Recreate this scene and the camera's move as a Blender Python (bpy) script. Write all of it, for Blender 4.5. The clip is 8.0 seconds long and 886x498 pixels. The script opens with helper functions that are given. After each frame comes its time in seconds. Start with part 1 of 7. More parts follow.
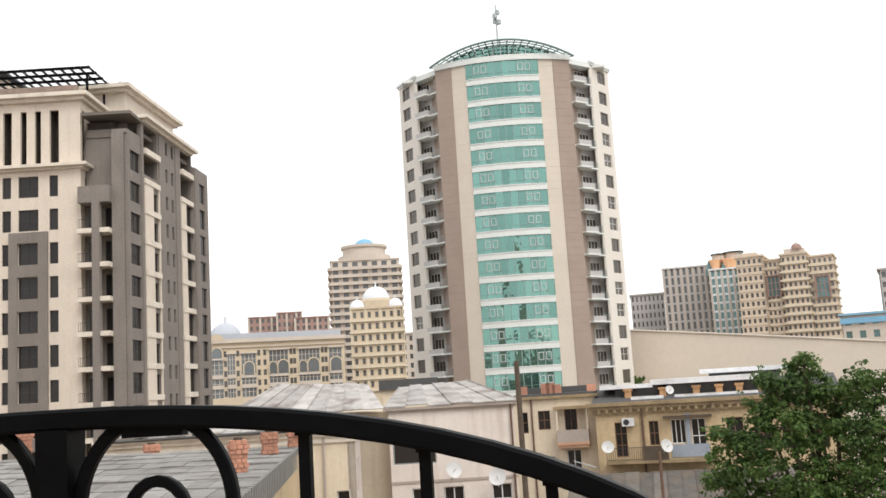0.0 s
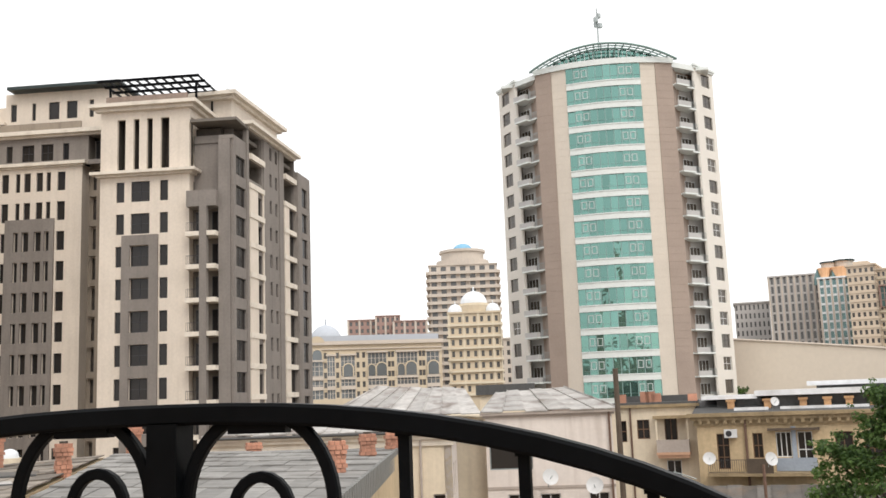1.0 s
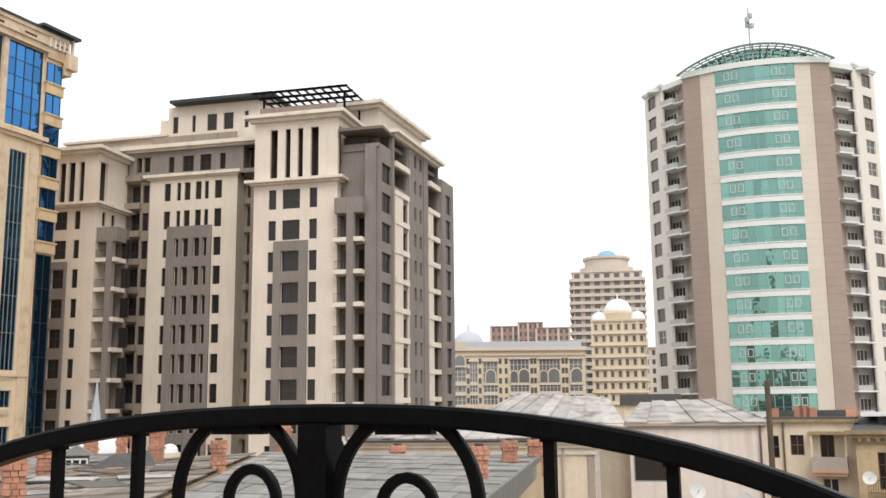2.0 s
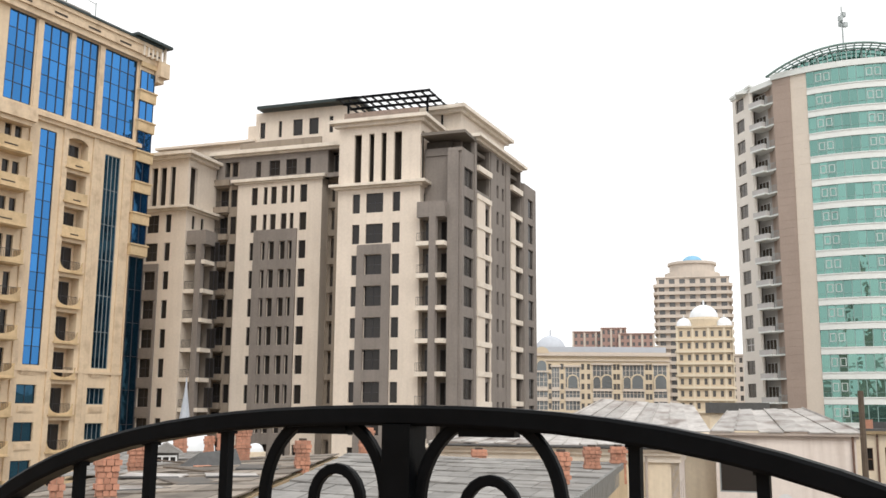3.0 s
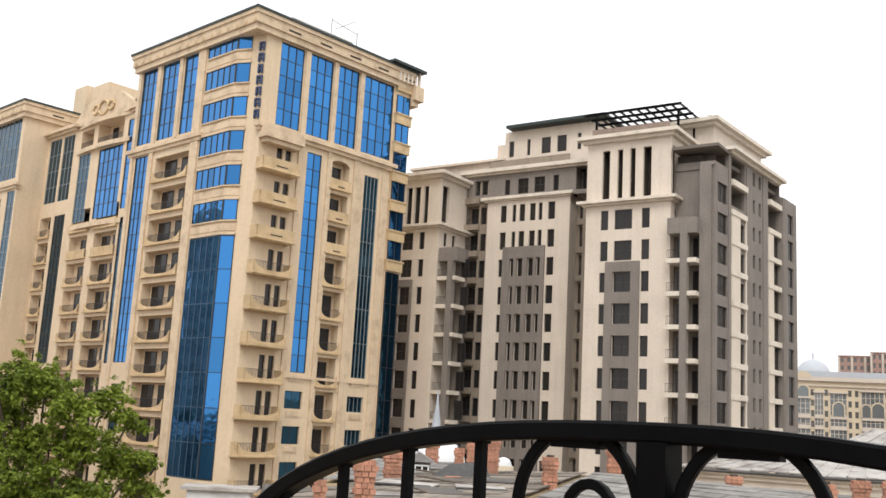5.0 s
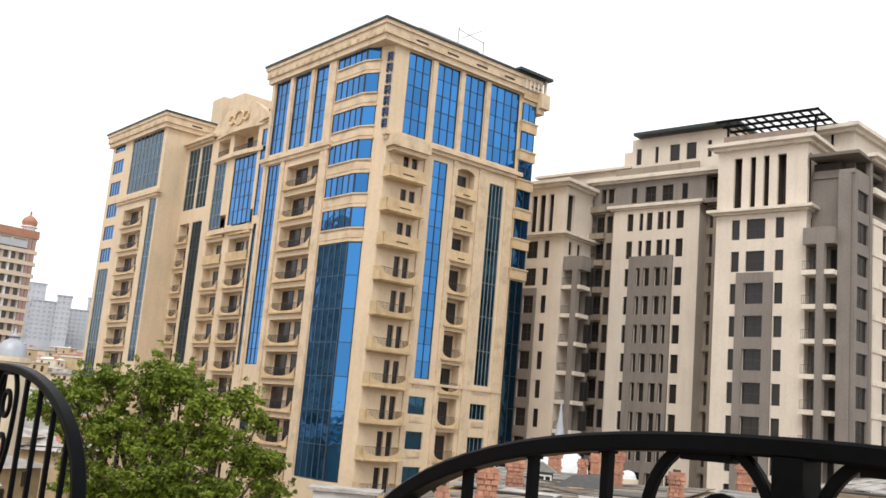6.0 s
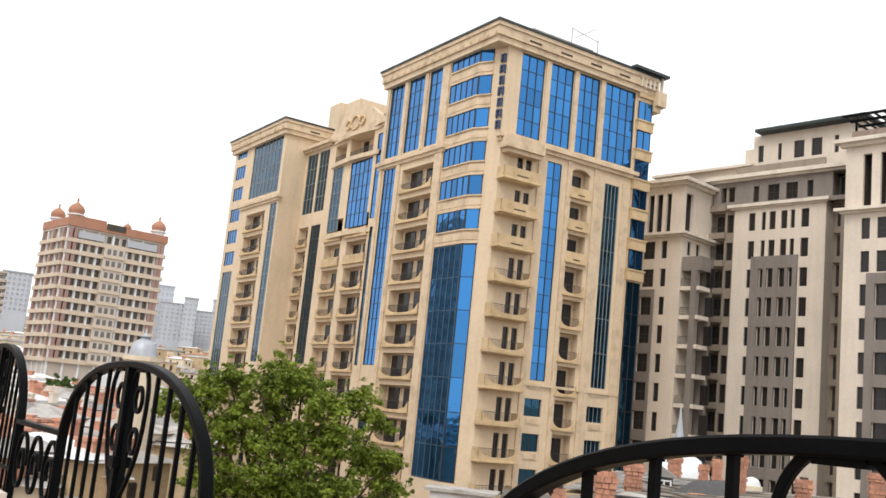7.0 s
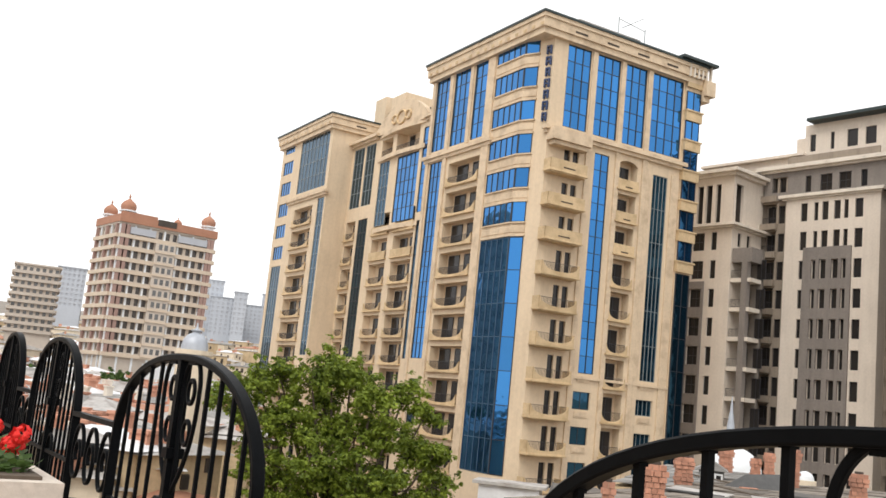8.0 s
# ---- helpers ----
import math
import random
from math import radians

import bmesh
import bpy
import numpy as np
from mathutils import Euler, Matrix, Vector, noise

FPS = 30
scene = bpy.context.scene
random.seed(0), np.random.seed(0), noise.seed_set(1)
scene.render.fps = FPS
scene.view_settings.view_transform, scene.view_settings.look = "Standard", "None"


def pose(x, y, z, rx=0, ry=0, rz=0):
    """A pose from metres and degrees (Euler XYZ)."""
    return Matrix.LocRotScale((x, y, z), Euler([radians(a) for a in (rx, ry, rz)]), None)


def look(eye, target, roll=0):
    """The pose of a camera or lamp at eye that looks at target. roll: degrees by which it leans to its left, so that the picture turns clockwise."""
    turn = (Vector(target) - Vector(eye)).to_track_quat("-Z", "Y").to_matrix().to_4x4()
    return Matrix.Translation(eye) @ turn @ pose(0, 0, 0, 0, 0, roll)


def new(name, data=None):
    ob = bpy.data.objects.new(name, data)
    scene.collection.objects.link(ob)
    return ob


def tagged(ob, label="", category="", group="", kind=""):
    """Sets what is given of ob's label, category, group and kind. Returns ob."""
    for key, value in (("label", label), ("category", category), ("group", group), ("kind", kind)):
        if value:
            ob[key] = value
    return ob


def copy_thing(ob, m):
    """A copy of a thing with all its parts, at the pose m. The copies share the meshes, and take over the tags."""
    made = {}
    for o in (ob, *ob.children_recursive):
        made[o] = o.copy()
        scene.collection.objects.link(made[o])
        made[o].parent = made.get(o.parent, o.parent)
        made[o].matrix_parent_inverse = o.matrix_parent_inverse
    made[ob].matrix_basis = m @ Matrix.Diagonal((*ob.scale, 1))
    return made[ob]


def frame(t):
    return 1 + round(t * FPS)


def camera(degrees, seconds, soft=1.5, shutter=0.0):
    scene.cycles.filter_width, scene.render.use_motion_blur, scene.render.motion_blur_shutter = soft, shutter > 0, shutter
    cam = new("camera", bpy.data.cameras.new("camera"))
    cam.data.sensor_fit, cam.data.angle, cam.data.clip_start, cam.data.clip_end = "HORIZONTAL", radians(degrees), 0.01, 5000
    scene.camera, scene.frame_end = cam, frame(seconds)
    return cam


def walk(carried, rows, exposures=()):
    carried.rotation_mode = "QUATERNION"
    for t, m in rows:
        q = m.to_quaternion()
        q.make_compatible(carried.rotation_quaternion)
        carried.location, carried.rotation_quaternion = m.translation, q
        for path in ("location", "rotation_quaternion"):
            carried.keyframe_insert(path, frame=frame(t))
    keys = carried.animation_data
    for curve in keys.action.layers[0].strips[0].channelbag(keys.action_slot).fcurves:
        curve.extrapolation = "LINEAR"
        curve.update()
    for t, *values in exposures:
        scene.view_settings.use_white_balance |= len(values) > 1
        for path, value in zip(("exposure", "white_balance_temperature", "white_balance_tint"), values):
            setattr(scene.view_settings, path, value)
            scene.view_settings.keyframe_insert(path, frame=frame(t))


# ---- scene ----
cam = camera(48.85, 8.0, soft=1.55)
EYE = 16.5  # the eye's height over the street
ROWS = [
    (0, -0, 0, 0, 98.205, 3.464, 0.499),
    (0.5, -0.0013, 0.0002, -0.0009, 98.282, 2.943, 3.528),
    (1, -0.0025, 0.0003, -0.0017, 98.769, 2.132, 6.131),
    (1.5, -0.0038, 0.0005, -0.0026, 98.782, 1.927, 8.668),
    (2, -0.0051, 0.0007, -0.0034, 99.344, 0.562, 14.363),
    (3.5, -0.0089, 0.0012, -0.006, 99.565, -0.787, 20.46),
    (4, -0.0106, 0.0014, -0.007, 99.683, -1.578, 23.813),
    (4.5, -0.0122, 0.0016, -0.008, 99.842, -2.248, 28.847),
    (5, -0.0139, 0.0018, -0.009, 100.133, -3.091, 33.319),
    (6.5, -0.0198, 0.0026, -0.0132, 99.865, -5.527, 43.805),
    (7, -0.0218, 0.0029, -0.0146, 99.589, -5.667, 47.139),
    (7.5, -0.0238, 0.0031, -0.016, 99.31, -5.419, 49.096),
    (8, -0.0248, 0.0033, -0.017, 98.921, -5.709, 49.927),
]
EXPOSURES = [(0.0, 0.35), (8.0, 0.35)]
walk(cam, [(t, pose(x, y, EYE + z, rx, ry, rz)) for t, x, y, z, rx, ry, rz in ROWS], EXPOSURES)

# ---- sky and light: bright overcast ----
world = bpy.data.worlds.new("overcast_sky")
scene.world = world
world.use_nodes = True
wn = world.node_tree
wn.nodes.clear()
w_out = wn.nodes.new("ShaderNodeOutputWorld")
w_bg = wn.nodes.new("ShaderNodeBackground")
w_sky = wn.nodes.new("ShaderNodeTexSky")
w_sky.sky_type, w_sky.sun_disc = "NISHITA", False
w_sky.sun_elevation, w_sky.sun_rotation = radians(48), radians(150)
w_scale = wn.nodes.new("ShaderNodeVectorMath")
w_scale.operation = "SCALE"
w_scale.inputs[3].default_value = 0.10
w_mix = wn.nodes.new("ShaderNodeMix")
w_mix.data_type = "RGBA"
w_mix.inputs["Factor"].default_value = 0.86
w_mix.inputs[7].default_value = (1.0, 0.985, 0.965, 1)
wn.links.new(w_sky.outputs["Color"], w_scale.inputs[0])
wn.links.new(w_scale.outputs[0], w_mix.inputs[6])
wn.links.new(w_mix.outputs[2], w_bg.inputs["Color"])
w_bg.inputs["Strength"].default_value = 1.15
wn.links.new(w_bg.outputs[0], w_out.inputs["Surface"])
sun = new("sun", bpy.data.lights.new("sun", "SUN"))
sun.data.energy, sun.data.angle, sun.data.color = 1.2, radians(25), (1.0, 0.95, 0.87)
sun.matrix_world = look((0, 0, 60), (-28, 49, -5))

# ---- materials ----
def mat(name, color, rough=0.7, metal=0.0, var=0.12, scale=0.6, fine=6.0, bump=0.02, island=0.0, dirt=None, dirt_amount=0.0, streak=0.0, spec=0.4):
    """A surface with large stains, fine grain, optional rain streaks and a tone that varies from object to object."""
    m = bpy.data.materials.new(name)
    m.use_nodes = True
    nt = m.node_tree
    b = nt.nodes["Principled BSDF"]
    n, l = nt.nodes.new, nt.links.new
    tc = n("ShaderNodeTexCoord")
    big, small = n("ShaderNodeTexNoise"), n("ShaderNodeTexNoise")
    big.inputs["Scale"].default_value, small.inputs["Scale"].default_value = scale, fine
    big.inputs["Detail"].default_value, small.inputs["Detail"].default_value = 5, 4
    geo = n("ShaderNodeNewGeometry")
    l(geo.outputs["Position"], big.inputs["Vector"])
    l(geo.outputs["Position"], small.inputs["Vector"])
    add = n("ShaderNodeMath")
    add.operation = "MULTIPLY_ADD"
    add.inputs[1].default_value, add.inputs[2].default_value = 0.45, 0.0
    l(small.outputs["Fac"], add.inputs[0])
    tot = n("ShaderNodeMath")
    tot.operation = "MULTIPLY_ADD"
    tot.inputs[1].default_value = 0.55
    l(big.outputs["Fac"], tot.inputs[0])
    l(add.outputs[0], tot.inputs[2])
    ramp = n("ShaderNodeMapRange")
    ramp.inputs[1].default_value, ramp.inputs[2].default_value = 0.3, 0.7
    ramp.inputs[3].default_value, ramp.inputs[4].default_value = 1 - var, 1 + var
    l(tot.outputs[0], ramp.inputs[0])
    value = ramp.outputs[0]
    if island:
        info = n("ShaderNodeObjectInfo")
        r2 = n("ShaderNodeMapRange")
        r2.inputs[3].default_value, r2.inputs[4].default_value = 1 - island, 1 + island
        l(info.outputs["Random"], r2.inputs[0])
        mul = n("ShaderNodeMath")
        mul.operation = "MULTIPLY"
        l(value, mul.inputs[0])
        l(r2.outputs[0], mul.inputs[1])
        value = mul.outputs[0]
    col = n("ShaderNodeVectorMath")
    col.operation = "SCALE"
    col.inputs[0].default_value = color
    l(value, col.inputs[3])
    out = col.outputs[0]
    if dirt:
        dn = n("ShaderNodeTexNoise")
        mp = n("ShaderNodeMapping")
        mp.inputs["Scale"].default_value = (2.2, 2.2, 0.16) if streak else (0.9, 0.9, 0.9)
        l(geo.outputs["Position"], mp.inputs["Vector"])
        l(mp.outputs[0], dn.inputs["Vector"])
        dn.inputs["Scale"].default_value, dn.inputs["Detail"].default_value = 1.0, 6
        dr = n("ShaderNodeMapRange")
        dr.inputs[1].default_value, dr.inputs[2].default_value = 0.48, 0.72
        dr.inputs[3].default_value, dr.inputs[4].default_value = 0, dirt_amount
        l(dn.outputs["Fac"], dr.inputs[0])
        mx = n("ShaderNodeMix")
        mx.data_type = "RGBA"
        l(dr.outputs[0], mx.inputs["Factor"])
        l(out, mx.inputs[6])
        mx.inputs[7].default_value = (*dirt, 1)
        out = mx.outputs[2]
    l(out, b.inputs["Base Color"])
    b.inputs["Metallic"].default_value = metal
    b.inputs["Specular IOR Level"].default_value = spec
    rr = n("ShaderNodeMapRange")
    rr.inputs[3].default_value, rr.inputs[4].default_value = max(0.02, rough - 0.08), min(1, rough + 0.08)
    l(small.outputs["Fac"], rr.inputs[0])
    l(rr.outputs[0], b.inputs["Roughness"])
    if bump:
        bp = n("ShaderNodeBump")
        bp.inputs["Strength"].default_value, bp.inputs["Distance"].default_value = 0.5, bump
        l(tot.outputs[0], bp.inputs["Height"])
        l(bp.outputs[0], b.inputs["Normal"])
    return m


def glazing(name, tint, rough=0.04, metal=0.9, wave=0.004, spec=0.5):
    """Coated facade glass: a tinted mirror with slightly uneven panes."""
    m = bpy.data.materials.new(name)
    m.use_nodes = True
    nt = m.node_tree
    b = nt.nodes["Principled BSDF"]
    n, l = nt.nodes.new, nt.links.new
    info = n("ShaderNodeObjectInfo")
    r2 = n("ShaderNodeMapRange")
    r2.inputs[3].default_value, r2.inputs[4].default_value = 0.8, 1.15
    l(info.outputs["Random"], r2.inputs[0])
    col = n("ShaderNodeVectorMath")
    col.operation = "SCALE"
    col.inputs[0].default_value = tint
    l(r2.outputs[0], col.inputs[3])
    l(col.outputs[0], b.inputs["Base Color"])
    b.inputs["Metallic"].default_value = metal
    b.inputs["Roughness"].default_value = rough
    b.inputs["Specular IOR Level"].default_value = spec
    geo, nz, bp = n("ShaderNodeNewGeometry"), n("ShaderNodeTexNoise"), n("ShaderNodeBump")
    nz.inputs["Scale"].default_value = 0.55
    l(geo.outputs["Position"], nz.inputs["Vector"])
    bp.inputs["Strength"].default_value, bp.inputs["Distance"].default_value = 0.6, wave * 12
    l(nz.outputs["Fac"], bp.inputs["Height"])
    l(bp.outputs[0], b.inputs["Normal"])
    return m


BEIGE = mat("beige_limestone", (0.69, 0.55, 0.39), 0.75, var=0.10, scale=0.25, fine=3, dirt=(0.36, 0.25, 0.15), dirt_amount=0.16, streak=1)
BEIGE_TRIM = mat("beige_moulding", (0.67, 0.53, 0.375), 0.75, var=0.12, scale=0.8, fine=5, dirt=(0.25, 0.16, 0.09), dirt_amount=0.4)
BALCONY_STONE = mat("yellowed_balcony_stone", (0.60, 0.45, 0.27), 0.75, var=0.15, scale=1.2, fine=5, island=0.1, dirt=(0.28, 0.17, 0.07), dirt_amount=0.4)
CREAM = mat("cream_cladding", (0.71, 0.625, 0.535), 0.75, var=0.10, scale=0.3, fine=4, dirt=(0.42, 0.35, 0.29), dirt_amount=0.15, streak=1)
CREAM_TRIM = mat("pale_cornice_stone", (0.74, 0.67, 0.58), 0.75, var=0.08, scale=0.5, fine=4, dirt=(0.3, 0.24, 0.18), dirt_amount=0.3)
GREY = mat("grey_cladding", (0.235, 0.208, 0.188), 0.85, var=0.16, scale=0.35, fine=4, dirt=(0.14, 0.12, 0.11), dirt_amount=0.3, streak=1)
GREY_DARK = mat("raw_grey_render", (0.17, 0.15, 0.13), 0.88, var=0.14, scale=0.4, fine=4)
DARK_METAL = mat("dark_roof_metal", (0.035, 0.05, 0.05), 0.45, metal=0.3, var=0.15, scale=1, fine=6)
FRAME_DARK = mat("dark_window_frame", (0.03, 0.03, 0.035), 0.4, var=0.1)
FRAME_WHITE = mat("white_window_frame", (0.75, 0.76, 0.76), 0.4, var=0.05)
# near-black brown: the shade inside rooms, slits and flues is in the colour
INTERIOR = mat("unlit_hollow_shade", (0.075, 0.062, 0.052), 0.9, var=0.3, scale=0.8, fine=3)
BLUE_GLASS = glazing("blue_mirror_glazing", (0.045, 0.195, 0.47))
TEAL_GLASS = glazing("teal_glazing", (0.17, 0.325, 0.285), metal=0.85)
WING_GLASS = glazing("brownish_wing_glass", (0.13, 0.115, 0.10), rough=0.2, metal=0.35, spec=0.3)
DARK_GLASS = glazing("dark_window_glass", (0.036, 0.033, 0.032), rough=0.14, metal=0.3, spec=0.28)
WHITE_STONE = mat("white_tower_cladding", (0.72, 0.68, 0.62), 0.7, var=0.06, scale=0.3, fine=4)
TAN_STONE = mat("pale_tan_cladding", (0.64, 0.57, 0.49), 0.75, var=0.07, scale=0.3, fine=4)
BROWN_STONE = mat("brown_cladding", (0.36, 0.285, 0.24), 0.8, var=0.1, scale=0.3, fine=4)
BAND_WHITE = mat("white_spandrel", (0.72, 0.75, 0.73), 0.5, var=0.05)
STEEL = mat("grey_steel", (0.35, 0.38, 0.38), 0.4, metal=0.6, var=0.1)
BLACK_IRON = mat("black_painted_iron", (0.003, 0.0036, 0.0045), 0.42, var=0.3, scale=8, fine=60, bump=0.001, spec=0.06)
BRICK = mat("orange_brick", (0.50, 0.25, 0.17), 0.9, var=0.2, scale=2, fine=14, island=0.2, dirt=(0.15, 0.09, 0.07), dirt_amount=0.5)
SLATE = mat("weathered_grey_roofing", (0.26, 0.252, 0.24), 0.85, var=0.28, scale=0.7, fine=5, island=0.18, dirt=(0.09, 0.08, 0.07), dirt_amount=0.6)
SHEET = mat("galvanised_roof_sheet", (0.44, 0.42, 0.40), 0.6, metal=0.15, var=0.32, scale=0.7, fine=5, island=0.14, dirt=(0.15, 0.11, 0.09), dirt_amount=0.85)
SHEET_BRIGHT = mat("bright_roof_sheet", (0.78, 0.79, 0.81), 0.45, metal=0.1, var=0.12, scale=0.8, fine=4, dirt=(0.35, 0.33, 0.3), dirt_amount=0.4)
PINK_WALL = mat("pale_pink_plaster", (0.72, 0.65, 0.60), 0.9, var=0.08, scale=0.5, fine=5, dirt=(0.4, 0.32, 0.27), dirt_amount=0.4, streak=1)
CREAM_WALL = mat("cream_plaster", (0.72, 0.62, 0.48), 0.9, var=0.10, scale=0.5, fine=5, dirt=(0.42, 0.34, 0.25), dirt_amount=0.3, streak=1)
OCHRE_WALL = mat("ochre_limestone", (0.52, 0.40, 0.25), 0.9, var=0.2, scale=0.7, fine=5, dirt=(0.24, 0.18, 0.11), dirt_amount=0.3, streak=1)
SAND_WALL = mat("sand_plaster", (0.74, 0.66, 0.56), 0.9, var=0.06, scale=0.06, fine=1.5)


# ---- building helpers ----
def mesh_of(name, verts, faces):
    me = bpy.data.meshes.new(name)
    me.from_pydata(verts, [], faces)
    me.update()
    return me


class Shape:
    """Collects boxes, quads and prisms, then becomes one mesh."""

    def __init__(self):
        self.v, self.f = [], []

    def quad(self, a, b, c, d):
        i = len(self.v)
        self.v += [a, b, c, d]
        self.f.append((i, i + 1, i + 2, i + 3))

    def box(self, x0, x1, y0, y1, z0, z1):
        i = len(self.v)
        self.v += [(x0, y0, z0), (x1, y0, z0), (x1, y1, z0), (x0, y1, z0), (x0, y0, z1), (x1, y0, z1), (x1, y1, z1), (x0, y1, z1)]
        self.f += [tuple(i + k for k in q) for q in ((0, 3, 2, 1), (4, 5, 6, 7), (0, 1, 5, 4), (1, 2, 6, 5), (2, 3, 7, 6), (3, 0, 4, 7))]
        return self

    def prism(self, outline, z0, z1):
        """A prism over a plan outline (counter-clockwise)."""
        i, n = len(self.v), len(outline)
        self.v += [(x, y, z0) for x, y in outline] + [(x, y, z1) for x, y in outline]
        self.f.append(tuple(i + k for k in reversed(range(n))))
        self.f.append(tuple(i + n + k for k in range(n)))
        self.f += [(i + k, i + (k + 1) % n, i + n + (k + 1) % n, i + n + k) for k in range(n)]
        return self

    def tube(self, path, radius, sides=8, closed=False):
        """A round bar along a path of points; radius may be a list."""
        pts = [Vector(p) for p in path]
        n, base = len(pts), len(self.v)
        for k, p in enumerate(pts):
            a = pts[k - 1] if (k or closed) else p
            b = pts[(k + 1) % n] if (k < n - 1 or closed) else p
            t = (b - a).normalized()
            s = t.cross(Vector((0.0, 0.0, 1.0)))
            if s.length < 1e-3:
                s = t.cross(Vector((1.0, 0.0, 0.0)))
            s.normalize()
            q = s.cross(t)
            r = radius[k] if isinstance(radius, (list, tuple)) else radius
            for j in range(sides):
                w = 2 * math.pi * j / sides
                self.v.append(tuple(p + r * (math.cos(w) * s + math.sin(w) * q)))
        for k in range(n if closed else n - 1):
            for j in range(sides):
                a, b = base + k * sides, base + ((k + 1) % n) * sides
                self.f.append((a + j, a + (j + 1) % sides, b + (j + 1) % sides, b + j))
        if not closed:
            self.f.append(tuple(base + j for j in reversed(range(sides))))
            self.f.append(tuple(base + (n - 1) * sides + j for j in range(sides)))
        return self

    def lathe(self, profile, cx=0.0, cy=0.0, sides=20):
        """A turned form: profile of (radius, z) from the bottom up."""
        base = len(self.v)
        for r, z in profile:
            for j in range(sides):
                w = 2 * math.pi * j / sides
                self.v.append((cx + r * math.cos(w), cy + r * math.sin(w), z))
        for k in range(len(profile) - 1):
            for j in range(sides):
                a, b = base + k * sides, base + (k + 1) * sides
                self.f.append((a + j, a + (j + 1) % sides, b + (j + 1) % sides, b + j))
        self.f.append(tuple(base + j for j in reversed(range(sides))))
        self.f.append(tuple(base + (len(profile) - 1) * sides + j for j in range(sides)))
        return self

    def mesh(self, name, material, smooth=False):
        me = mesh_of(name, self.v, self.f)
        me.materials.append(material)
        if smooth:
            me.polygons.foreach_set("use_smooth", [True] * len(me.polygons))
            me.set_sharp_from_angle(angle=radians(40))
        return me


def part(name, data, parent, m=None, label="", kind=""):
    """Links a mesh as one object under a thing or a part."""
    ob = new(name, data)
    ob.parent = parent
    if m is not None:
        ob.matrix_local = m
    if label or kind:
        tagged(ob, label, kind=kind)
    return ob


def thing(name, x, y, z, rz, label, category, group="", kind=""):
    ob = new(name)
    ob.matrix_world = pose(x, y, z, 0, 0, rz)
    return tagged(ob, label, category, group, kind)


def wall_mesh(name, width, z0, z1, holes, material, thick=0.35):
    """A wall over x 0..width, its front at y = 0 and its back at y = thick, with rectangular openings (x0, x1, z0, z1) cut through."""
    s = Shape()
    xs = sorted({0.0, width, *[min(max(h[k], 0), width) for h in holes for k in (0, 1)]})
    zs = sorted({z0, z1, *[min(max(h[k], z0), z1) for h in holes for k in (2, 3)]})

    def solid(i, j):
        if not (0 <= i < len(xs) - 1 and 0 <= j < len(zs) - 1):
            return False
        cx, cz = (xs[i] + xs[i + 1]) / 2, (zs[j] + zs[j + 1]) / 2
        return not any(h[0] < cx < h[1] and h[2] < cz < h[3] for h in holes)

    grid = [[solid(i, j) for j in range(len(zs) - 1)] for i in range(len(xs) - 1)]
    def at(i, j):
        return 0 <= i < len(xs) - 1 and 0 <= j < len(zs) - 1 and grid[i][j]
    for i in range(len(xs) - 1):
        for j in range(len(zs) - 1):
            if not grid[i][j]:
                continue
            a, b, c, d = xs[i], xs[i + 1], zs[j], zs[j + 1]
            s.quad((a, 0, c), (b, 0, c), (b, 0, d), (a, 0, d))
            s.quad((b, thick, c), (a, thick, c), (a, thick, d), (b, thick, d))
            if not at(i - 1, j):
                s.quad((a, thick, c), (a, 0, c), (a, 0, d), (a, thick, d))
            if not at(i + 1, j):
                s.quad((b, 0, c), (b, thick, c), (b, thick, d), (b, 0, d))
            if not at(i, j - 1):
                s.quad((a, thick, c), (b, thick, c), (b, 0, c), (a, 0, c))
            if not at(i, j + 1):
                s.quad((a, 0, d), (b, 0, d), (b, thick, d), (a, thick, d))
    return s.mesh(name, material)


SHARED = {}


def window_meshes(w, h, cols, rws, frame_mat, glass_mat, bar=0.06, bias=0.0):
    """Frame and pane meshes of a window w x h, lower left corner at the origin, front towards -y; shared between alike windows."""
    key = (round(w, 2), round(h, 2), cols, rws, frame_mat.name, glass_mat.name, bar)
    if key not in SHARED:
        f, g = Shape(), Shape()
        f.box(0, w, -0.03, 0.05, 0, bar).box(0, w, -0.03, 0.05, h - bar, h)
        f.box(0, bar, -0.03, 0.05, bar, h - bar).box(w - bar, w, -0.03, 0.05, bar, h - bar)
        for k in range(1, cols):
            f.box(w * k / cols - bar / 2, w * k / cols + bar / 2, -0.025, 0.04, bar, h - bar)
        for k in range(1, rws):
            z = h * (k / rws + bias)
            f.box(bar, w - bar, -0.02, 0.035, z - bar / 2, z + bar / 2)
        g.box(bar / 2, w - bar / 2, 0.0, 0.02, bar / 2, h - bar / 2)
        SHARED[key] = (f.mesh("window_frame", frame_mat), g.mesh("pane", glass_mat))
    return SHARED[key]


def window(parent, m, w, h, cols=2, rws=1, frame_mat=None, glass_mat=None, bar=0.06, bias=0.0, name="window"):
    f, g = window_meshes(w, h, cols, rws, frame_mat or FRAME_DARK, glass_mat or DARK_GLASS, bar, bias)
    ob = part(name, f, parent, m)
    part("pane", g, ob)
    return ob


def H(z):
    """A height over the street from one over the eye."""
    return EYE + z


def seg(p0, p1, z=0.0):
    """The pose of a wall face that runs from p0 to p1, as seen from outside from left to right; its inside is +y."""
    return pose(p0[0], p0[1], z, 0, 0, math.degrees(math.atan2(p1[1] - p0[1], p1[0] - p0[0])))


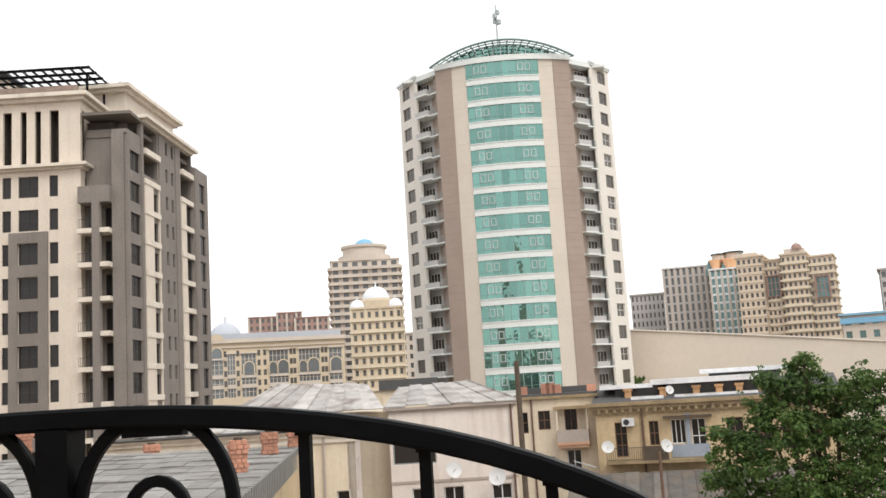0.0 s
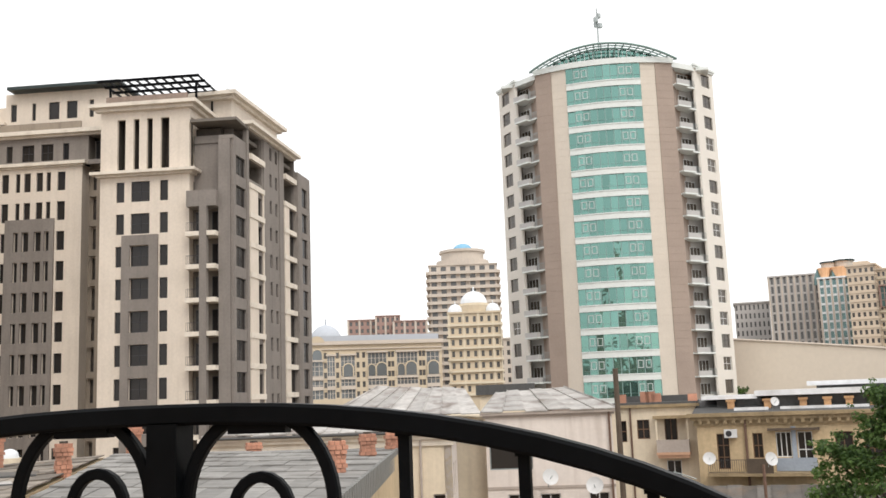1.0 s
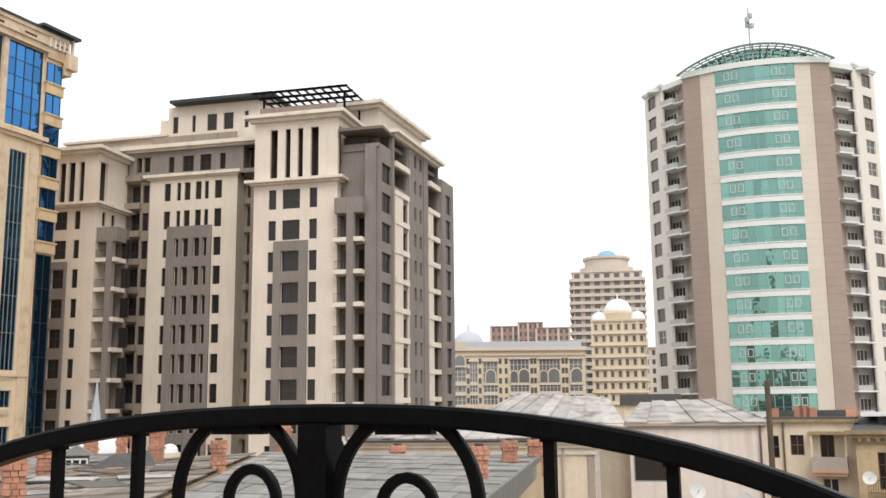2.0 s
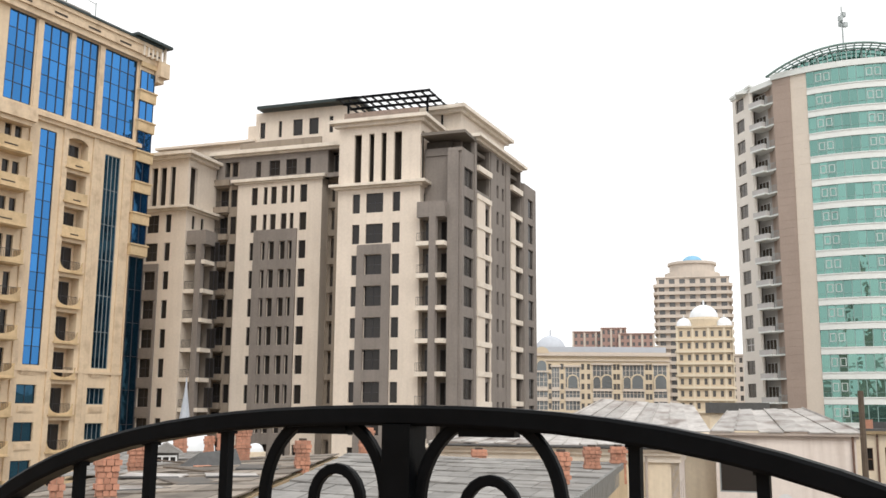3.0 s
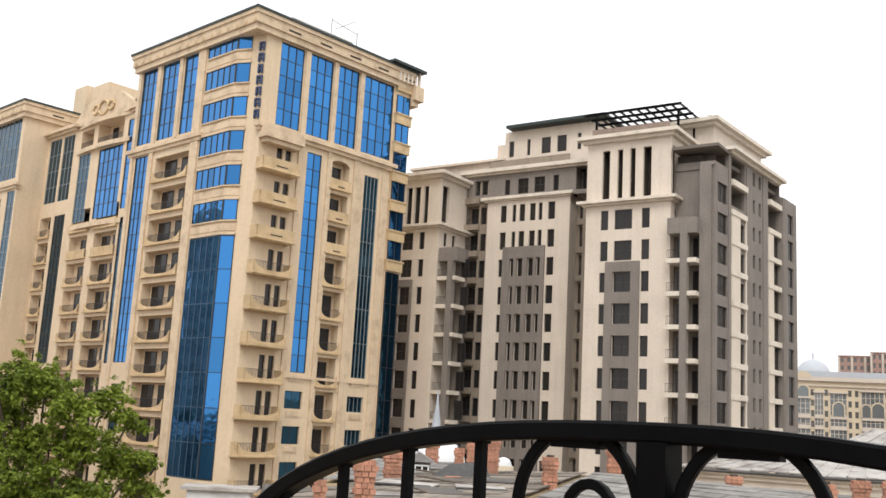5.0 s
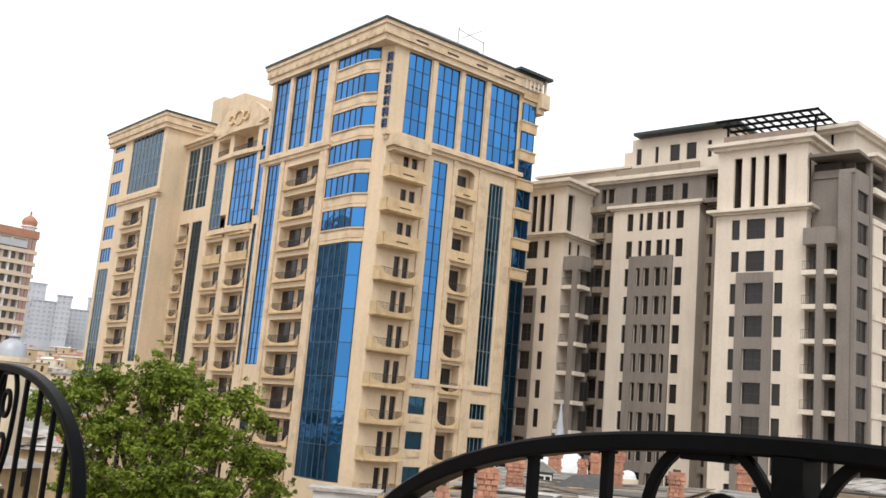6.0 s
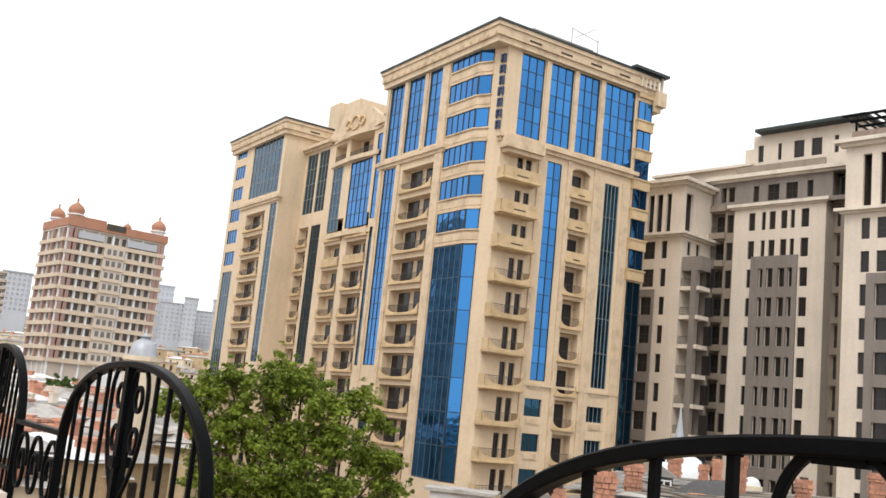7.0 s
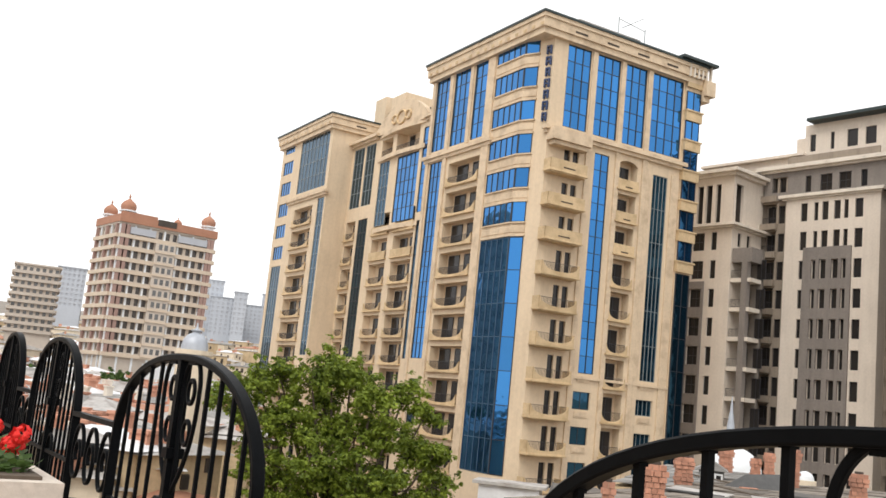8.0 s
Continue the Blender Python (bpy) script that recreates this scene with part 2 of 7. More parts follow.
def curtain(parent, m, w, h, cols, rws, glass, frame_mat, bar=0.08, name="curtain_wall", proud=0.05):
    """A glazed field, lower left corner at the origin: a grid of mullions and a pane in each field."""
    key = ("cw", round(w, 2), round(h, 2), cols, rws, frame_mat.name, bar)
    if key not in SHARED:
        f = Shape()
        for k in range(cols + 1):
            x = min(max(w * k / cols, bar / 2), w - bar / 2)
            f.box(x - bar / 2, x + bar / 2, -proud, 0.06, 0, h)
        for k in range(rws + 1):
            z = min(max(h * k / rws, bar / 2), h - bar / 2)
            f.box(0, w, -proud * 0.6, 0.05, z - bar * 0.35, z + bar * 0.35)
        SHARED[key] = f.mesh("mullions", frame_mat)
    pk = ("pane", round(w / cols, 2), round(h / rws, 2), glass.name)
    if pk not in SHARED:
        SHARED[pk] = Shape().box(0, w / cols, 0, 0.03, 0, h / rws).mesh("pane", glass)
    ob = part(name, SHARED[key], parent, m)
    for i in range(cols):
        for j in range(rws):
            part("pane", SHARED[pk], ob, pose(w * i / cols, 0.0, h * j / rws, random.uniform(-0.25, 0.25), 0, random.uniform(-0.3, 0.3)))
    return ob


def face(parent, p0, p1, z0, z1, holes, material, name="wall", thick=0.35, label=""):
    """A wall from p0 to p1 with what fills its openings. holes: (u0, u1, z0, z1, kind, *more)."""
    m = seg(p0, p1)
    w = math.hypot(p1[0] - p0[0], p1[1] - p0[1])
    part(name, wall_mesh(name, w, z0, z1, [h[:4] for h in holes], material, thick), parent, m, label)
    for u0, u1, a, b, kind, *more in holes:
        at = m @ pose(u0, 0, a)
        if kind == "w":
            cols, rws, fm, gm = (more + [2, 1, FRAME_DARK, DARK_GLASS][len(more):])[:4]
            window(parent, at @ pose(0, 0.22, 0), u1 - u0, b - a, cols, rws, fm, gm)
        elif kind == "c":
            cols, rws, gm, fm, bar = more
            curtain(parent, at @ pose(0, 0.12, 0), u1 - u0, b - a, cols, rws, gm, fm, bar)
        elif kind == "l":
            loggia(parent, at, u1 - u0, b - a, *more)
    return m


def recess_mesh(w, h, d, material):
    key = ("recess", round(w, 2), round(h, 2), d, material.name)
    if key not in SHARED:
        s = Shape()
        t = 0.12
        s.box(-t, 0, 0.35, d, 0, h).box(w, w + t, 0.35, d, 0, h).box(-t, w + t, d, d + t, 0, h)
        s.box(-t, w + t, 0.35, d + t, -t, 0).box(-t, w + t, 0.35, d + t, h, h + t)
        SHARED[key] = s.mesh("recess", material)
    return SHARED[key]


def scoop_mesh(w, d, low, high, material, t=0.14):
    """A balcony front whose upper edge dips in a round scoop between the two ends, over x 0..w, with straight cheeks of depth d."""
    key = ("scoop", round(w, 2), d, low, high, material.name)
    if key not in SHARED:
        s = Shape()
        n = 14
        ys = (-d, -d + t)
        top = []
        for k in range(n + 1):
            x = w * k / n
            r = abs(2 * x / w - 1)
            top.append((x, high - (high - low) * math.sqrt(max(0.0, 1 - r ** 2.6))))
        for k in range(n):
            (x0, a), (x1, b) = top[k], top[k + 1]
            s.quad((x0, ys[0], 0), (x1, ys[0], 0), (x1, ys[0], b), (x0, ys[0], a))
            s.quad((x1, ys[1], 0), (x0, ys[1], 0), (x0, ys[1], a), (x1, ys[1], b))
            s.quad((x0, ys[0], a), (x1, ys[0], b), (x1, ys[1], b), (x0, ys[1], a))
        if d > 0.3:
            s.box(0, t, -d + t, 0, 0, high).box(w - t, w, -d + t, 0, 0, high)
        SHARED[key] = s.mesh("parapet", material)
    return SHARED[key]


def railing_mesh(w, h, material, pitch=0.16, r=0.014):
    key = ("rail", round(w, 2), h, material.name, pitch)
    if key not in SHARED:
        s = Shape()
        s.box(0, w, -0.02, 0.02, h - 0.04, h).box(0, w, -0.015, 0.015, 0.08, 0.11)
        n = max(2, int(w / pitch))
        for k in range(n + 1):
            x = w * k / n
            s.box(x - r, x + r, -r, r, 0, h - 0.04)
        SHARED[key] = s.mesh("railing", material)
    return SHARED[key]


def balcony(parent, m, w, d, solid, material, high=1.05, low=0.35, name="balcony"):
    """A balcony before a wall: its slab at z 0..0.18 with a moulded edge, a parapet (scooped unless solid) and a thin rail."""
    key = ("slab", round(w, 2), d, material.name)
    if key not in SHARED:
        s = Shape().box(-0.08, w + 0.08, -d - 0.08, 0, 0.0, 0.12).box(0, w, -d, 0, 0.12, 0.24).box(0.1, w - 0.1, -d + 0.1, 0, -0.1, 0.0)
        SHARED[key] = s.mesh("slab", material)
    ob = part(name, SHARED[key], parent, m)
    part("parapet", scoop_mesh(w, d, high if solid else low, high, material), ob, pose(0, 0, 0.24))
    if not solid:
        part("railing", railing_mesh(w - 0.5, 1.0, FRAME_DARK), ob, pose(0.25, -d + 0.2, 0.24))
    return ob


def loggia(parent, at, w, h, back_mat, door_w, front, stone, depth=1.5):
    """A recessed balcony behind an opening: side and back walls, glazed doors and a parapet in front ('scoop', 'solid', 'rail' or '')."""
    part("recess", recess_mesh(w, h, depth, back_mat), parent, at)
    n = max(1, int(w / 2.4))
    for k in range(n):
        x = w * (k + 0.5) / n - door_w / 2
        window(parent, at @ pose(x, depth - 0.08, 0.05), door_w, min(2.35, h - 0.25), 2, 1, FRAME_DARK, DARK_GLASS, name="balcony_door")
    if front in ("scoop", "solid"):
        part("parapet", scoop_mesh(w + 0.2, 0.22, 0.12 if front == "scoop" else 0.95, 1.0, stone), parent, at @ pose(-0.1, 0, 0))
        part("balcony_slab", Shape().box(-0.2, w + 0.2, -0.34, 0, -0.16, 0.0).mesh("balcony_slab", stone), parent, at)
    if front in ("scoop", "rail"):
        part("railing", railing_mesh(w, 1.0, FRAME_DARK), parent, at @ pose(0, 0.1, 0))


def each(parent, name, boxes, material):
    """One part for each box."""
    for b in boxes:
        part(name, Shape().box(*b).mesh(name, material), parent)


def cornice(parent, pts, z, prof, material, name="cornice"):
    """A moulded band along an open plan line, its outside to the right of its course. prof: (out, z0, z1) steps."""
    s = Shape()
    for ix, (a, b) in enumerate(zip(pts, pts[1:])):
        d = Vector((b[0] - a[0], b[1] - a[1])).normalized()
        nx, ny = d.y, -d.x
        for out, z0, z1 in [(o, za + 0.006 * ix, zc - 0.006 * ix) for o, za, zc in prof]:
            i = len(s.v)
            e0 = out - (0.005 if ix else 0)
            e1 = out - (0.005 if ix < len(pts) - 2 else 0)
            q = [(a[0] - d.x * e0, a[1] - d.y * e0), (b[0] + d.x * e1, b[1] + d.y * e1)]
            o = [(x + nx * out, y + ny * out) for x, y in q]
            p = [o[0], o[1], (q[1][0] - nx * 0.2, q[1][1] - ny * 0.2), (q[0][0] - nx * 0.2, q[0][1] - ny * 0.2)]
            s.prism(p, z + z0, z + z1)
    return part(name, s.mesh(name, material), parent)


def slab(parent, outline, z0, z1, material, name="roof"):
    return part(name, Shape().prism(outline, z0, z1).mesh(name, material), parent)


# ---- round-fronted apartment tower with teal ribbon windows ----
SASH_WHITE = mat("weathered_white_sash", (0.52, 0.58, 0.57), 0.5, var=0.08)
TEAL_FRAME = mat("teal_grey_mullion", (0.24, 0.36, 0.34), 0.5, var=0.08)
TEAL_STEEL = mat("teal_painted_steel", (0.20, 0.29, 0.27), 0.5, metal=0.2, var=0.1)
PALE_GREY = mat("pale_grey_parapet", (0.47, 0.46, 0.45), 0.6, var=0.12)


def glass_tower():
    t = thing("apartment_tower", 10.2, 138.0, 0, -4.2, "tall cream apartment tower with a bowed teal glass front", "building")
    fl, top = 3.255, H(47.3)
    n_fl = 19

    def yy(x):
        return 2.25 * (x / 9.7) ** 2

    half = [(9.9, 2.35), (13.3, 5.6), (16.4, 10.2), (16.4, 19.0)]
    core = [(x, yy(x) + 1.6) for x in (-9.6, -5.4, 0, 5.4, 9.6)] + [(12.2, 7.0), (15.2, 11.5), (15.2, 19), (-15.2, 19), (-15.2, 11.5), (-12.2, 7.0)]
    slab(t, core, 0, top, BROWN_STONE, "core")
    # clad piers beside the glass, in courses
    for sx in (-1, 1):
        for x0, x1, m, nm in ((5.35, 7.5, TAN_STONE, "tan_pier"), (7.5, 9.9, BROWN_STONE, "brown_pier")):
            a, b = (x0, yy(x0)), (x1, yy(x1))
            p0, p1 = (a, b) if sx > 0 else ((-b[0], b[1]), (-a[0], a[1]))
            w = math.dist(p0, p1)
            pier = part(nm, Shape().box(0.02, w - 0.02, 0.04, 0.5, 0, top).mesh(nm, m), t, seg(p0, p1))
            ch = fl / 3
            panel_me = Shape().box(0, w, 0 if x0 < 6 else -0.12, 0.05, 0.008, ch - 0.008).mesh("cladding_panel", m)
            for k in range(int(top / ch)):
                part("cladding_panel", panel_me, pier, pose(0, 0, top - ch * (k + 1)))
            if x0 > 6:
                e0, e1 = ((9.9, 2.35), (10.6, 5.0)) if sx > 0 else ((-10.6, 5.0), (-9.9, 2.35))
                part("pier_return", Shape().box(0, math.dist(e0, e1), 0, 0.3, 0, top).mesh("pier_return", m), t, seg(e0, e1))
    # bowed glass: chords of the bow
    nseg = 10
    xs = [-5.35 + 10.7 * k / nseg for k in range(nseg + 1)]
    ring = [(x, yy(x)) for x in xs]
    span = Shape()
    band_pts = [(x, yy(x) - 0.16) for x in xs]
    span.prism(band_pts + [(x, yy(x) + 0.5) for x in reversed(xs)], 0, 0.88)
    span.prism([(x, yy(x) - 0.24) for x in xs] + [(x, yy(x) + 0.4) for x in reversed(xs)], 0.8, 0.94)
    span_me = span.mesh("spandrel", BAND_WHITE)
    fr = Shape()
    gh = fl - 0.9
    for k in range(nseg):
        a, b = ring[k], ring[k + 1]
        m = seg(a, b)
        w = math.dist(a, b)
        for bx in [(0, 0.05, 0, gh), (w - 0.05, w, 0, gh), (0, w, 0, 0.06), (0, w, gh - 0.06, gh), (0, w, 0.6, 0.63)]:
            i = len(fr.v)
            fr.box(bx[0], bx[1], -0.05, 0.05, bx[2], bx[3])
            fr.v[i:] = [tuple(m @ Vector(v)) for v in fr.v[i:]]
    fr_me = fr.mesh("mullions", TEAL_FRAME)
    w = math.dist(ring[4], ring[5])
    pane_me = Shape().box(0, w + 0.05, 0, 0.03, 0, gh).mesh("pane", TEAL_GLASS)
    sash = Shape()
    for bx in [(0, 0.1, 0, 1.1), (w * 0.72 - 0.1, w * 0.72, 0, 1.1), (0.1, w * 0.72 - 0.1, 0, 0.1), (0.1, w * 0.72 - 0.1, 1.0, 1.1)]:
        sash.box(bx[0], bx[1], -0.09, 0.04, bx[2], bx[3])
    sash_me = sash.mesh("opening_sash", SASH_WHITE)
    for k in range(n_fl):
        z1 = H(47.19) - fl * k
        z0 = z1 - gh
        if z0 < 1:
            break
        part("spandrel", span_me, t, pose(0, 0, z0 - 0.9))
        rib = part("ribbon_window", fr_me, t, pose(0, 0, z0))
        for j in range(nseg):
            part("pane", pane_me, rib, seg(ring[j], ring[j + 1]) @ pose(0, 0, 0, random.uniform(-1.6, 1.6), 0, random.uniform(-2, 2)))
        for j in (1, 2, 7, 8):
            part("opening_sash", sash_me, rib, seg(ring[j], ring[j + 1]) @ pose(w * 0.14, 0, 0.78))
    # balconies in the recesses and the flat wings
    for sx in (-1, 1):
        p0, p1 = ((10.5, 5.0), (13.0, 7.6)) if sx > 0 else ((-13.0, 7.6), (-10.5, 5.0))
        part("recess_wall", Shape().box(0, math.dist(p0, p1), 0, 0.3, 0, top - 1.2).mesh("recess_wall", PALE_GREY), t, seg(p0, p1))
        q0, q1 = ((9.95, 2.7), (13.3, 5.6)) if sx > 0 else ((-13.3, 5.6), (-9.95, 2.7))
        bw = math.dist(q0, q1)
        key = Shape().box(0, bw, 0, 2.2, 0, 0.22).box(bw * 0.05, bw * 0.62, -0.7, 0, 0, 0.22).mesh("balcony_slab", BAND_WHITE)
        para = Shape().box(bw * 0.05, bw * 0.62, -0.7, -0.58, 0.22, 0.9).box(bw * 0.62 - 0.1, bw * 0.62, -0.58, 0.0, 0.22, 0.9).mesh("parapet", PALE_GREY)
        for k in range(n_fl):
            z = H(47.19) - fl * (k + 1) + 0.1
            if z < 2:
                break
            sl = part("balcony", key, t, seg(q0, q1, z))
            part("parapet", para, sl)
            part("railing", railing_mesh(bw * 0.36, 0.95, STEEL, 0.25, 0.02), sl, pose(bw * 0.63, 0.05, 0.22))
            window(t, seg(p0, p1, z) @ pose(0.4, -0.06, 0.25), 2.2, 2.2, 3, 1, FRAME_WHITE, WING_GLASS, name="balcony_door")
        r0, r1 = ((13.3, 5.6), (16.4, 10.2)) if sx > 0 else ((-16.4, 10.2), (-13.3, 5.6))
        ww = math.dist(r0, r1)
        holes = []
        for k in range(n_fl):
            z1 = H(46.9) - fl * k
            if z1 < 4:
                break
            u0 = ww * (0.38 if sx > 0 else 0.18)
            holes.append((u0, u0 + ww * 0.44, z1 - 1.95, z1, "w", 2, 2, FRAME_WHITE if random.random() < 0.45 else FRAME_DARK, WING_GLASS))
        face(t, r0, r1, 0, top + 0.3, holes, WHITE_STONE, "wing_wall")
        x = sx * 13.25
        part("wing_edge", Shape().box(x - 0.14, x + 0.14, 5.62, 7.8, 0, top).mesh("wing_edge", WHITE_STONE), t)
        x = sx * 16.22
        part("side_wall", Shape().box(x - 0.17, x + 0.17, 10.3, 19, 0, top).mesh("side_wall", WHITE_STONE), t)
        cornice(t, [r0, r1], top + 0.3, [(0.35, 0, 0.35), (0.2, -0.3, 0)], BAND_WHITE, "wing_cornice")
        part("recess_lintel", Shape().box(0, bw, -0.1, 2.5, -0.5, 0.3).mesh("recess_lintel", BAND_WHITE), t, seg(q0, q1, top))
    # crown: parapet, upper glass drum, steel ring on posts and the mast
    cx, cy, r = 0.0, 22.5, 22.3
    def arc(rad, x_max, n=28):
        a = math.asin(x_max / rad)
        return [(rad * math.sin(-a + 2 * a * k / n), cy - rad * math.cos(-a + 2 * a * k / n)) for k in range(n + 1)]
    outer = arc(22.75, 10.2)
    inner = arc(21.6, 9.9)
    slab(t, outer + list(reversed(inner)), top - 0.1, top + 0.75, BAND_WHITE, "parapet")
    dr = arc(20.6, 8.4, 14)
    for a, b in zip(dr, dr[1:]):
        xm = (a[0] + b[0]) / 2
        curtain(t, seg(a, b, top + 0.1), math.dist(a, b), round(2.75 - 0.021 * xm * xm, 2), 2, 2, TEAL_GLASS, SASH_WHITE, 0.06, "drum_window")
    slab(t, arc(20.4, 6.0, 14) + [(6.0, 14), (-6.0, 14)], top + 1.6, top + 1.9, BAND_WHITE, "drum_roof")
    slab(t, [(-15.5, 6), (15.5, 6), (16, 18.8), (-16, 18.8)], top - 0.3, top + 0.1, BAND_WHITE, "roof")
    ring_s = Shape()
    for rad, z, rr, xm in ((23.6, 2.75, 0.17, 10.7), (22.2, 2.85, 0.10, 10.2), (20.8, 2.95, 0.15, 9.6)):
        ring_s.tube([(x, y, top + z - 0.022 * x * x) for x, y in arc(rad, xm)], rr, 6)
    part("steel_ring", ring_s.mesh("steel_ring", TEAL_STEEL), t)
    post = Shape()
    a0, a1 = arc(23.6, 10.7, 20), arc(20.8, 9.6, 20)
    for k in range(21):
        (xa, ya), (xb, yb) = a0[k], a1[k]
        post.tube([(xa, ya, top + 2.75 - 0.022 * xa * xa), (xb, yb, top + 2.95 - 0.022 * xb * xb)], 0.09, 5)
        if k % 3 == 0:
            post.tube([(xb, yb, top), (xb, yb, top + 2.95 - 0.022 * xb * xb)], 0.07, 5)
    part("ring_strut", post.mesh("ring_strut", TEAL_STEEL), t)
    mast = Shape().tube([(0, 0, 0), (0, 0, 9.4)], [0.16, 0.1], 8).box(-0.9, 0.5, -0.5, 0.5, 0, 0.9)
    part("mast", mast.mesh("mast", STEEL), t, pose(-0.3, 8, top + 2.4))
    dishes = Shape()
    for z, a in ((6.6, 0), (6.9, 2.1), (7.5, 4.2), (8.3, 1.0)):
        dishes.lathe([(0.1, z - 0.5), (0.38, z - 0.35), (0.38, z + 0.25), (0.1, z + 0.4)], 0.4 * math.cos(a), 0.4 * math.sin(a), 8)
    part("antenna_drums", dishes.mesh("antenna_drums", STEEL), t, pose(-0.3, 8, top + 2.4))
    return t


glass_tower()


# ---- beige apartment block with blue mirror glass ----
def blue_block():
    t = thing("apartment_block", -63.3, 61.1, 0, -8.9, "beige stone apartment block with blue mirror glazing and balconies", "building")
    fl = 3.27
    L = [H(-3.9 + fl * k) for k in range(-3, 10)]   # slab levels; L[3] is the lowest well seen
    top = H(35.5)
    # body behind the faces
    slab(t, [(-20.6, 2.8), (-2.9, 2.8), (-2.9, 20.2), (-20.6, 20.2)], 0.0, top, BEIGE, "core")
    slab(t, [(-48.0, 6.2), (-20.6, 6.2), (-20.6, 20.2), (-48.0, 20.2)], 0.0, H(32.5), BEIGE, "core")
    slab(t, [(-66.4, 2.8), (-49.6, 2.8), (-49.6, 20.2), (-66.4, 20.2)], 0.0, top, BEIGE, "core")

    # right-hand face
    def uu(*h):
        return (h[0] - 2.0, h[1] - 2.0, *h[2:])
    holes = []
    for a, b in ((3.7, 6.6), (7.35, 10.4), (11.05, 13.95), (14.65, 19.0)):
        holes.append(uu(a, b, H(27.1), H(35.4), "c", 3 if b - a < 4 else 4, 5, BLUE_GLASS, FRAME_DARK, 0.09))
    holes.append(uu(7.9, 9.75, H(3.95), H(25.4), "c", 2, 13, BLUE_GLASS, FRAME_DARK, 0.08))
    holes.append(uu(15.6, 17.6, H(3.95), H(24.8), "c", 4, 6, DARK_BLUE, FRAME_PALE, 0.07))
    for k in range(len(L)):
        z = L[k]
        if z < H(0) and z > 1:
            holes.append(uu(7.5, 9.6, z + 1.2, z + 2.85, "w", 2, 1, FRAME_DARK, DARK_BLUE))
            holes.append(uu(15.3, 17.5, z + 1.2, z + 2.75, "w", 4, 1, FRAME_PALE, DARK_BLUE))
        if 1 < z < H(24):
            front = "solid" if z > H(14) else "scoop"
            holes.append(uu(11.0, 13.5, z + 0.25, z + (3.0 if z < H(21) else 3.2), "l", BEIGE, 1.7, front, BALCONY_STONE, 1.0))
            holes += [uu(4.2, 4.9, z + 0.3, z + 2.65, "w", 1, 1, FRAME_DARK, DARK_GLASS), uu(5.25, 5.95, z + 0.3, z + 2.65, "w", 1, 1, FRAME_DARK, DARK_GLASS)]
    face(t, (-0.8, 2.0), (-0.8, 19.2), 0.0, top, holes, BEIGE, "side_wall")
    for k in range(len(L)):
        if 1 < L[k] < H(24):
            b = balcony(t, pose(-0.8, 1.9, L[k] + 0.02, 0, 0, 90), 4.35, 1.15, L[k] > H(14), BALCONY_STONE, 0.95 if L[k] > H(14) else 1.05, 0.2)
            if L[k] > H(14):
                part("parapet_slot", Shape().box(1.5, 2.9, -1.165, -1.14, 0.42, 0.54).mesh("parapet_slot", SLOT), b)
                part("parapet_slot", Shape().box(0.9, 1.8, -0.245, -0.21, 0.15, 0.27).mesh("parapet_slot", SLOT), t, pose(-0.8, 11.0, L[k] + 0.25, 0, 0, 90))
    # pilasters and string courses on it
    each(t, "pilaster", [(-0.79, -0.62, a, b, 0, H(35.4)) for a, b in ((6.7, 7.3), (10.45, 11.0), (14.0, 14.6))], BEIGE_TRIM)
    each(t, "pilaster", [(-0.79, -0.66, a, b, 0, H(25.2)) for a, b in ((18.0, 19.0), (14.65, 15.2))], BEIGE_TRIM)
    cornice(t, [(-0.8, 2.0), (-0.8, 19.2)], H(26.0), [(0.55, 0.35, 0.75), (0.3, 0.0, 0.35)], BEIGE_TRIM, "string_course")
    cornice(t, [(-0.8, 6.6), (-0.8, 19.2)], H(3.4), [(0.2, 0.0, 0.25)], BEIGE_TRIM, "string_course")
    # round-headed hood over the topmost recess
    hood = Shape()
    arc_ = [(1.35 * math.cos(math.pi * k / 14), 0.75 * math.sin(math.pi * k / 14)) for k in range(15)]
    for (xa, za), (xb, zc) in zip(arc_, arc_[1:]):
        i = len(hood.v)
        hood.v += [(xa, -0.06, za), (xb, -0.06, zc), (xb * 1.16, -0.06, zc * 1.25), (xa * 1.16, -0.06, za * 1.25)]
        hood.v += [(xa, 0.2, za), (xb, 0.2, zc), (xb * 1.16, 0.0, zc * 1.25), (xa * 1.16, 0.0, za * 1.25)]
        hood.f += [(i, i + 1, i + 2, i + 3), (i + 1, i, i + 4, i + 5), (i + 3, i + 2, i + 6, i + 7)]
        hood.v += [(xa, -0.03, za), (xb, -0.03, zc), (xb, -0.03, 0.9), (xa, -0.03, 0.9)]
        hood.f.append((i + 8, i + 11, i + 10, i + 9))
    part("arched_hood", hood.mesh("arched_hood", BEIGE_TRIM), t, pose(-0.84, 12.25, L[11] + 2.42, 0, 0, 90))
    part("corner_slab", Shape().box(-0.8, 0.5, 1.9, 6.5, H(25.3), H(26.5)).box(-0.8, 0.2, 2.2, 6.3, H(24.9), H(25.3)).mesh("corner_slab", BEIGE_TRIM), t)
    # panels under the lower windows
    panel = Shape().box(0, 1.6, -0.07, 0.0, 0, 0.55).box(0.1, 1.5, -0.1, -0.07, 0.1, 0.45).mesh("sill_panel", BEIGE_TRIM)
    for k in range(2, 6):
        for u in (7.75, 15.6):
            part("sill_panel", panel, t, pose(-0.8, u, L[k] + 0.45, 0, 0, 90))
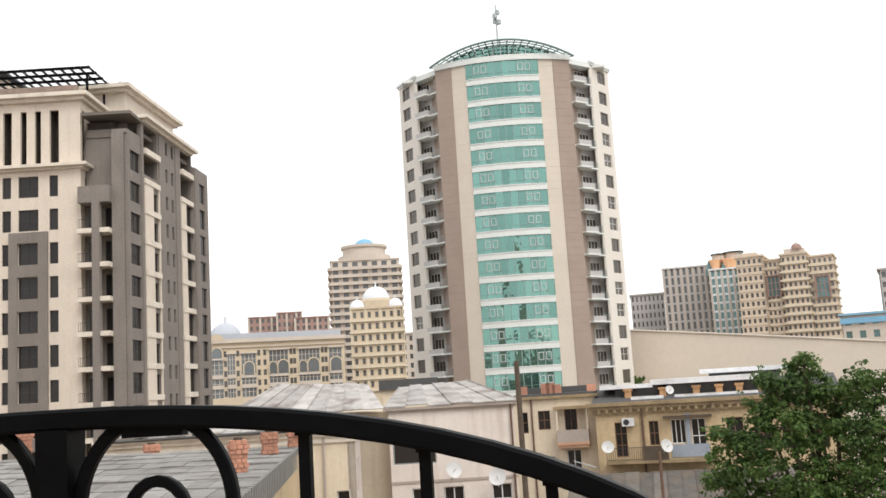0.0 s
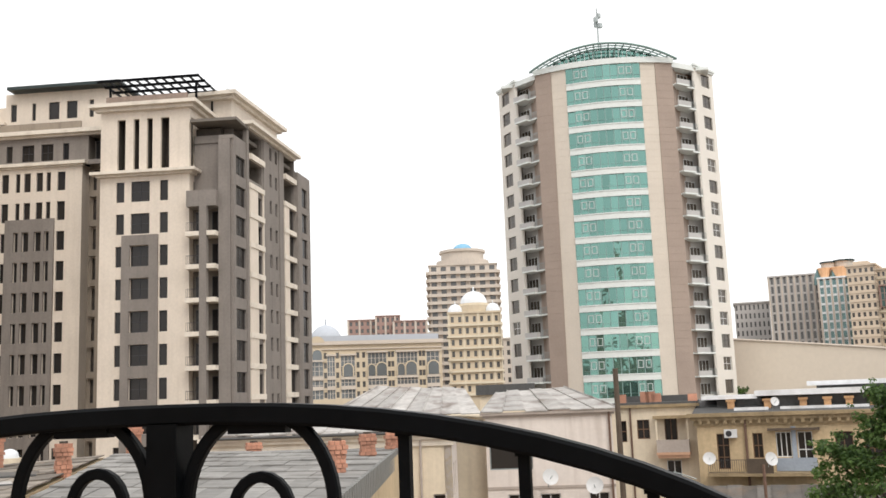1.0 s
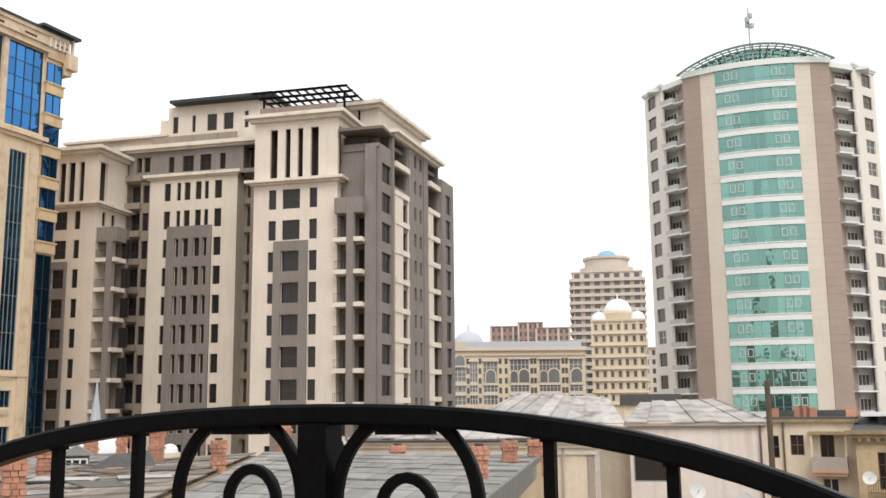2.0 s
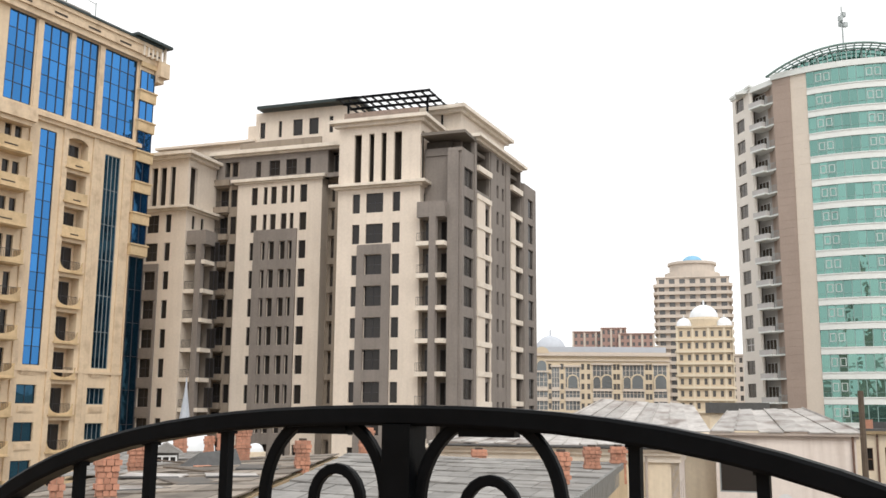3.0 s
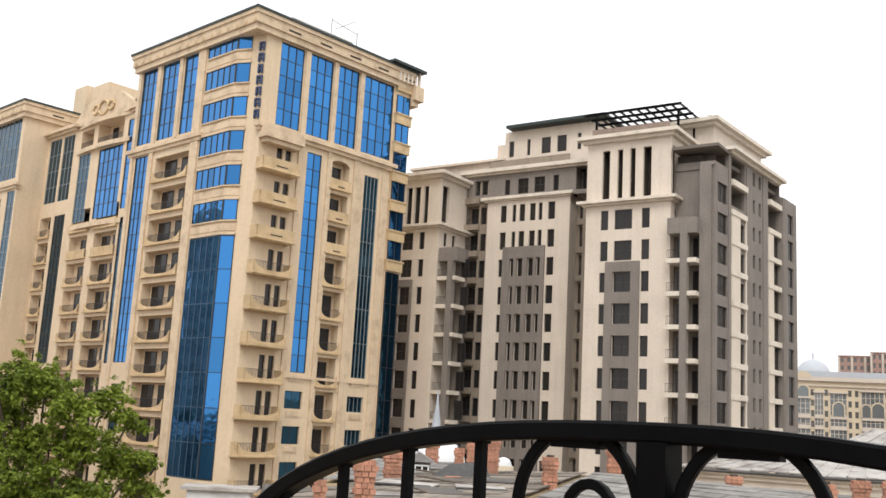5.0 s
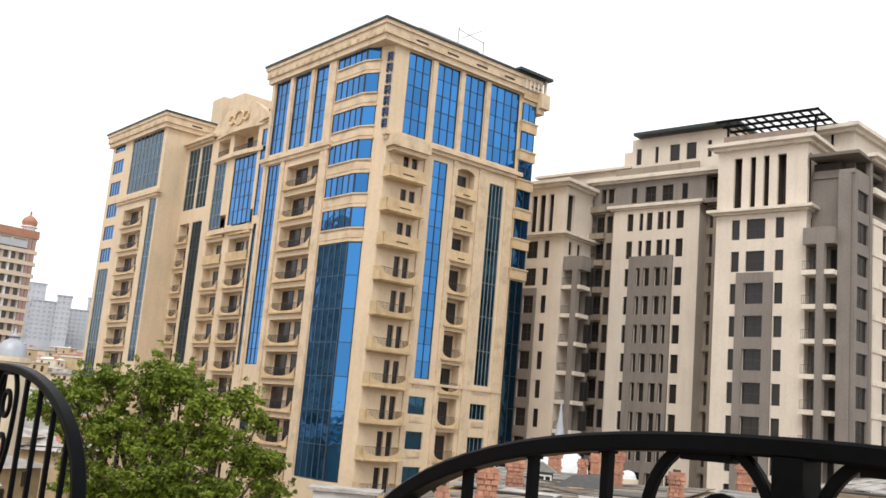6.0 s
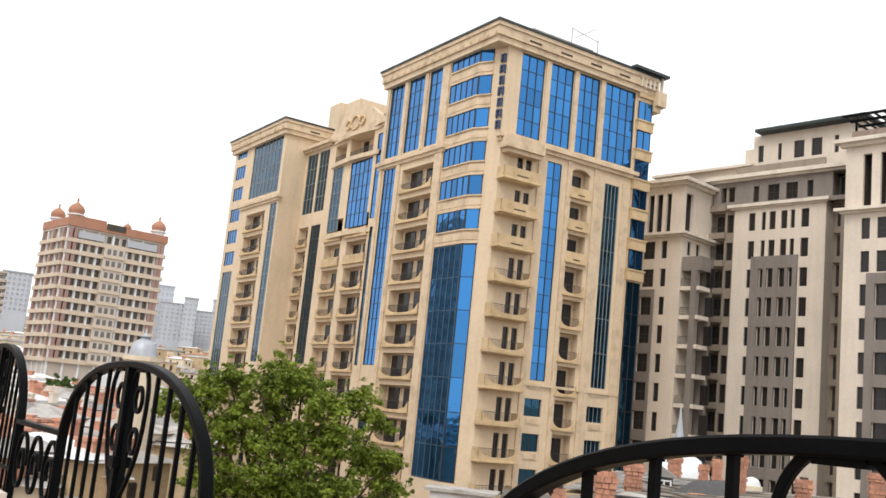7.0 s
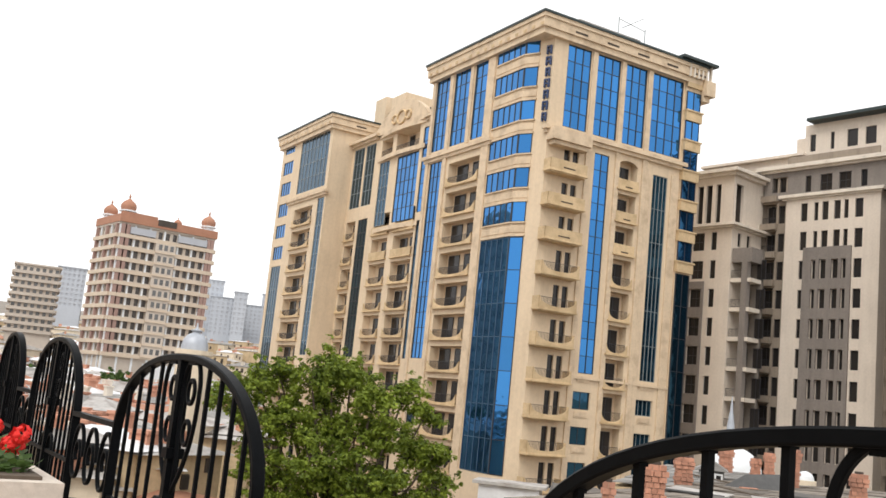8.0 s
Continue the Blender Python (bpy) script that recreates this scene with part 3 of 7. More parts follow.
    # end bay with stacked corner windows
    part("end_lintel", Shape().box(-0.7, -0.35, 19.2, 21.3, H(35.0), H(35.6)).mesh("end_lintel", BALCONY_STONE), t)
    zb = [H(16.5 + 3.2 * k) for k in range(6)]
    e = Shape().box(-1.0, -0.3, 19.15, 21.4, -1.15, -0.15).box(-1.0, -0.2, 19.1, 21.5, -0.15, 0).mesh("end_spandrel", BALCONY_STONE)
    for z in zb:
        part("end_spandrel", e, t, pose(0, 0, z))
    for z in zb:
        curtain(t, pose(-0.5, 19.25, z, 0, 0, 90), 1.95, 2.05, 2, 1, BLUE_GLASS, FRAME_DARK, 0.07, "corner_window")
    curtain(t, pose(-0.55, 19.25, H(-14.5), 0, 0, 90), 1.9, 29.7, 2, 9, DARK_BLUE, FRAME_DARK, 0.08)
    slab(t, [(-3, 19.2), (-0.6, 19.2), (-0.6, 21.2), (-3, 21.2)], 0, top, BEIGE, "end_bay")
    slab(t, [(-0.8, 1.99), (-2.7, 2.2), (-2.7, 19.3), (-1.0, 19.3)][::-1], 0.0, 0.2, BEIGE, "plinth")

    # corner: the glazed bay, its narrow return and the slanted wall with the sign
    bay = [(-8.7, 0.8), (-3.8, 0.8), (-2.44, 1.5)]
    bands = [H(17.5 + 3.35 * k) for k in range(6)]
    for (p0, p1), cols in (((bay[0], bay[1]), 5), ((bay[1], bay[2]), 1)):
        w = math.dist(p0, p1)
        for z in bands:
            curtain(t, seg(p0, p1, z), w, 2.02, cols, 1, BLUE_GLASS, FRAME_DARK, 0.09, "bay_window")
        curtain(t, seg(p0, p1, H(-6.1)), w, 22.15, cols, 7, BLUE_GLASS if cols == 1 else BAY_BLUE, FRAME_DARK if cols == 1 else FRAME_STEELBLUE, 0.09)
    for z in bands + [H(37.5)]:
        sp = Shape()
        for out, za, zb2 in ((0.0, -1.33, -0.12), (0.16, -0.12, 0.0), (0.14, -1.40, -1.2), (0.06, -1.0, -0.35)):
            o = [(x, y - out) for x, y in bay]
            o[-1] = (bay[-1][0] + out, bay[-1][1] - out)
            sp.prism(o + [(-2.44, 2.2), (-8.7, 2.2)], z + za, z + zb2)
        part("bay_spandrel", sp.mesh("bay_spandrel", BEIGE_TRIM), t)

    slab(t, [(-8.9, 0.6), (-3.75, 0.6), (-2.3, 1.4), (-2.3, 2.2), (-8.9, 2.2)], 0, H(-6.15), BEIGE, "bay_base")
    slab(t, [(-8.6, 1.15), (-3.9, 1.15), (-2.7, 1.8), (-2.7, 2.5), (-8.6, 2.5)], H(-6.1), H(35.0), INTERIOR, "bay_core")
    face(t, (-2.44, 1.5), (-0.83, 2.0), 0, top, [], BEIGE, "corner_wall")
    # raised vertical sign on the corner wall
    thing_sign(t)
    # left-hand face of the near block
    def vv(*h):
        return (h[0] + 21.6, h[1] + 21.6, *h[2:])
    holes = [vv(a, b, H(27.2), H(35.6), "c", c, 5, BLUE_GLASS, FRAME_DARK, 0.09) for a, b, c in ((-20.9, -17.9, 3), (-17.0, -13.8, 3), (-12.85, -10.5, 2))]
    holes.append(vv(-20.7, -18.2, H(4.3), H(25.9), "c", 3, 13, BLUE_GLASS, FRAME_DARK, 0.08))
    for z in L:
        if 1 < z < H(24):
            holes.append(vv(-16.6, -10.5, z + 0.45, z + 3.0, "l", BEIGE, 2.1, "scoop", BALCONY_STONE, 1.0))
        if 1 < z < H(0):
            holes.append(vv(-20.5, -18.4, z + 1.2, z + 2.8, "w", 2, 1, FRAME_DARK, DARK_BLUE))
    face(t, (-21.6, 0.8), (-8.7, 0.8), 0, top, holes, BEIGE, "front_wall")
    each(t, "pilaster", [(a, b, 0.62, 0.79, 0, H(35.4)) for a, b in ((-21.5, -20.95), (-17.75, -17.1), (-10.2, -8.9))], BEIGE_TRIM)
    each(t, "pilaster", [(-13.6, -13.0, 0.62, 0.79, H(27), H(35.4))], BEIGE_TRIM)
    cornice(t, [(-21.6, 0.8), (-8.75, 0.8)], H(26.0), [(0.45, 0.35, 0.75), (0.25, 0.0, 0.35)], BEIGE_TRIM, "string_course")
    part("flank_wall", Shape().box(-21.6, -21.25, 1.15, 20, 0, top).mesh("flank_wall", BEIGE), t)

    # recessed middle with a bowed glazed centre under a pediment
    y = 4.2
    def mm(*h):
        return (h[0] + 49.0, h[1] + 49.0, *h[2:])
    holes = [mm(-48.5, -45.4, H(24.6), H(33.0), "c", 3, 4, DARK_BLUE, FRAME_PALE, 0.1), mm(-44.9, -42.0, H(24.6), H(33.0), "c", 3, 4, DARK_BLUE, FRAME_PALE, 0.1),
             mm(-45.0, -42.2, H(4.5), H(22.8), "c", 3, 10, DARK_BLUE, FRAME_DARK, 0.1), mm(-28.85, -26.6, H(4.5), H(21), "c", 2, 10, DARK_BLUE, FRAME_DARK, 0.1),
             mm(-26.6 + 0.3, -23.8, H(4.5), H(26), "c", 2, 11, BLUE_GLASS, FRAME_DARK, 0.1),
             mm(-40.3, -37.5, H(21.4), H(29.9), "c", 3, 5, DARK_BLUE, FRAME_PALE, 0.1), mm(-35.4, -29.9, H(21.4), H(29.9), "c", 5, 5, BLUE_GLASS, FRAME_DARK, 0.1),
             mm(-29.2, -27.9, H(22), H(32.6), "c", 1, 6, BLUE_GLASS, FRAME_DARK, 0.1),
             mm(-40.2, -37.2, H(30.5), H(32.9), "l", BEIGE, 1.2, "rail", BALCONY_STONE), mm(-36.2, -30.2, H(30.5), H(33.2), "l", BEIGE, 1.2, "rail", BALCONY_STONE)]
    for k, z in enumerate(L):
        z = z + 1.0
        if 1 < z < H(20):
            holes.append(mm(-48.6, -45.8, z + 0.2, z + 2.8, "l", BEIGE, 1.7, "scoop", BALCONY_STONE, 0.95))
            holes.append(mm(-40.2, -35.9, z + 0.2, z + 2.9, "l", BEIGE, 1.75, "scoop" if z < H(15) else "solid", BALCONY_STONE, 0.95))
            holes.append(mm(-34.3, -29.3, z + 0.2, z + 2.9, "l", BEIGE, 1.75, "scoop" if z < H(15) else "solid", BALCONY_STONE, 0.95))
    face(t, (-49.0, y), (-21.6, y), 0, H(33.6), holes, BEIGE, "middle_wall")
    for z, o in ((H(30.0), 0.5), (H(33.2), 0.6), (H(20.4), 0.5)):
        n = 12
        outline = [(-41.0 + 12.4 * k / n, y - o * math.sin(math.pi * k / n) - 0.1) for k in range(n + 1)]
        slab(t, outline + [(-28.6, y - 0.01), (-41.0, y - 0.01)], z, z + 0.55, BEIGE_TRIM, "bowed_ledge")
    n = 16
    ped = [(-41.6, H(33.6)), (-28.1, H(33.6))] + [(-28.1 - 13.5 * k / n, H(34.3) + 2.9 * math.sin(math.pi * k / n) ** 0.8) for k in range(n + 1)]
    s = Shape()
    s.v += [(x, y - 0.35, z) for x, z in ped] + [(x, y + 0.3, z) for x, z in ped]
    m_ = len(ped)
    s.f.append(tuple(range(m_)))
    s.f.append(tuple(reversed(range(m_, 2 * m_))))
    s.f += [(k, (k + 1) % m_, m_ + (k + 1) % m_, m_ + k)[::-1] for k in range(m_)]
    part("pediment", s.mesh("pediment", BEIGE_TRIM), t)
    swag = Shape()
    for cx_, r_ in ((-34.8, 1.1), (-36.6, 0.7), (-33.0, 0.7)):
        swag.tube([(cx_ + r_ * math.cos(w * 0.5), y - 0.45, H(35.0) + r_ * math.sin(w * 0.5) * 0.8) for w in range(13)], 0.14, 6, True)
    part("relief", swag.mesh("relief", BALCONY_STONE), t)
    cornice(t, [(-49.0, y), (-41.6, y)], H(33.3), [(0.8, 0.3, 0.7), (0.4, 0.0, 0.3)], BEIGE_TRIM)
    cornice(t, [(-28.1, y), (-21.9, y)], H(33.3), [(0.6, 0.3, 0.7), (0.3, 0.0, 0.3)], BEIGE_TRIM)
    each(t, "roof_house", [(-48.5, -44.4, 9, 14, H(32), H(41.8)), (-54.3, -51.0, 9.3, 13, H(32), H(42.7)), (-32, -22, 9, 18, H(33.5), H(36.2))], BEIGE)
    part("dark_roof", Shape().box(-32.2, -21.8, 6.5, 18.2, H(36.2), H(36.6)).box(-33.6, -21.8, 6.3, 10.2, H(36.0), H(36.3)).mesh("dark_roof", DARK_METAL), t)

    # far block
    def ff(*h):
        return (h[0] + 67.2, h[1] + 67.2, *h[2:])
    holes = [ff(-60.0, -49.9, H(27.6), H(35.9), "c", 8, 4, DARK_BLUE, FRAME_PALE, 0.1), ff(-51.6, -49.5 + 0.1, H(4.3), H(26.0), "c", 2, 11, DARK_BLUE, FRAME_PALE, 0.1),
             ff(-66.3, -62.6, H(-14), H(17.3), "c", 4, 9, DARK_BLUE, FRAME_PALE, 0.1)]
    for k in range(6):
        holes.append(ff(-66.3, -62.6, H(18.3 + 3.25 * k), H(20.3 + 3.25 * k), "c", 4, 1, BLUE_GLASS, FRAME_DARK, 0.1))
    for z in L:
        if 1 < z < H(24):
            holes.append(ff(-59.8, -53.2, z + 0.45, z + 3.0, "l", BEIGE, 2.1, "scoop", BALCONY_STONE, 1.0))
        if 1 < z < H(0):
            holes.append(ff(-51.6, -49.6, z + 1.2, z + 2.8, "w", 2, 1, FRAME_DARK, DARK_BLUE))
    face(t, (-67.2, 0.8), (-49.0, 0.8), 0, top, holes, BEIGE, "far_wall")
    part("flank_wall", Shape().box(-49.35, -49.0, 1.15, 20, 0, top).mesh("flank_wall", BEIGE), t)
    part("flank_wall", Shape().box(-67.2, -66.85, 1.15, 20, 0, top).mesh("flank_wall", BEIGE), t)
    cornice(t, [(-62.2, 0.8), (-49.0, 0.8)], H(26.2), [(0.45, 0.35, 0.75), (0.25, 0.0, 0.35)], BEIGE_TRIM, "string_course")

    # eaves: a deep soffit, the fascia with brackets and a thin dark edge
    for outline, nm in (([(-22.4, 0.0), (0.0, 0.0), (0.0, 21.6), (-22.4, 21.6)], "near"), ([(-68.2, 0.0), (-48.2, 0.0), (-48.2, 21), (-68.2, 21)], "far")):
        (x0, y0), (x1, y1) = outline[0], outline[2]
        part("soffit", Shape().box(x0 + 0.35, x1 - 0.35, y0 + 0.35, y1, H(35.5), H(36.1)).mesh("soffit", BEIGE_TRIM), t)
        part("eaves_moulding", Shape().box(x0, x1, y0, y1, H(37.0), H(37.4)).mesh("eaves_moulding", BEIGE_TRIM), t)
        r = Shape().box(x0 + 0.15, x1 - 0.15, y0 + 0.15, y1, H(36.1), H(37.0))
        part("fascia", r.mesh("fascia", BEIGE_TRIM), t)
        part("roof_edge", Shape().box(x0 - 0.12, x1 + 0.12, y0 - 0.12, y1 + 0.1, H(37.4), H(37.62)).mesh("roof_edge", DARK_METAL), t)
        bracket = Shape().box(0, 0.5, 0.1, 0.5, 0, 0.3).mesh("bracket", BALCONY_STONE)
        for k in range(int((x1 - x0) / 1.4)):
            part("bracket", bracket, t, pose(x0 + 0.6 + 1.4 * k, y0, H(36.2)))
        slot = Shape().box(-0.1, 0.02, 0, 1.5, 0, 0.2).mesh("frieze_slot", SLOT)
        for k in range(int((y1 - y0) / 4.0)):
            part("frieze_slot", slot, t, pose(x1 - 0.14, y0 + 3.9 + 4.0 * k, H(36.35)))
    part("roof_house", Shape().box(-8, -1.2, 5, 13, H(37.55), H(38.45)).mesh("roof_house", SHEET), t)
    pg = Shape().box(-4.5, 0.5, 17.6, 22.6, H(37.62), H(37.9))
    part("terrace_roof", pg.mesh("terrace_roof", DARK_METAL), t)
    for k in range(6):
        part("terrace_post", Shape().box(-0.3, 0.0, 0, 0.2, H(36.0), H(37.62)).mesh("terrace_post", CREAM_TRIM), t, pose(0, 19.0 + 0.6 * k, 0))
    part("terrace_slab", Shape().box(-6, 0.2, 21.3, 22.6, H(34.4), H(36.0)).box(-6, -0.2, 21.3, 22.2, H(33.8), H(34.4)).mesh("terrace_slab", BEIGE_TRIM), t)
    ant = Shape().tube([(-0.6, 9.5, H(37.5)), (-0.6, 9.5, H(39.8))], 0.06, 5).tube([(-0.6, 13, H(37.5)), (-0.6, 13, H(39.4))], 0.06, 5).tube([(-0.6, 9.5, H(39.6)), (-0.6, 13, H(39.2))], 0.04, 5).tube([(-0.9, 10.2, H(38.9)), (-0.4, 12.5, H(40.4))], 0.04, 5)
    part("antenna", ant.mesh("antenna", STEEL), t)
    return t


def thing_sign(t):
    """Raised dark-blue sign marks, one over the other, on the slanted corner wall."""
    m = seg((-2.44, 1.5), (-0.83, 2.0))
    for k in range(7):
        w = (0.36, 0.40, 0.33, 0.40, 0.36, 0.40, 0.34)[k]
        a, b = 1.26 - w * 0.8, 1.26 + w * 0.8
        mark = Shape().box(a, a + 0.16, -0.25, -0.07, 0, 0.85).box(b - 0.16, b, -0.25, -0.07, 0, 0.85)
        mark.box(a + 0.16, b - 0.16, -0.24, -0.08, 0.69, 0.85).box(a + 0.16, b - 0.16, -0.24, -0.08, 0.30, 0.44)
        part("sign_bar", mark.mesh("sign_bar", SIGN_BLUE), t, m @ pose(0, 0, H(33.9 - 1.12 * k)), "dark blue raised sign bar")
    return t


SLOT = mat("dark_vent_slot", (0.06, 0.045, 0.035), 0.8, var=0.2, scale=2)
DARK_BLUE = glazing("dark_blue_glazing", (0.022, 0.075, 0.13), rough=0.06, metal=0.85)
# darker copy of BLUE_GLASS: reflected dark buildings are put into the bay front's tint
BAY_BLUE = glazing("dark_reflection_bay_glazing", (0.03, 0.13, 0.30), rough=0.05)
FRAME_PALE = mat("pale_mullion", (0.23, 0.255, 0.26), 0.5, var=0.08)
FRAME_STEELBLUE = mat("blue_grey_mullion", (0.06, 0.12, 0.19), 0.4, metal=0.3, var=0.08)
SIGN_BLUE = mat("dark_blue_sign_paint", (0.03, 0.05, 0.12), 0.4, var=0.1)
blue_block()


# ---- unfinished cream and grey apartment block ----
def grey_block():
    t = thing("apartment_block", 0, 0, 0, 0, "unfinished cream and grey stone apartment block with stacked windows", "building")
    fl = 3.28
    rows_ = [H(22.8 - fl * k) for k in range(12)]          # window heads

    def wins(cols, heads, h, off, glass=DARK_GLASS, cmap=None):
        out = []
        for k, z in enumerate(heads):
            if z - h < 1:
                continue
            for c in cols:
                a, b = c[0], c[1]
                wide = b - a > 1.3
                out.append((a - off, b - off, z - h, z, "w", 2 if wide else 1, 2 if wide else 1, FRAME_DARK, glass))
        return out

    def pavilion(x0, x1, y, eave, band, ops, cols, grey, heads, side):
        """A projecting bay: slit-like openings over a band, three columns of windows below, a grey panel round the middle one."""
        # slit linings are coloured dark in place of their deep shade
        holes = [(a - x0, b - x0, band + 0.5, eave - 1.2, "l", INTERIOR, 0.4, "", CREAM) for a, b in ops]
        holes += wins(cols, heads, 2.08, x0)
        face(t, (x0, y), (x1, y), 0, eave, holes, CREAM, "bay_front")
        if grey:
            g0, g1, gz, c = grey
            gh = [(c[0] - 0.02 - g0, c[1] + 0.02 - g0, z - 2.1, z + 0.02, "n") for z in heads if z < gz and z > 4]
            part("grey_panel", wall_mesh("grey_panel", g1 - g0, 0, gz, [q[:4] for q in gh], GREY, 0.3), t, pose(g0, y - 0.22, 0))
        sh = [(0.5, 1.9, band + 0.5, eave - 1.2, "l", INTERIOR, 0.4, "", CREAM)]
        for z in heads[:1]:
            sh += [(1.2, 1.9, z - 1.6, z, "w", 1, 1), (3.0, 3.7, z - 1.6, z, "w", 1, 1)]
        face(t, (x1, y + 0.354), (x1, y + 6.0), 0, eave, [(q[0] - 0.354, q[1] - 0.354, *q[2:]) for q in sh], CREAM, "bay_side")
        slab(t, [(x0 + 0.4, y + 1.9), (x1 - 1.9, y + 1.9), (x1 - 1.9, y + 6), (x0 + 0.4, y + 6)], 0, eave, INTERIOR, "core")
        cornice(t, [(x0, y), (x1, y), (x1, y + 6.0)], eave, [(0.95, 0.0, 0.38), (0.45, -0.35, 0.0)], CREAM_TRIM)
        cornice(t, [(x0, y), (x1, y), (x1, y + 6.0)], band, [(0.8, 0.0, 0.3), (0.35, -0.22, 0.0)], CREAM_TRIM, "string_course")
        slab(t, [(x0 - 0.5, y - 0.5), (x1 + 0.5, y - 0.5), (x1 + 0.5, y + 6.2), (x0 - 0.5, y + 6.2)], eave + 0.38, eave + 0.5, GREY_DARK, "roof")

    ops1 = ((-42.15, -41.3), (-40.45, -39.85), (-39.05, -38.45), (-37.6, -36.7))
    cols1 = ((-42.2, -41.35), (-40.65, -38.7), (-37.65, -36.8))
    pavilion(-43.9, -34.6, 92.2, H(30.5), H(23.55), ops1, cols1, (-41.5, -37.75, H(17.3), (-40.65, -38.7)), rows_, 1)
    ops2 = ((-72.0, -71.2), (-70.2, -69.4), (-68.1, -67.3), (-66.95, -66.1), (-65.6, -64.9))
    cols2 = ((-72.4, -71.6), (-68.4, -66.8), (-65.9, -65.15))
    pavilion(-74.0, -63.2, 93.0, H(29.0), H(22.8), ops2, cols2, (-74.0, -66.5, H(16.5), (-68.4, -66.8)), [z - 0.6 for z in rows_], 1)

    # corner bay of balconies beside each pavilion: grey piers, pale slabs
    def balcony_bay(x0, y, z_top, levels, back_y, x1):
        part("bay_lintel", Shape().box(x0, x1, y - 1.0, back_y, z_top - 1.6, z_top).mesh("bay_lintel", GREY), t)
        part("bay_pier", Shape().box(x0 + 1.4, x0 + 2.1, y - 1.22, y - 0.5, 0, z_top - 1.6).mesh("bay_pier", GREY), t)
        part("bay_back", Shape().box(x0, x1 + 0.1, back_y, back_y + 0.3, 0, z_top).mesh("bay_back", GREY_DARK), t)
        for z in levels:
            if z < 1:
                continue
            b = part("balcony", Shape().box(x0 - 0.05, x1, y - 1.1, back_y, 0, 0.45).mesh("balcony", CREAM_TRIM), t, pose(0, 0, z))
            part("railing", railing_mesh(1.4, 0.9, FRAME_DARK), b, pose(x0, y - 0.95, 0.45))
            window(t, pose(x0 + 0.35, back_y - 0.08, z + 0.5), 0.85, 2.2, 1, 1, name="balcony_door")
            window(t, pose(x0 + 2.0, back_y - 0.08, z + 0.5), 1.1, 2.2, 2, 1, name="balcony_door")

    lev = [H(16.75 - fl * k) for k in range(12)]
    balcony_bay(-34.55, 92.2, H(21.3), lev, 93.2, -31.55)
    balcony_bay(-63.1, 94.2, H(20.2), [z - 0.4 for z in lev], 95.2, -60.6)
    # plain grey wall above and beside the balconies
    part("grey_wall", Shape().box(-31.55, -30.36, 92.02, 93.4, 0, H(26.6)).box(-34.55, -31.5, 93.5, 94.0, H(19), H(26.6)).mesh("grey_wall", GREY), t)
    part("parapet", Shape().box(-34.5, -31.5, 93.35, 93.55, H(26.61), H(27.4)).box(-31.5, -30.05, 92.02, 92.2, H(26.61), H(27.0)).box(-34.5, -31, 95, 95.3, H(26.6), H(28.8)).mesh("parapet", GREY), t)
    part("dark_canopy", Shape().box(-34.4, -29.6, 91.8, 96.0, H(28.45), H(28.75)).mesh("dark_canopy", GREY_DARK), t)
    slab(t, [(-34.5, 93.9), (-31.9, 93.9), (-31.9, 112), (-34.5, 112)], 0, H(28.3), INTERIOR, "core")

    # right-hand face, turned a little from the front's normal
    q0, q1 = (-30.0, 92.2), (-28.79, 111.2)
    side = seg(q0, q1)
    u0 = 92.2
    holes = []
    for k in range(12):
        z = H(25.1 - 3.1 * k)
        if z > 4:
            holes.append((92.75 - u0, 95.35 - u0, z - 2.0, z, "w", 2, 1))
        z = H(21.9 - 3.1 * k)
        if z > 4:
            holes.append((98.6 - u0, 100.1 - u0, z - 2.05, z, "w", 1, 1))
        z = H(22.55 - 3.1 * k)
        if z > 4:
            holes.append((108.8 - u0, 111.0 - u0, z - 2.5, z, "w", 2, 1))
        z = H(28.3 - 3.0 * k)
        if z > 4:
            for a in (102.6, 104.4):
                holes.append((a - u0, a + 0.7 - u0, z - 1.45, z, "w", 1, 1))
    for a, b, c, d in ((96.2, 100.15, 26.05, 28.5), (96.2, 100.15, 23.4, 25.4), (107.4, 111.0, 26.36, 28.7), (107.4, 111.0, 23.25, 25.7)):
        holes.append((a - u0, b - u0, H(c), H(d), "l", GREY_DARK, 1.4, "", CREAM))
    qm = (-29.79, 95.5)
    um = math.hypot(qm[0] - q0[0], qm[1] - q0[1])
    face(t, q0, qm, 0, H(27.0), [h for h in holes if h[1] < um], GREY, "side_wall")
    face(t, qm, q1, 0, H(29.0), [(h[0] - um, h[1] - um, *h[2:]) for h in holes if h[1] > um], GREY, "side_wall")
    # pale strips and sills round the window columns, the grey shaft between them stands proud
    for a, b, zt in ((96.2, 98.55, 22.9), (100.12, 100.4, 22.9), (107.1, 108.75, 23.15)):
        part("cream_strip", Shape().box(a - u0, b - u0, -0.16, -0.004, 0, H(zt)).mesh("cream_strip", CREAM), t, side)
    for a, b, zt in ((96.1, 100.4, 19.85), (107.0, 111.1, 20.05)):
        for k in range(-1, 10):
            z = H(zt - 3.1 * k)
            if z > 2:
                part("balcony_slab", Shape().box(a - u0, b - u0, -0.26, 0, -0.55, 0).mesh("balcony_slab", CREAM_TRIM), t, side @ pose(0, 0, z))
    for a, b, z in ((96.1, 100.3, 26.05), (107.2, 111.1, 26.36)):
        part("balcony_slab", Shape().box(a - u0, b - u0, -0.35, 0, -0.6, 0).mesh("balcony_slab", CREAM_TRIM), t, side @ pose(0, 0, H(z)))
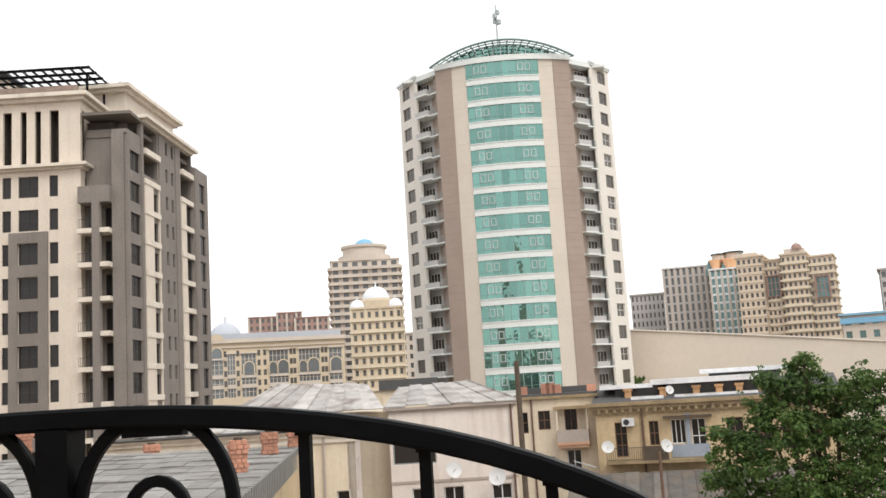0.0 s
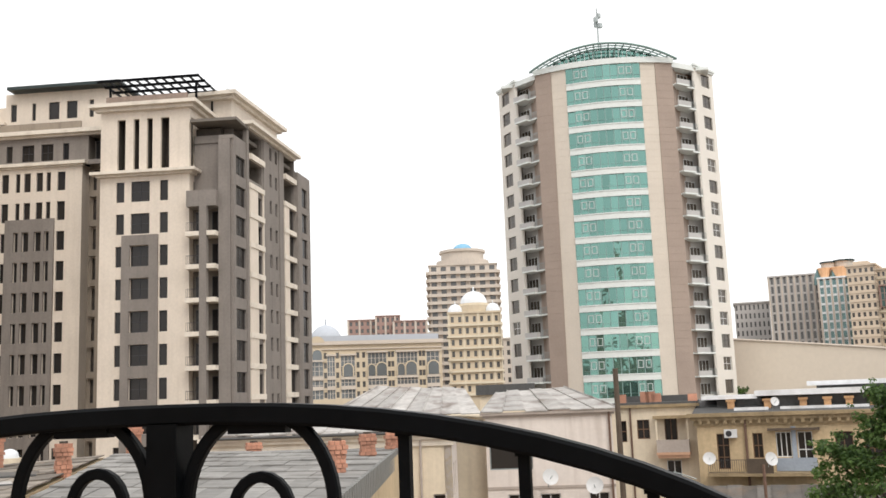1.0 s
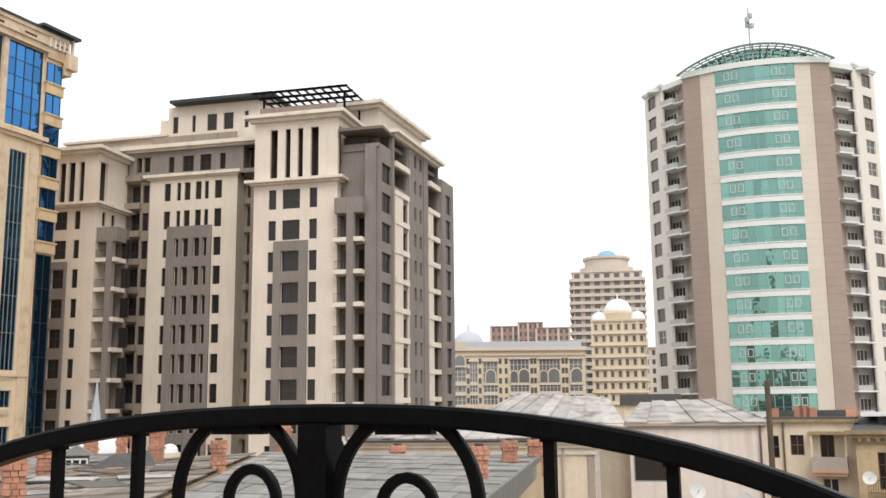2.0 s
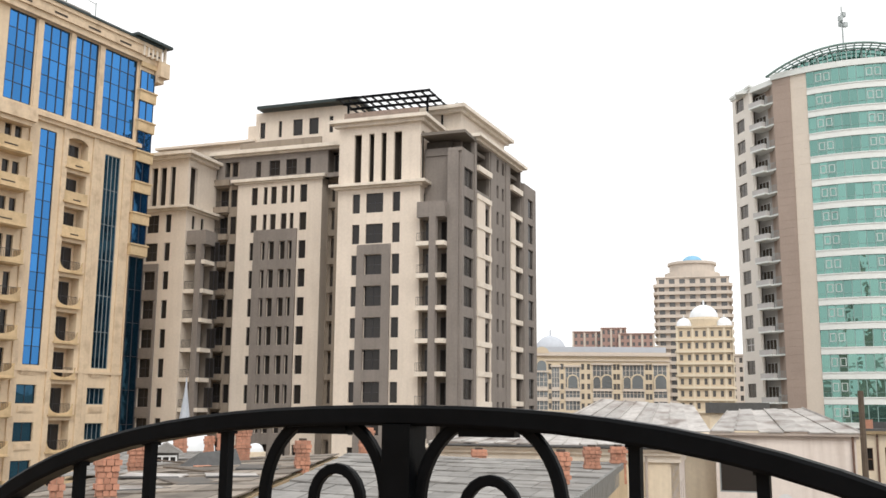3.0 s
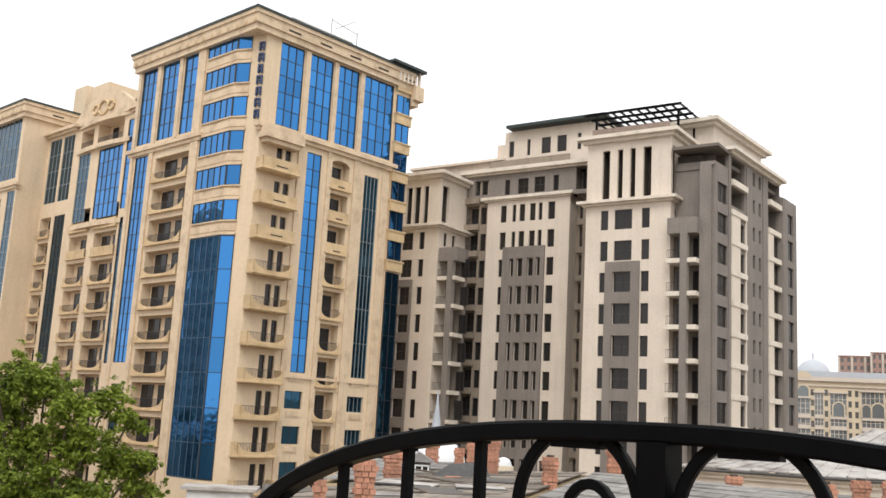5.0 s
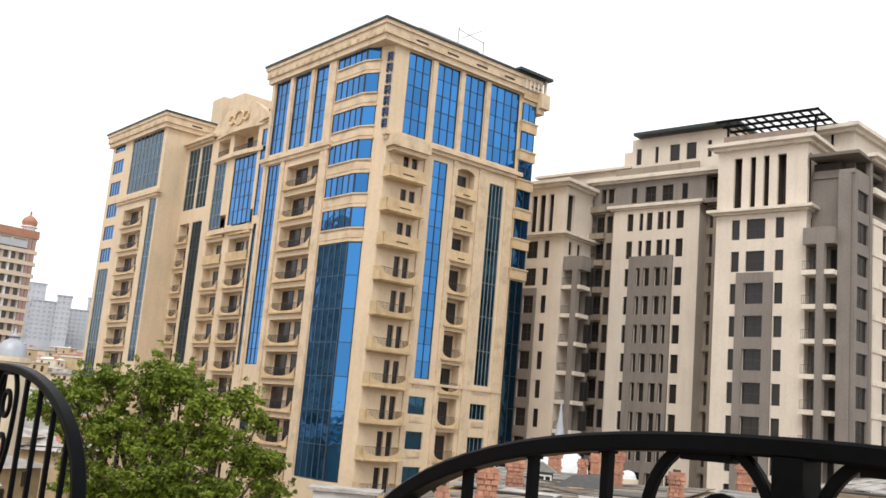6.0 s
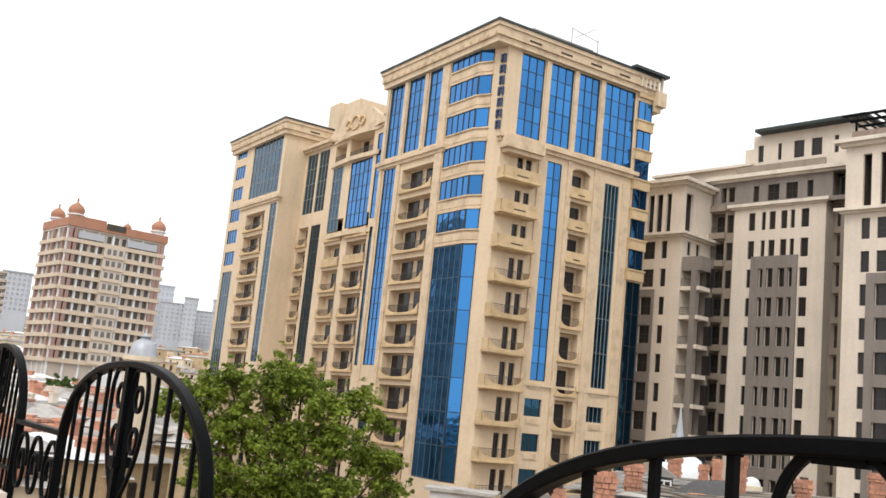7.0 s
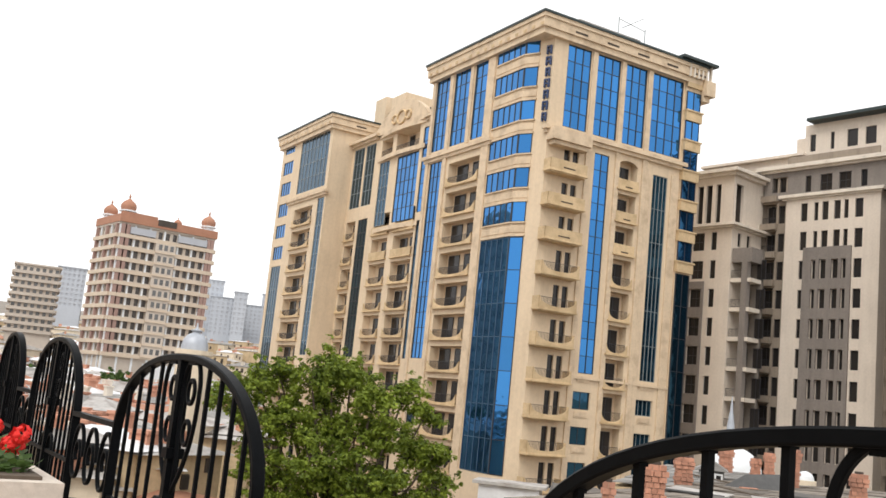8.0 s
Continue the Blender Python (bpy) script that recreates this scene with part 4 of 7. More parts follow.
    for a, b in ((95.5, 96.1), (100.45, 102.3), (105.55, 106.95)):
        part("grey_pier", Shape().box(a - u0, b - u0, -0.1, -0.004, 0, H(28.9)).mesh("grey_pier", GREY), t, side)
    ends = []
    for k in range(10):
        z = H(25.8 - 3.1 * k)
        if z > 4:
            ends.append((1.3, 3.3, z - 2.3, z, "w", 2, 1))
    face(t, (-28.35, 111.3), (-28.07, 115.8), 0, H(27.4), ends, GREY, "side_wall")
    part("return_wall", Shape().box(-30.5, -28.6, 115.4, 115.8, 0, H(27.4)).box(-28.9, -28.36, 111.1, 111.35, 0, H(27.4)).mesh("return_wall", GREY), t)
    cornice(t, [(-29.75, 96.1), (-28.85, 110.3)], H(28.95), [(0.9, 0.0, 0.35), (0.4, -0.3, 0.0)], CREAM_TRIM)
    slab(t, [(-44, 97), (-30.2, 97), (-29.2, 111), (-29.2, 115.3), (-44, 115.3)], H(27.6), H(28.0), GREY_DARK, "roof")
    part("back_wall", Shape().box(-74, -30.2, 121.6, 122.0, 0, H(28.3)).mesh("back_wall", GREY), t)
    # penthouse at the corner
    pent = seg((-31.4, 97.0), (-30.1, 113.0))
    part("penthouse", Shape().box(1.2, 15.0, 0.9, 12.5, H(28.0), H(33.0)).mesh("penthouse", CREAM), t, pent)
    part("penthouse_cornice", Shape().box(0, 16.2, 0, 13.2, H(33.0), H(33.4)).box(0.5, 15.7, 0.5, 13, H(32.65), H(33.0)).mesh("penthouse_cornice", CREAM_TRIM), t, pent)
    part("vent", Shape().lathe([(0.3, 0), (0.3, 0.6), (0.6, 0.7), (0.1, 1.1)], sides=10).mesh("vent", STEEL), t, pose(-33.2, 100, H(33.4)))

    # recessed links with loggias, the cream wing and its grey attic
    for x0, x1, y, n in ((-48.95, -43.9, 100.2, 1), (-63.7, -59.9, 98.9, 1)):
        holes = []
        for k in range(-2, 11):
            z = H(20.5 - fl * k)
            if 2 < z < H(29.0):
                holes.append((0.5, x1 - x0 - 1.5, z, z + 2.6, "l", GREY_WARM, 1.2, "rail", CREAM, 0.9))
                holes.append((x1 - x0 - 1.2, x1 - x0 - 0.4, z + 0.2, z + 2.3, "w", 1, 1))
        face(t, (x0, y), (x1, y), 0, H(30.0), holes, GREY_WARM, "link_wall")
        for k in range(-2, 11):
            z = H(20.5 - fl * k)
            if 2 < z < H(29.0):
                part("balcony_slab", Shape().box(0.3, x1 - x0 - 1.3, -0.5, 0, 0, 0.7).mesh("balcony_slab", GREY_WARM), t, pose(x0, y, z - 0.5))
    # slim pier of windows beside the near pavilion
    holes = [(0.55, 1.35, z - 2.1, z, "w", 1, 1) for z in rows_ if z > 4]
    face(t, (-45.6, 95.0), (-43.9, 95.0), 0, H(24.0), holes, GREY_WARM, "slim_bay")
    x0 = -59.95
    wc = ((-58.1, -57.3), (-56.5, -56.0), (-55.55, -54.8), (-54.15, -53.4), (-53.0, -52.5), (-51.75, -50.85))
    heads = [H(26.0 - fl * k) for k in range(12)]
    face(t, (x0, 98.5), (-48.95, 98.5), 0, H(26.7), wins(wc, heads, 2.08, x0), CREAM, "wing_front")
    face(t, (-48.95, 98.854), (-48.95, 104.0), 0, H(26.7), [], CREAM, "wing_side")
    g0, g1 = -57.5, -51.95
    gh = [(c[0] - 0.02 - g0, c[1] + 0.02 - g0, z - 2.1, z + 0.02) for z in heads[2:] if z > 4 for c in wc[1:5]]
    part("grey_panel", wall_mesh("grey_panel", g1 - g0, 0, H(20.85), gh, GREY, 0.3), t, pose(g0, 98.28, 0))
    aw = ((-57.8, -57.1), (-56.0, -54.6), (-53.8, -52.4), (-51.3, -50.6))
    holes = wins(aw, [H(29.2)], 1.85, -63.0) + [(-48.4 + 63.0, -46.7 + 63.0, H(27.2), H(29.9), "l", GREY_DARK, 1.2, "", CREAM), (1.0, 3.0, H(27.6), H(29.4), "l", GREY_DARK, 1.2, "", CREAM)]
    face(t, (-63.0, 98.7), (-43.9, 98.7), H(26.7), H(30.2), holes, GREY, "attic_wall")
    cornice(t, [(-60.2, 98.5), (-48.95, 98.5)], H(26.7), [(0.5, 0.0, 0.35), (0.2, -0.2, 0.0)], CREAM_TRIM, "string_course")
    cornice(t, [(-63.0, 98.7), (-43.95, 98.7)], H(30.2), [(0.7, 0.0, 0.45), (0.3, -0.25, 0.0)], CREAM_TRIM)
    slab(t, [(-59.5, 100.4), (-46, 100.4), (-46, 120), (-59.5, 120)], 0, H(30.2), INTERIOR, "core")
    slab(t, [(-73.5, 98.8), (-44.2, 99.0), (-44.2, 121), (-73.5, 121)], H(30.0), H(30.4), GREY_DARK, "roof")
    part("roof_parapet", Shape().box(-60.2, -49.4, 98.9, 99.1, H(30.65), H(31.7)).mesh("roof_parapet", GREY_WARM), t)
    # upper house with slits under a thin dark roof
    pc = ((-58.2, -57.5), (-55.7, -55.25), (-53.75, -52.5), (-51.65, -50.4), (-49.0, -48.5))
    face(t, (-58.8, 100.0), (-45.5, 100.0), H(30.4), H(35.6), wins(pc, [H(34.4)], 2.0, -58.8), CREAM, "upper_house")
    part("upper_side", Shape().box(-45.85, -45.5, 100.4, 112, H(30.4), H(35.6)).box(-60.2, -58.8, 100.6, 101, H(30.4), H(34.3)).mesh("upper_side", CREAM), t)
    part("dark_roof", Shape().box(-58.0, -45.0, 98.7, 113, H(35.7), H(36.05)).mesh("dark_roof", DARK_METAL), t)
    part("low_roof", Shape().box(-72, -59, 100, 118, H(30.4), H(32.0)).box(-72.6, -58.6, 99.4, 118, H(32.0), H(32.3)).mesh("low_roof", CREAM), t)
    # pergola over the near pavilion
    each(t, "pergola_beam", [(-44.4, -33.6, y - 0.1, y + 0.1, H(33.35), H(33.6)) for y in (92.2, 94.0, 95.8, 97.6, 99.4)], BLACK_IRON)
    each(t, "pergola_rafter", [(-44.2 + 10.4 * k / 11 - 0.06, -44.2 + 10.4 * k / 11 + 0.06, 92.2, 99.4, H(33.45), H(33.65)) for k in range(12)], BLACK_IRON)
    for x, y in ((-43.6, 93.6), (-34.4, 93.6), (-43.6, 98.4), (-34.4, 98.4)):
        part("pergola_post", Shape().box(-0.1, 0.1, -0.1, 0.1, 0, 2.2).mesh("pergola_post", BLACK_IRON), t, pose(x, y, H(31.0)))
    part("terrace_parapet", Shape().box(-43.6, -35.0, 92.6, 92.8, H(31.0), H(31.9)).mesh("terrace_parapet", BRICK_DULL), t)
    return t


GREY_WARM = mat("warm_grey_render", (0.30, 0.25, 0.20), 0.85, var=0.12, scale=0.4, fine=4, dirt=(0.14, 0.11, 0.09), dirt_amount=0.35, streak=1)
BRICK_DULL = mat("dull_block_wall", (0.30, 0.23, 0.19), 0.9, var=0.25, scale=2.5, fine=6)
grey_block()


# ---- ground, hillside and the town in the distance ----
def polar(az, d):
    return d * math.sin(radians(az)), d * math.cos(radians(az))


GROUND = mat("dusty_town_ground", (0.24, 0.21, 0.18), 0.95, var=0.25, scale=0.02, fine=0.4, bump=0.1)
# aerial haze is mixed into the grey and blue-grey of these far surfaces
FAR_GREY = mat("haze_tinted_grey_facade", (0.45, 0.43, 0.415), 0.9, var=0.08, scale=0.1, fine=1)
FAR_BLUEGREY = mat("haze_tinted_bluegrey_facade", (0.47, 0.50, 0.55), 0.9, var=0.06, scale=0.1, fine=1)
FAR_HAZE = mat("haze_tinted_window_band", (0.44, 0.46, 0.50), 0.9, var=0.05)
FAR_BEIGE = mat("far_beige_facade", (0.60, 0.50, 0.395), 0.9, var=0.08, scale=0.1, fine=1)
FAR_YELLOW = mat("far_yellow_stone", (0.58, 0.49, 0.365), 0.9, var=0.08, scale=0.1, fine=1)
FAR_CREAM = mat("far_cream_stone", (0.66, 0.585, 0.46), 0.9, var=0.08, scale=0.1, fine=1)
FAR_PALE = mat("far_pale_stone", (0.56, 0.495, 0.43), 0.9, var=0.08, scale=0.1, fine=1)
FAR_RED = mat("far_red_brick", (0.34, 0.225, 0.195), 0.9, var=0.1, scale=0.1, fine=1)
FAR_GLASS = glazing("far_window_glass", (0.14, 0.14, 0.14), rough=0.2, metal=0.4)
FAR_DIM = glazing("far_shaded_glass", (0.09, 0.08, 0.075), rough=0.3, metal=0.3)
FAR_TEAL = glazing("far_teal_glass", (0.13, 0.21, 0.21), rough=0.15, metal=0.6)
DOME_WHITE = mat("white_dome_paint", (0.74, 0.77, 0.80), 0.5, var=0.06, scale=0.5, fine=3)
DOME_BLUE = mat("blue_dome_paint", (0.20, 0.42, 0.60), 0.5, var=0.06)
ORANGE_GLAZE = mat("orange_cladding", (0.78, 0.46, 0.26), 0.4, var=0.15, scale=0.2)
TERRACOTTA = mat("terracotta_paint", (0.40, 0.20, 0.13), 0.8, var=0.12, scale=0.4, fine=3)


def hill():
    """The ground: level round the block, rising to a hillside on the far left and behind."""
    s = Shape()
    n = 72
    radii = [0, 60, 130, 200, 280, 420, 700, 1300, 2500, 4500]
    for i, r in enumerate(radii):
        for k in range(n):
            az = 360.0 * k / n
            left = max(0.0, math.cos(radians(az + 75))) ** 2
            right = max(0.0, math.cos(radians(az - 25))) ** 2
            z = left * 0.072 * max(0, r - 130) if r < 1300 else left * 0.072 * 1170
            z += right * 0.055 * max(0, r - 150) if r < 700 else right * 0.055 * 550
            x, y = polar(az, r)
            s.v.append((x, y, z - 0.3))
    for i in range(len(radii) - 1):
        for k in range(n):
            a, b = i * n, (i + 1) * n
            s.f.append((a + k, b + k, b + (k + 1) % n, a + (k + 1) % n))
    ob = new("ground", s.mesh("ground", GROUND, True))
    tagged(ob, "dusty built-up ground of the town", "ground", kind="structure")
    return ob


def slope_z(x, y):
    r = math.hypot(x, y)
    az = math.degrees(math.atan2(x, y))
    left = max(0.0, math.cos(radians(az + 75))) ** 2
    right = max(0.0, math.cos(radians(az - 25))) ** 2
    return left * 0.072 * max(0, min(r, 1300) - 130) + right * 0.055 * max(0, min(r, 700) - 150) - 0.3


def far_faces(t, w, d, z0, z1, floors, cols, wall, glass, win=(0.45, 0.55), ledge=None, pilaster=None, ox=0.0, oy=0.0):
    """The front and both sides of a distant block, centred on x, front at y = 0, with cut-out windows, glass behind, ledges and pilasters."""
    fh = (z1 - z0) / floors
    xa, xb, yb = ox - w / 2, ox + w / 2, oy + d
    for p0, p1, ww, nm in (((xa, oy), (xb, oy), w, "front_wall"), ((xb, oy), (xb, yb), d, "side_wall"), ((xa, yb), (xa, oy), d, "side_wall")):
        n = max(2, round(cols * ww / w))
        cw = ww / n
        holes = [(cw * (i + 0.5 - win[0] / 2), cw * (i + 0.5 + win[0] / 2), z0 + fh * (j + 0.25), z0 + fh * (j + 0.25 + win[1])) for i in range(n) for j in range(floors)]
        part(nm, wall_mesh(nm, ww, min(0, z0), z1, holes, wall, 0.3), t, seg(p0, p1))
        part("glazing", Shape().box(0.3, ww - 0.3, 0.32, 0.4, z0, z1 - 0.4).mesh("glazing", glass), t, seg(p0, p1))
        if ledge:
            me = Shape().box(-ledge[0] * 0.25, ww + ledge[0] * 0.25, -ledge[0], 0, -ledge[1] / 2, ledge[1] / 2).mesh("ledge", ledge[2])
            for j in range(floors):
                part("ledge", me, t, seg(p0, p1, z0 + fh * j))
        if pilaster:
            me = Shape().box(-pilaster[1] / 2, pilaster[1] / 2, -0.3, 0, min(0, z0), z1).mesh("pilaster", pilaster[2])
            for i in range(0, n + 1, pilaster[0]):
                part("pilaster", me, t, seg(p0, p1) @ pose(cw * i, 0, 0))
    part("roof", Shape().box(xa - 0.4, xb + 0.4, oy - 0.4, yb + 0.4, z1, z1 + 0.5).mesh("roof", wall), t)


def far_block(az, dist, width, depth, z0, z1, floors, cols, wall, glass, label, name="far_building", turn=0.0, **kw):
    x, y = polar(az, dist)
    g = slope_z(x, y)
    t = thing(name, x, y, g, -az + turn, label, "building")
    far_faces(t, width, depth, H(z0) - g, H(z1) - g, floors, cols, wall, glass, **kw)
    return t, H(z1) - g


def dome(t, name, r, m, x, y, z, ribs=0, squash=1.0, finial=True):
    prof = [(r * math.cos(a), r * squash * math.sin(a)) for a in [math.pi / 2 * k / 8 for k in range(8)]] + [(0.06 * r, r * squash), (0.05 * r, r * squash * 1.35 if finial else r * squash * 1.01)]
    part(name, Shape().lathe([(r * 1.04, -0.25 * r), (r * 1.04, 0)] + prof, sides=18).mesh(name, m, True), t, pose(x, y, z))


hill()
# slender round-topped tower behind the domed one
t, z = far_block(-4.68, 470, 33, 26, 6, 64.2, 16, 7, FAR_PALE, FAR_GLASS, "tall pale apartment tower with ringed balconies and a blue dome", ledge=(1.6, 1.5, FAR_PALE), win=(0.55, 0.6))
part("drum", Shape().lathe([(13, 0), (13, 3.2), (10.6, 3.4), (10.6, 7), (11.5, 7.2), (11.5, 8.4), (6, 9)], 0, 12, 28).mesh("drum", FAR_PALE), t, pose(0, 0, z))
dome(t, "dome", 5.0, DOME_BLUE, 0.3, 12, z + 8.6, squash=0.75, finial=False)
# yellow tower with white domes
t, z = far_block(-4.12, 262, 13.8, 12, 1.0, 22.6, 7, 7, FAR_YELLOW, FAR_GLASS, "yellow stone apartment tower with white domes", ledge=(0.6, 0.55, FAR_CREAM), win=(0.4, 0.5), pilaster=(2, 0.5, FAR_CREAM))
part("upper_storey", Shape().lathe([(5.0, 0), (5.0, 2.4), (4.4, 2.6), (4.2, 3)], 0, 5.5, 20).mesh("upper_storey", FAR_YELLOW), t, pose(0, 0, z))
dome(t, "dome", 3.7, DOME_WHITE, 0, 5.5, z + 3.0, squash=0.95)
for x in (-5.1, 5.1):
    dome(t, "small_dome", 2.0, DOME_WHITE, x, 2.0, z + 0.6, squash=1.1)
# long yellow palace-like block: glazed bays with arches between piers of small windows
def palace():
    x, y = polar(-9.95, 255)
    g = slope_z(x, y)
    t = thing("far_building", x, y, g, 17.95, "long ornate yellow stone building with glazed bays and arched windows", "building")
    z0, z1 = H(0.5) - g, H(15.4) - g
    holes = []
    bays = ((-16.9, -13.6, 10.2), (-12.7, -10.6, 11.6), (-9.2, -5.4, 11.6), (-2.2, 2.8, 12.2), (5.4, 11.0, 12.2), (13.3, 16.8, 12.2))
    for a, b, zt in bays:
        holes.append((a + 17.5, b + 17.5, z0 + 0.6, z0 + zt, "c", max(3, int((b - a) / 0.9)), 8, FAR_ARCH_GLASS, FAR_PALE, 0.14))
    for a in (-13.1, -10.0, -4.7, -3.2, 3.5, 4.4, 11.7, 12.6):
        for k in range(5):
            holes.append((a + 17.1, a + 17.9, z0 + 0.9 + 2.5 * k, z0 + 2.4 + 2.5 * k, "w", 1, 1, FAR_FRAME, FAR_GLASS))
    face(t, (-17.5, 0), (17.5, 0), 0, z1, holes, FAR_YELLOW, "front_wall")
    for p0, p1 in (((17.5, 0.36), (17.5, 14)), ((-17.5, 14), (-17.5, 0.36))):
        face(t, p0, p1, 0, z1, [(2 + 3 * k, 3.2 + 3 * k, z0 + 2.6 * j + 1, z0 + 2.6 * j + 2.6, "w", 1, 1, FAR_FRAME, FAR_GLASS) for k in range(4) for j in range(5)], FAR_YELLOW, "side_wall")
    for a, b, zt in bays:
        for k in range(1, 3):
            me = Shape().box(-0.1, b - a + 0.1, -0.35, 0.1, 0, 0.35).box(0.1, b - a - 0.1, -0.3, -0.2, 0.35, 0.95).mesh("balcony_band", FAR_PALE)
            part("balcony_band", me, t, pose(a, 0, z0 + 2.55 * k + 0.4))
        part("bay_hood", Shape().box(-0.3, b - a + 0.3, -0.5, 0, 0, 0.4).mesh("bay_hood", FAR_PALE), t, pose(a, 0, z0 + zt))
    pts = [(math.cos(math.pi * k / 10), math.sin(math.pi * k / 10)) for k in range(11)]
    for cx, cz, r in ((1.4, 8.2, 1.3), (9.2, 8.2, 1.4), (15.1, 8.2, 1.4), (-15.2, 12.0, 1.2), (-7.3, 8.2, 1.2), (-1.2, 8.2, 0.9), (6.5, 8.2, 0.9)):
        arch = Shape()
        arch.v += [(r * px, -0.05, r * pz) for px, pz in pts] + [(r * px * 1.25, -0.05, r * pz * 1.25) for px, pz in pts] + [(r * px * 1.25, 0.4, r * pz * 1.25) for px, pz in pts]
        for k in range(10):
            arch.f += [(k, 11 + k, 12 + k, k + 1), (11 + k, 22 + k, 23 + k, 12 + k)]
        arch.box(-r * 1.25, -r, -0.05, 0.2, -2.0, 0).box(r, r * 1.25, -0.05, 0.2, -2.0, 0)
        ob = part("arched_bay", arch.mesh("arched_bay", FAR_YELLOW), t, pose(cx, -0.42, z0 + cz))
        lun = Shape()
        lun.v += [(r * px, 0.04, r * pz) for px, pz in pts] + [(-r, 0.04, -2.0), (r, 0.04, -2.0)]
        lun.f.append(tuple(range(13))[::-1])
        part("lunette", lun.mesh("lunette", FAR_ARCH_GLASS), ob)
    for za, zb, out in ((-0.5, 0.0, 0.7), (-1.75, -1.5, 0.4), (0.0, 0.5, 0.35)):
        part("cornice", Shape().box(-17.9, 17.9, -out, 0, za, zb).mesh("cornice", FAR_PALE), t, pose(0, 0, z1))
    part("mansard", Shape().box(-17, 17, 1.5, 13, 0, 2.0).mesh("mansard", FAR_BLUEGREY), t, pose(0, 0, z1))
    ga = [(1.9 * px, 1.6 * pz) for px, pz in pts]
    gable = Shape()
    gable.v += [(px, 0, pz) for px, pz in ga] + [(px, 0.8, pz) for px, pz in ga]
    gable.f += [tuple(range(11))[::-1], tuple(range(11, 22))] + [(k, k + 1, 12 + k, 11 + k) for k in range(10)]
    part("gable", gable.mesh("gable", FAR_YELLOW), t, pose(-15.2, -0.4, z1 + 0.2))


FAR_FRAME = mat("far_window_surround", (0.34, 0.29, 0.22), 0.8, var=0.08)
FAR_ARCH_GLASS = glazing("far_grey_arch_glass", (0.20, 0.22, 0.23), rough=0.2, metal=0.5)
palace()
dm = thing("far_building", *polar(-12.85, 405), slope_z(*polar(-12.85, 405)), 12, "pale domed hall rising behind yellow roofs", "building")
gz = H(25.7) - slope_z(*polar(-12.85, 405))
part("hall", Shape().box(-9, 9, 0, 14, 0, gz).mesh("hall", FAR_PALE), dm)
dome(dm, "dome", 6.6, FAR_BLUEGREY, 0, 7, gz, squash=1.05)
# red-roofed blocks on the skyline
far_block(-10.7, 455, 13, 12, 18, 37.6, 6, 5, FAR_RED, FAR_GLASS, "distant red-brick apartment house with pale window bays", pilaster=(2, 0.8, FAR_PALE))
far_block(-9.2, 450, 11, 12, 18, 38.8, 6, 5, FAR_RED, FAR_GLASS, "distant red-brick apartment house with stepped roof", pilaster=(2, 0.8, FAR_PALE))
far_block(-7.9, 445, 15, 12, 18, 35.8, 6, 6, FAR_RED, FAR_GLASS, "distant red-brick apartment house with pale piers and flat roof", pilaster=(2, 0.9, FAR_PALE))
far_block(-2.2, 300, 6, 10, 1, 17.5, 6, 3, FAR_PALE, FAR_GLASS, "pale apartment house behind a tower")
# right-hand skyline
far_block(11.65, 350, 11.5, 14, 8, 28.6, 7, 8, FAR_GREY, FAR_GLASS, "distant grey apartment house on the slope", win=(0.4, 0.6))
far_block(14.0, 330, 15.5, 14, 8, 34.8, 9, 8, FAR_GREY, FAR_GLASS, "tall grey apartment house with long balconies", win=(0.4, 0.78), pilaster=(1, 0.45, FAR_PALE))
t, z = far_block(16.05, 318, 9.0, 12, 8, 32.0, 9, 5, DOME_WHITE, FAR_TEAL, "pale apartment house with a glazed corner and orange lanterns", win=(0.55, 0.75), pilaster=(1, 0.5, FAR_PALE))
for x, r in ((-2.6, 1.9), (1.9, 2.4)):
    part("orange_lantern", Shape().lathe([(r * 0.6, -1.2), (r * 0.75, 0), (r * 1.05, 3.3), (r * 1.05, 3.6)], x, 3, 10).mesh("orange_lantern", ORANGE_GLAZE), t, pose(0, 0, z))
    part("pale_drum", Shape().lathe([(r * 1.15, 0), (r * 1.15, 4.2 + r * 0.5), (r * 1.25, 4.4 + r * 0.5)], x + 1.4, 7, 16).mesh("pale_drum", FAR_PALE), t, pose(0, 0, z))
    part("drum_cap", Shape().lathe([(r * 1.35, 0), (r * 1.35, 0.5)], x + 1.4, 7, 16).mesh("drum_cap", DARK_METAL), t, pose(0, 0, z + 4.4 + r * 0.5))
    part("blue_cone", Shape().lathe([(1.3, -1.5), (1.2, 0.5), (0.15, 3.4)], x - 1.9, 2.4, 10).mesh("blue_cone", FAR_TEAL), t, pose(0, 0, z))
dome(t, "dome", 3.4, FAR_TEAL, 6.6, 6, z + 1.6, squash=0.7, finial=False)
x, y = polar(19.3, 300)
g = slope_z(x, y)
t = thing("far_building", x, y, g, -19.3 - 6, "beige stepped apartment house with stacked balconies and teal windows", "building")
z0 = H(8) - g
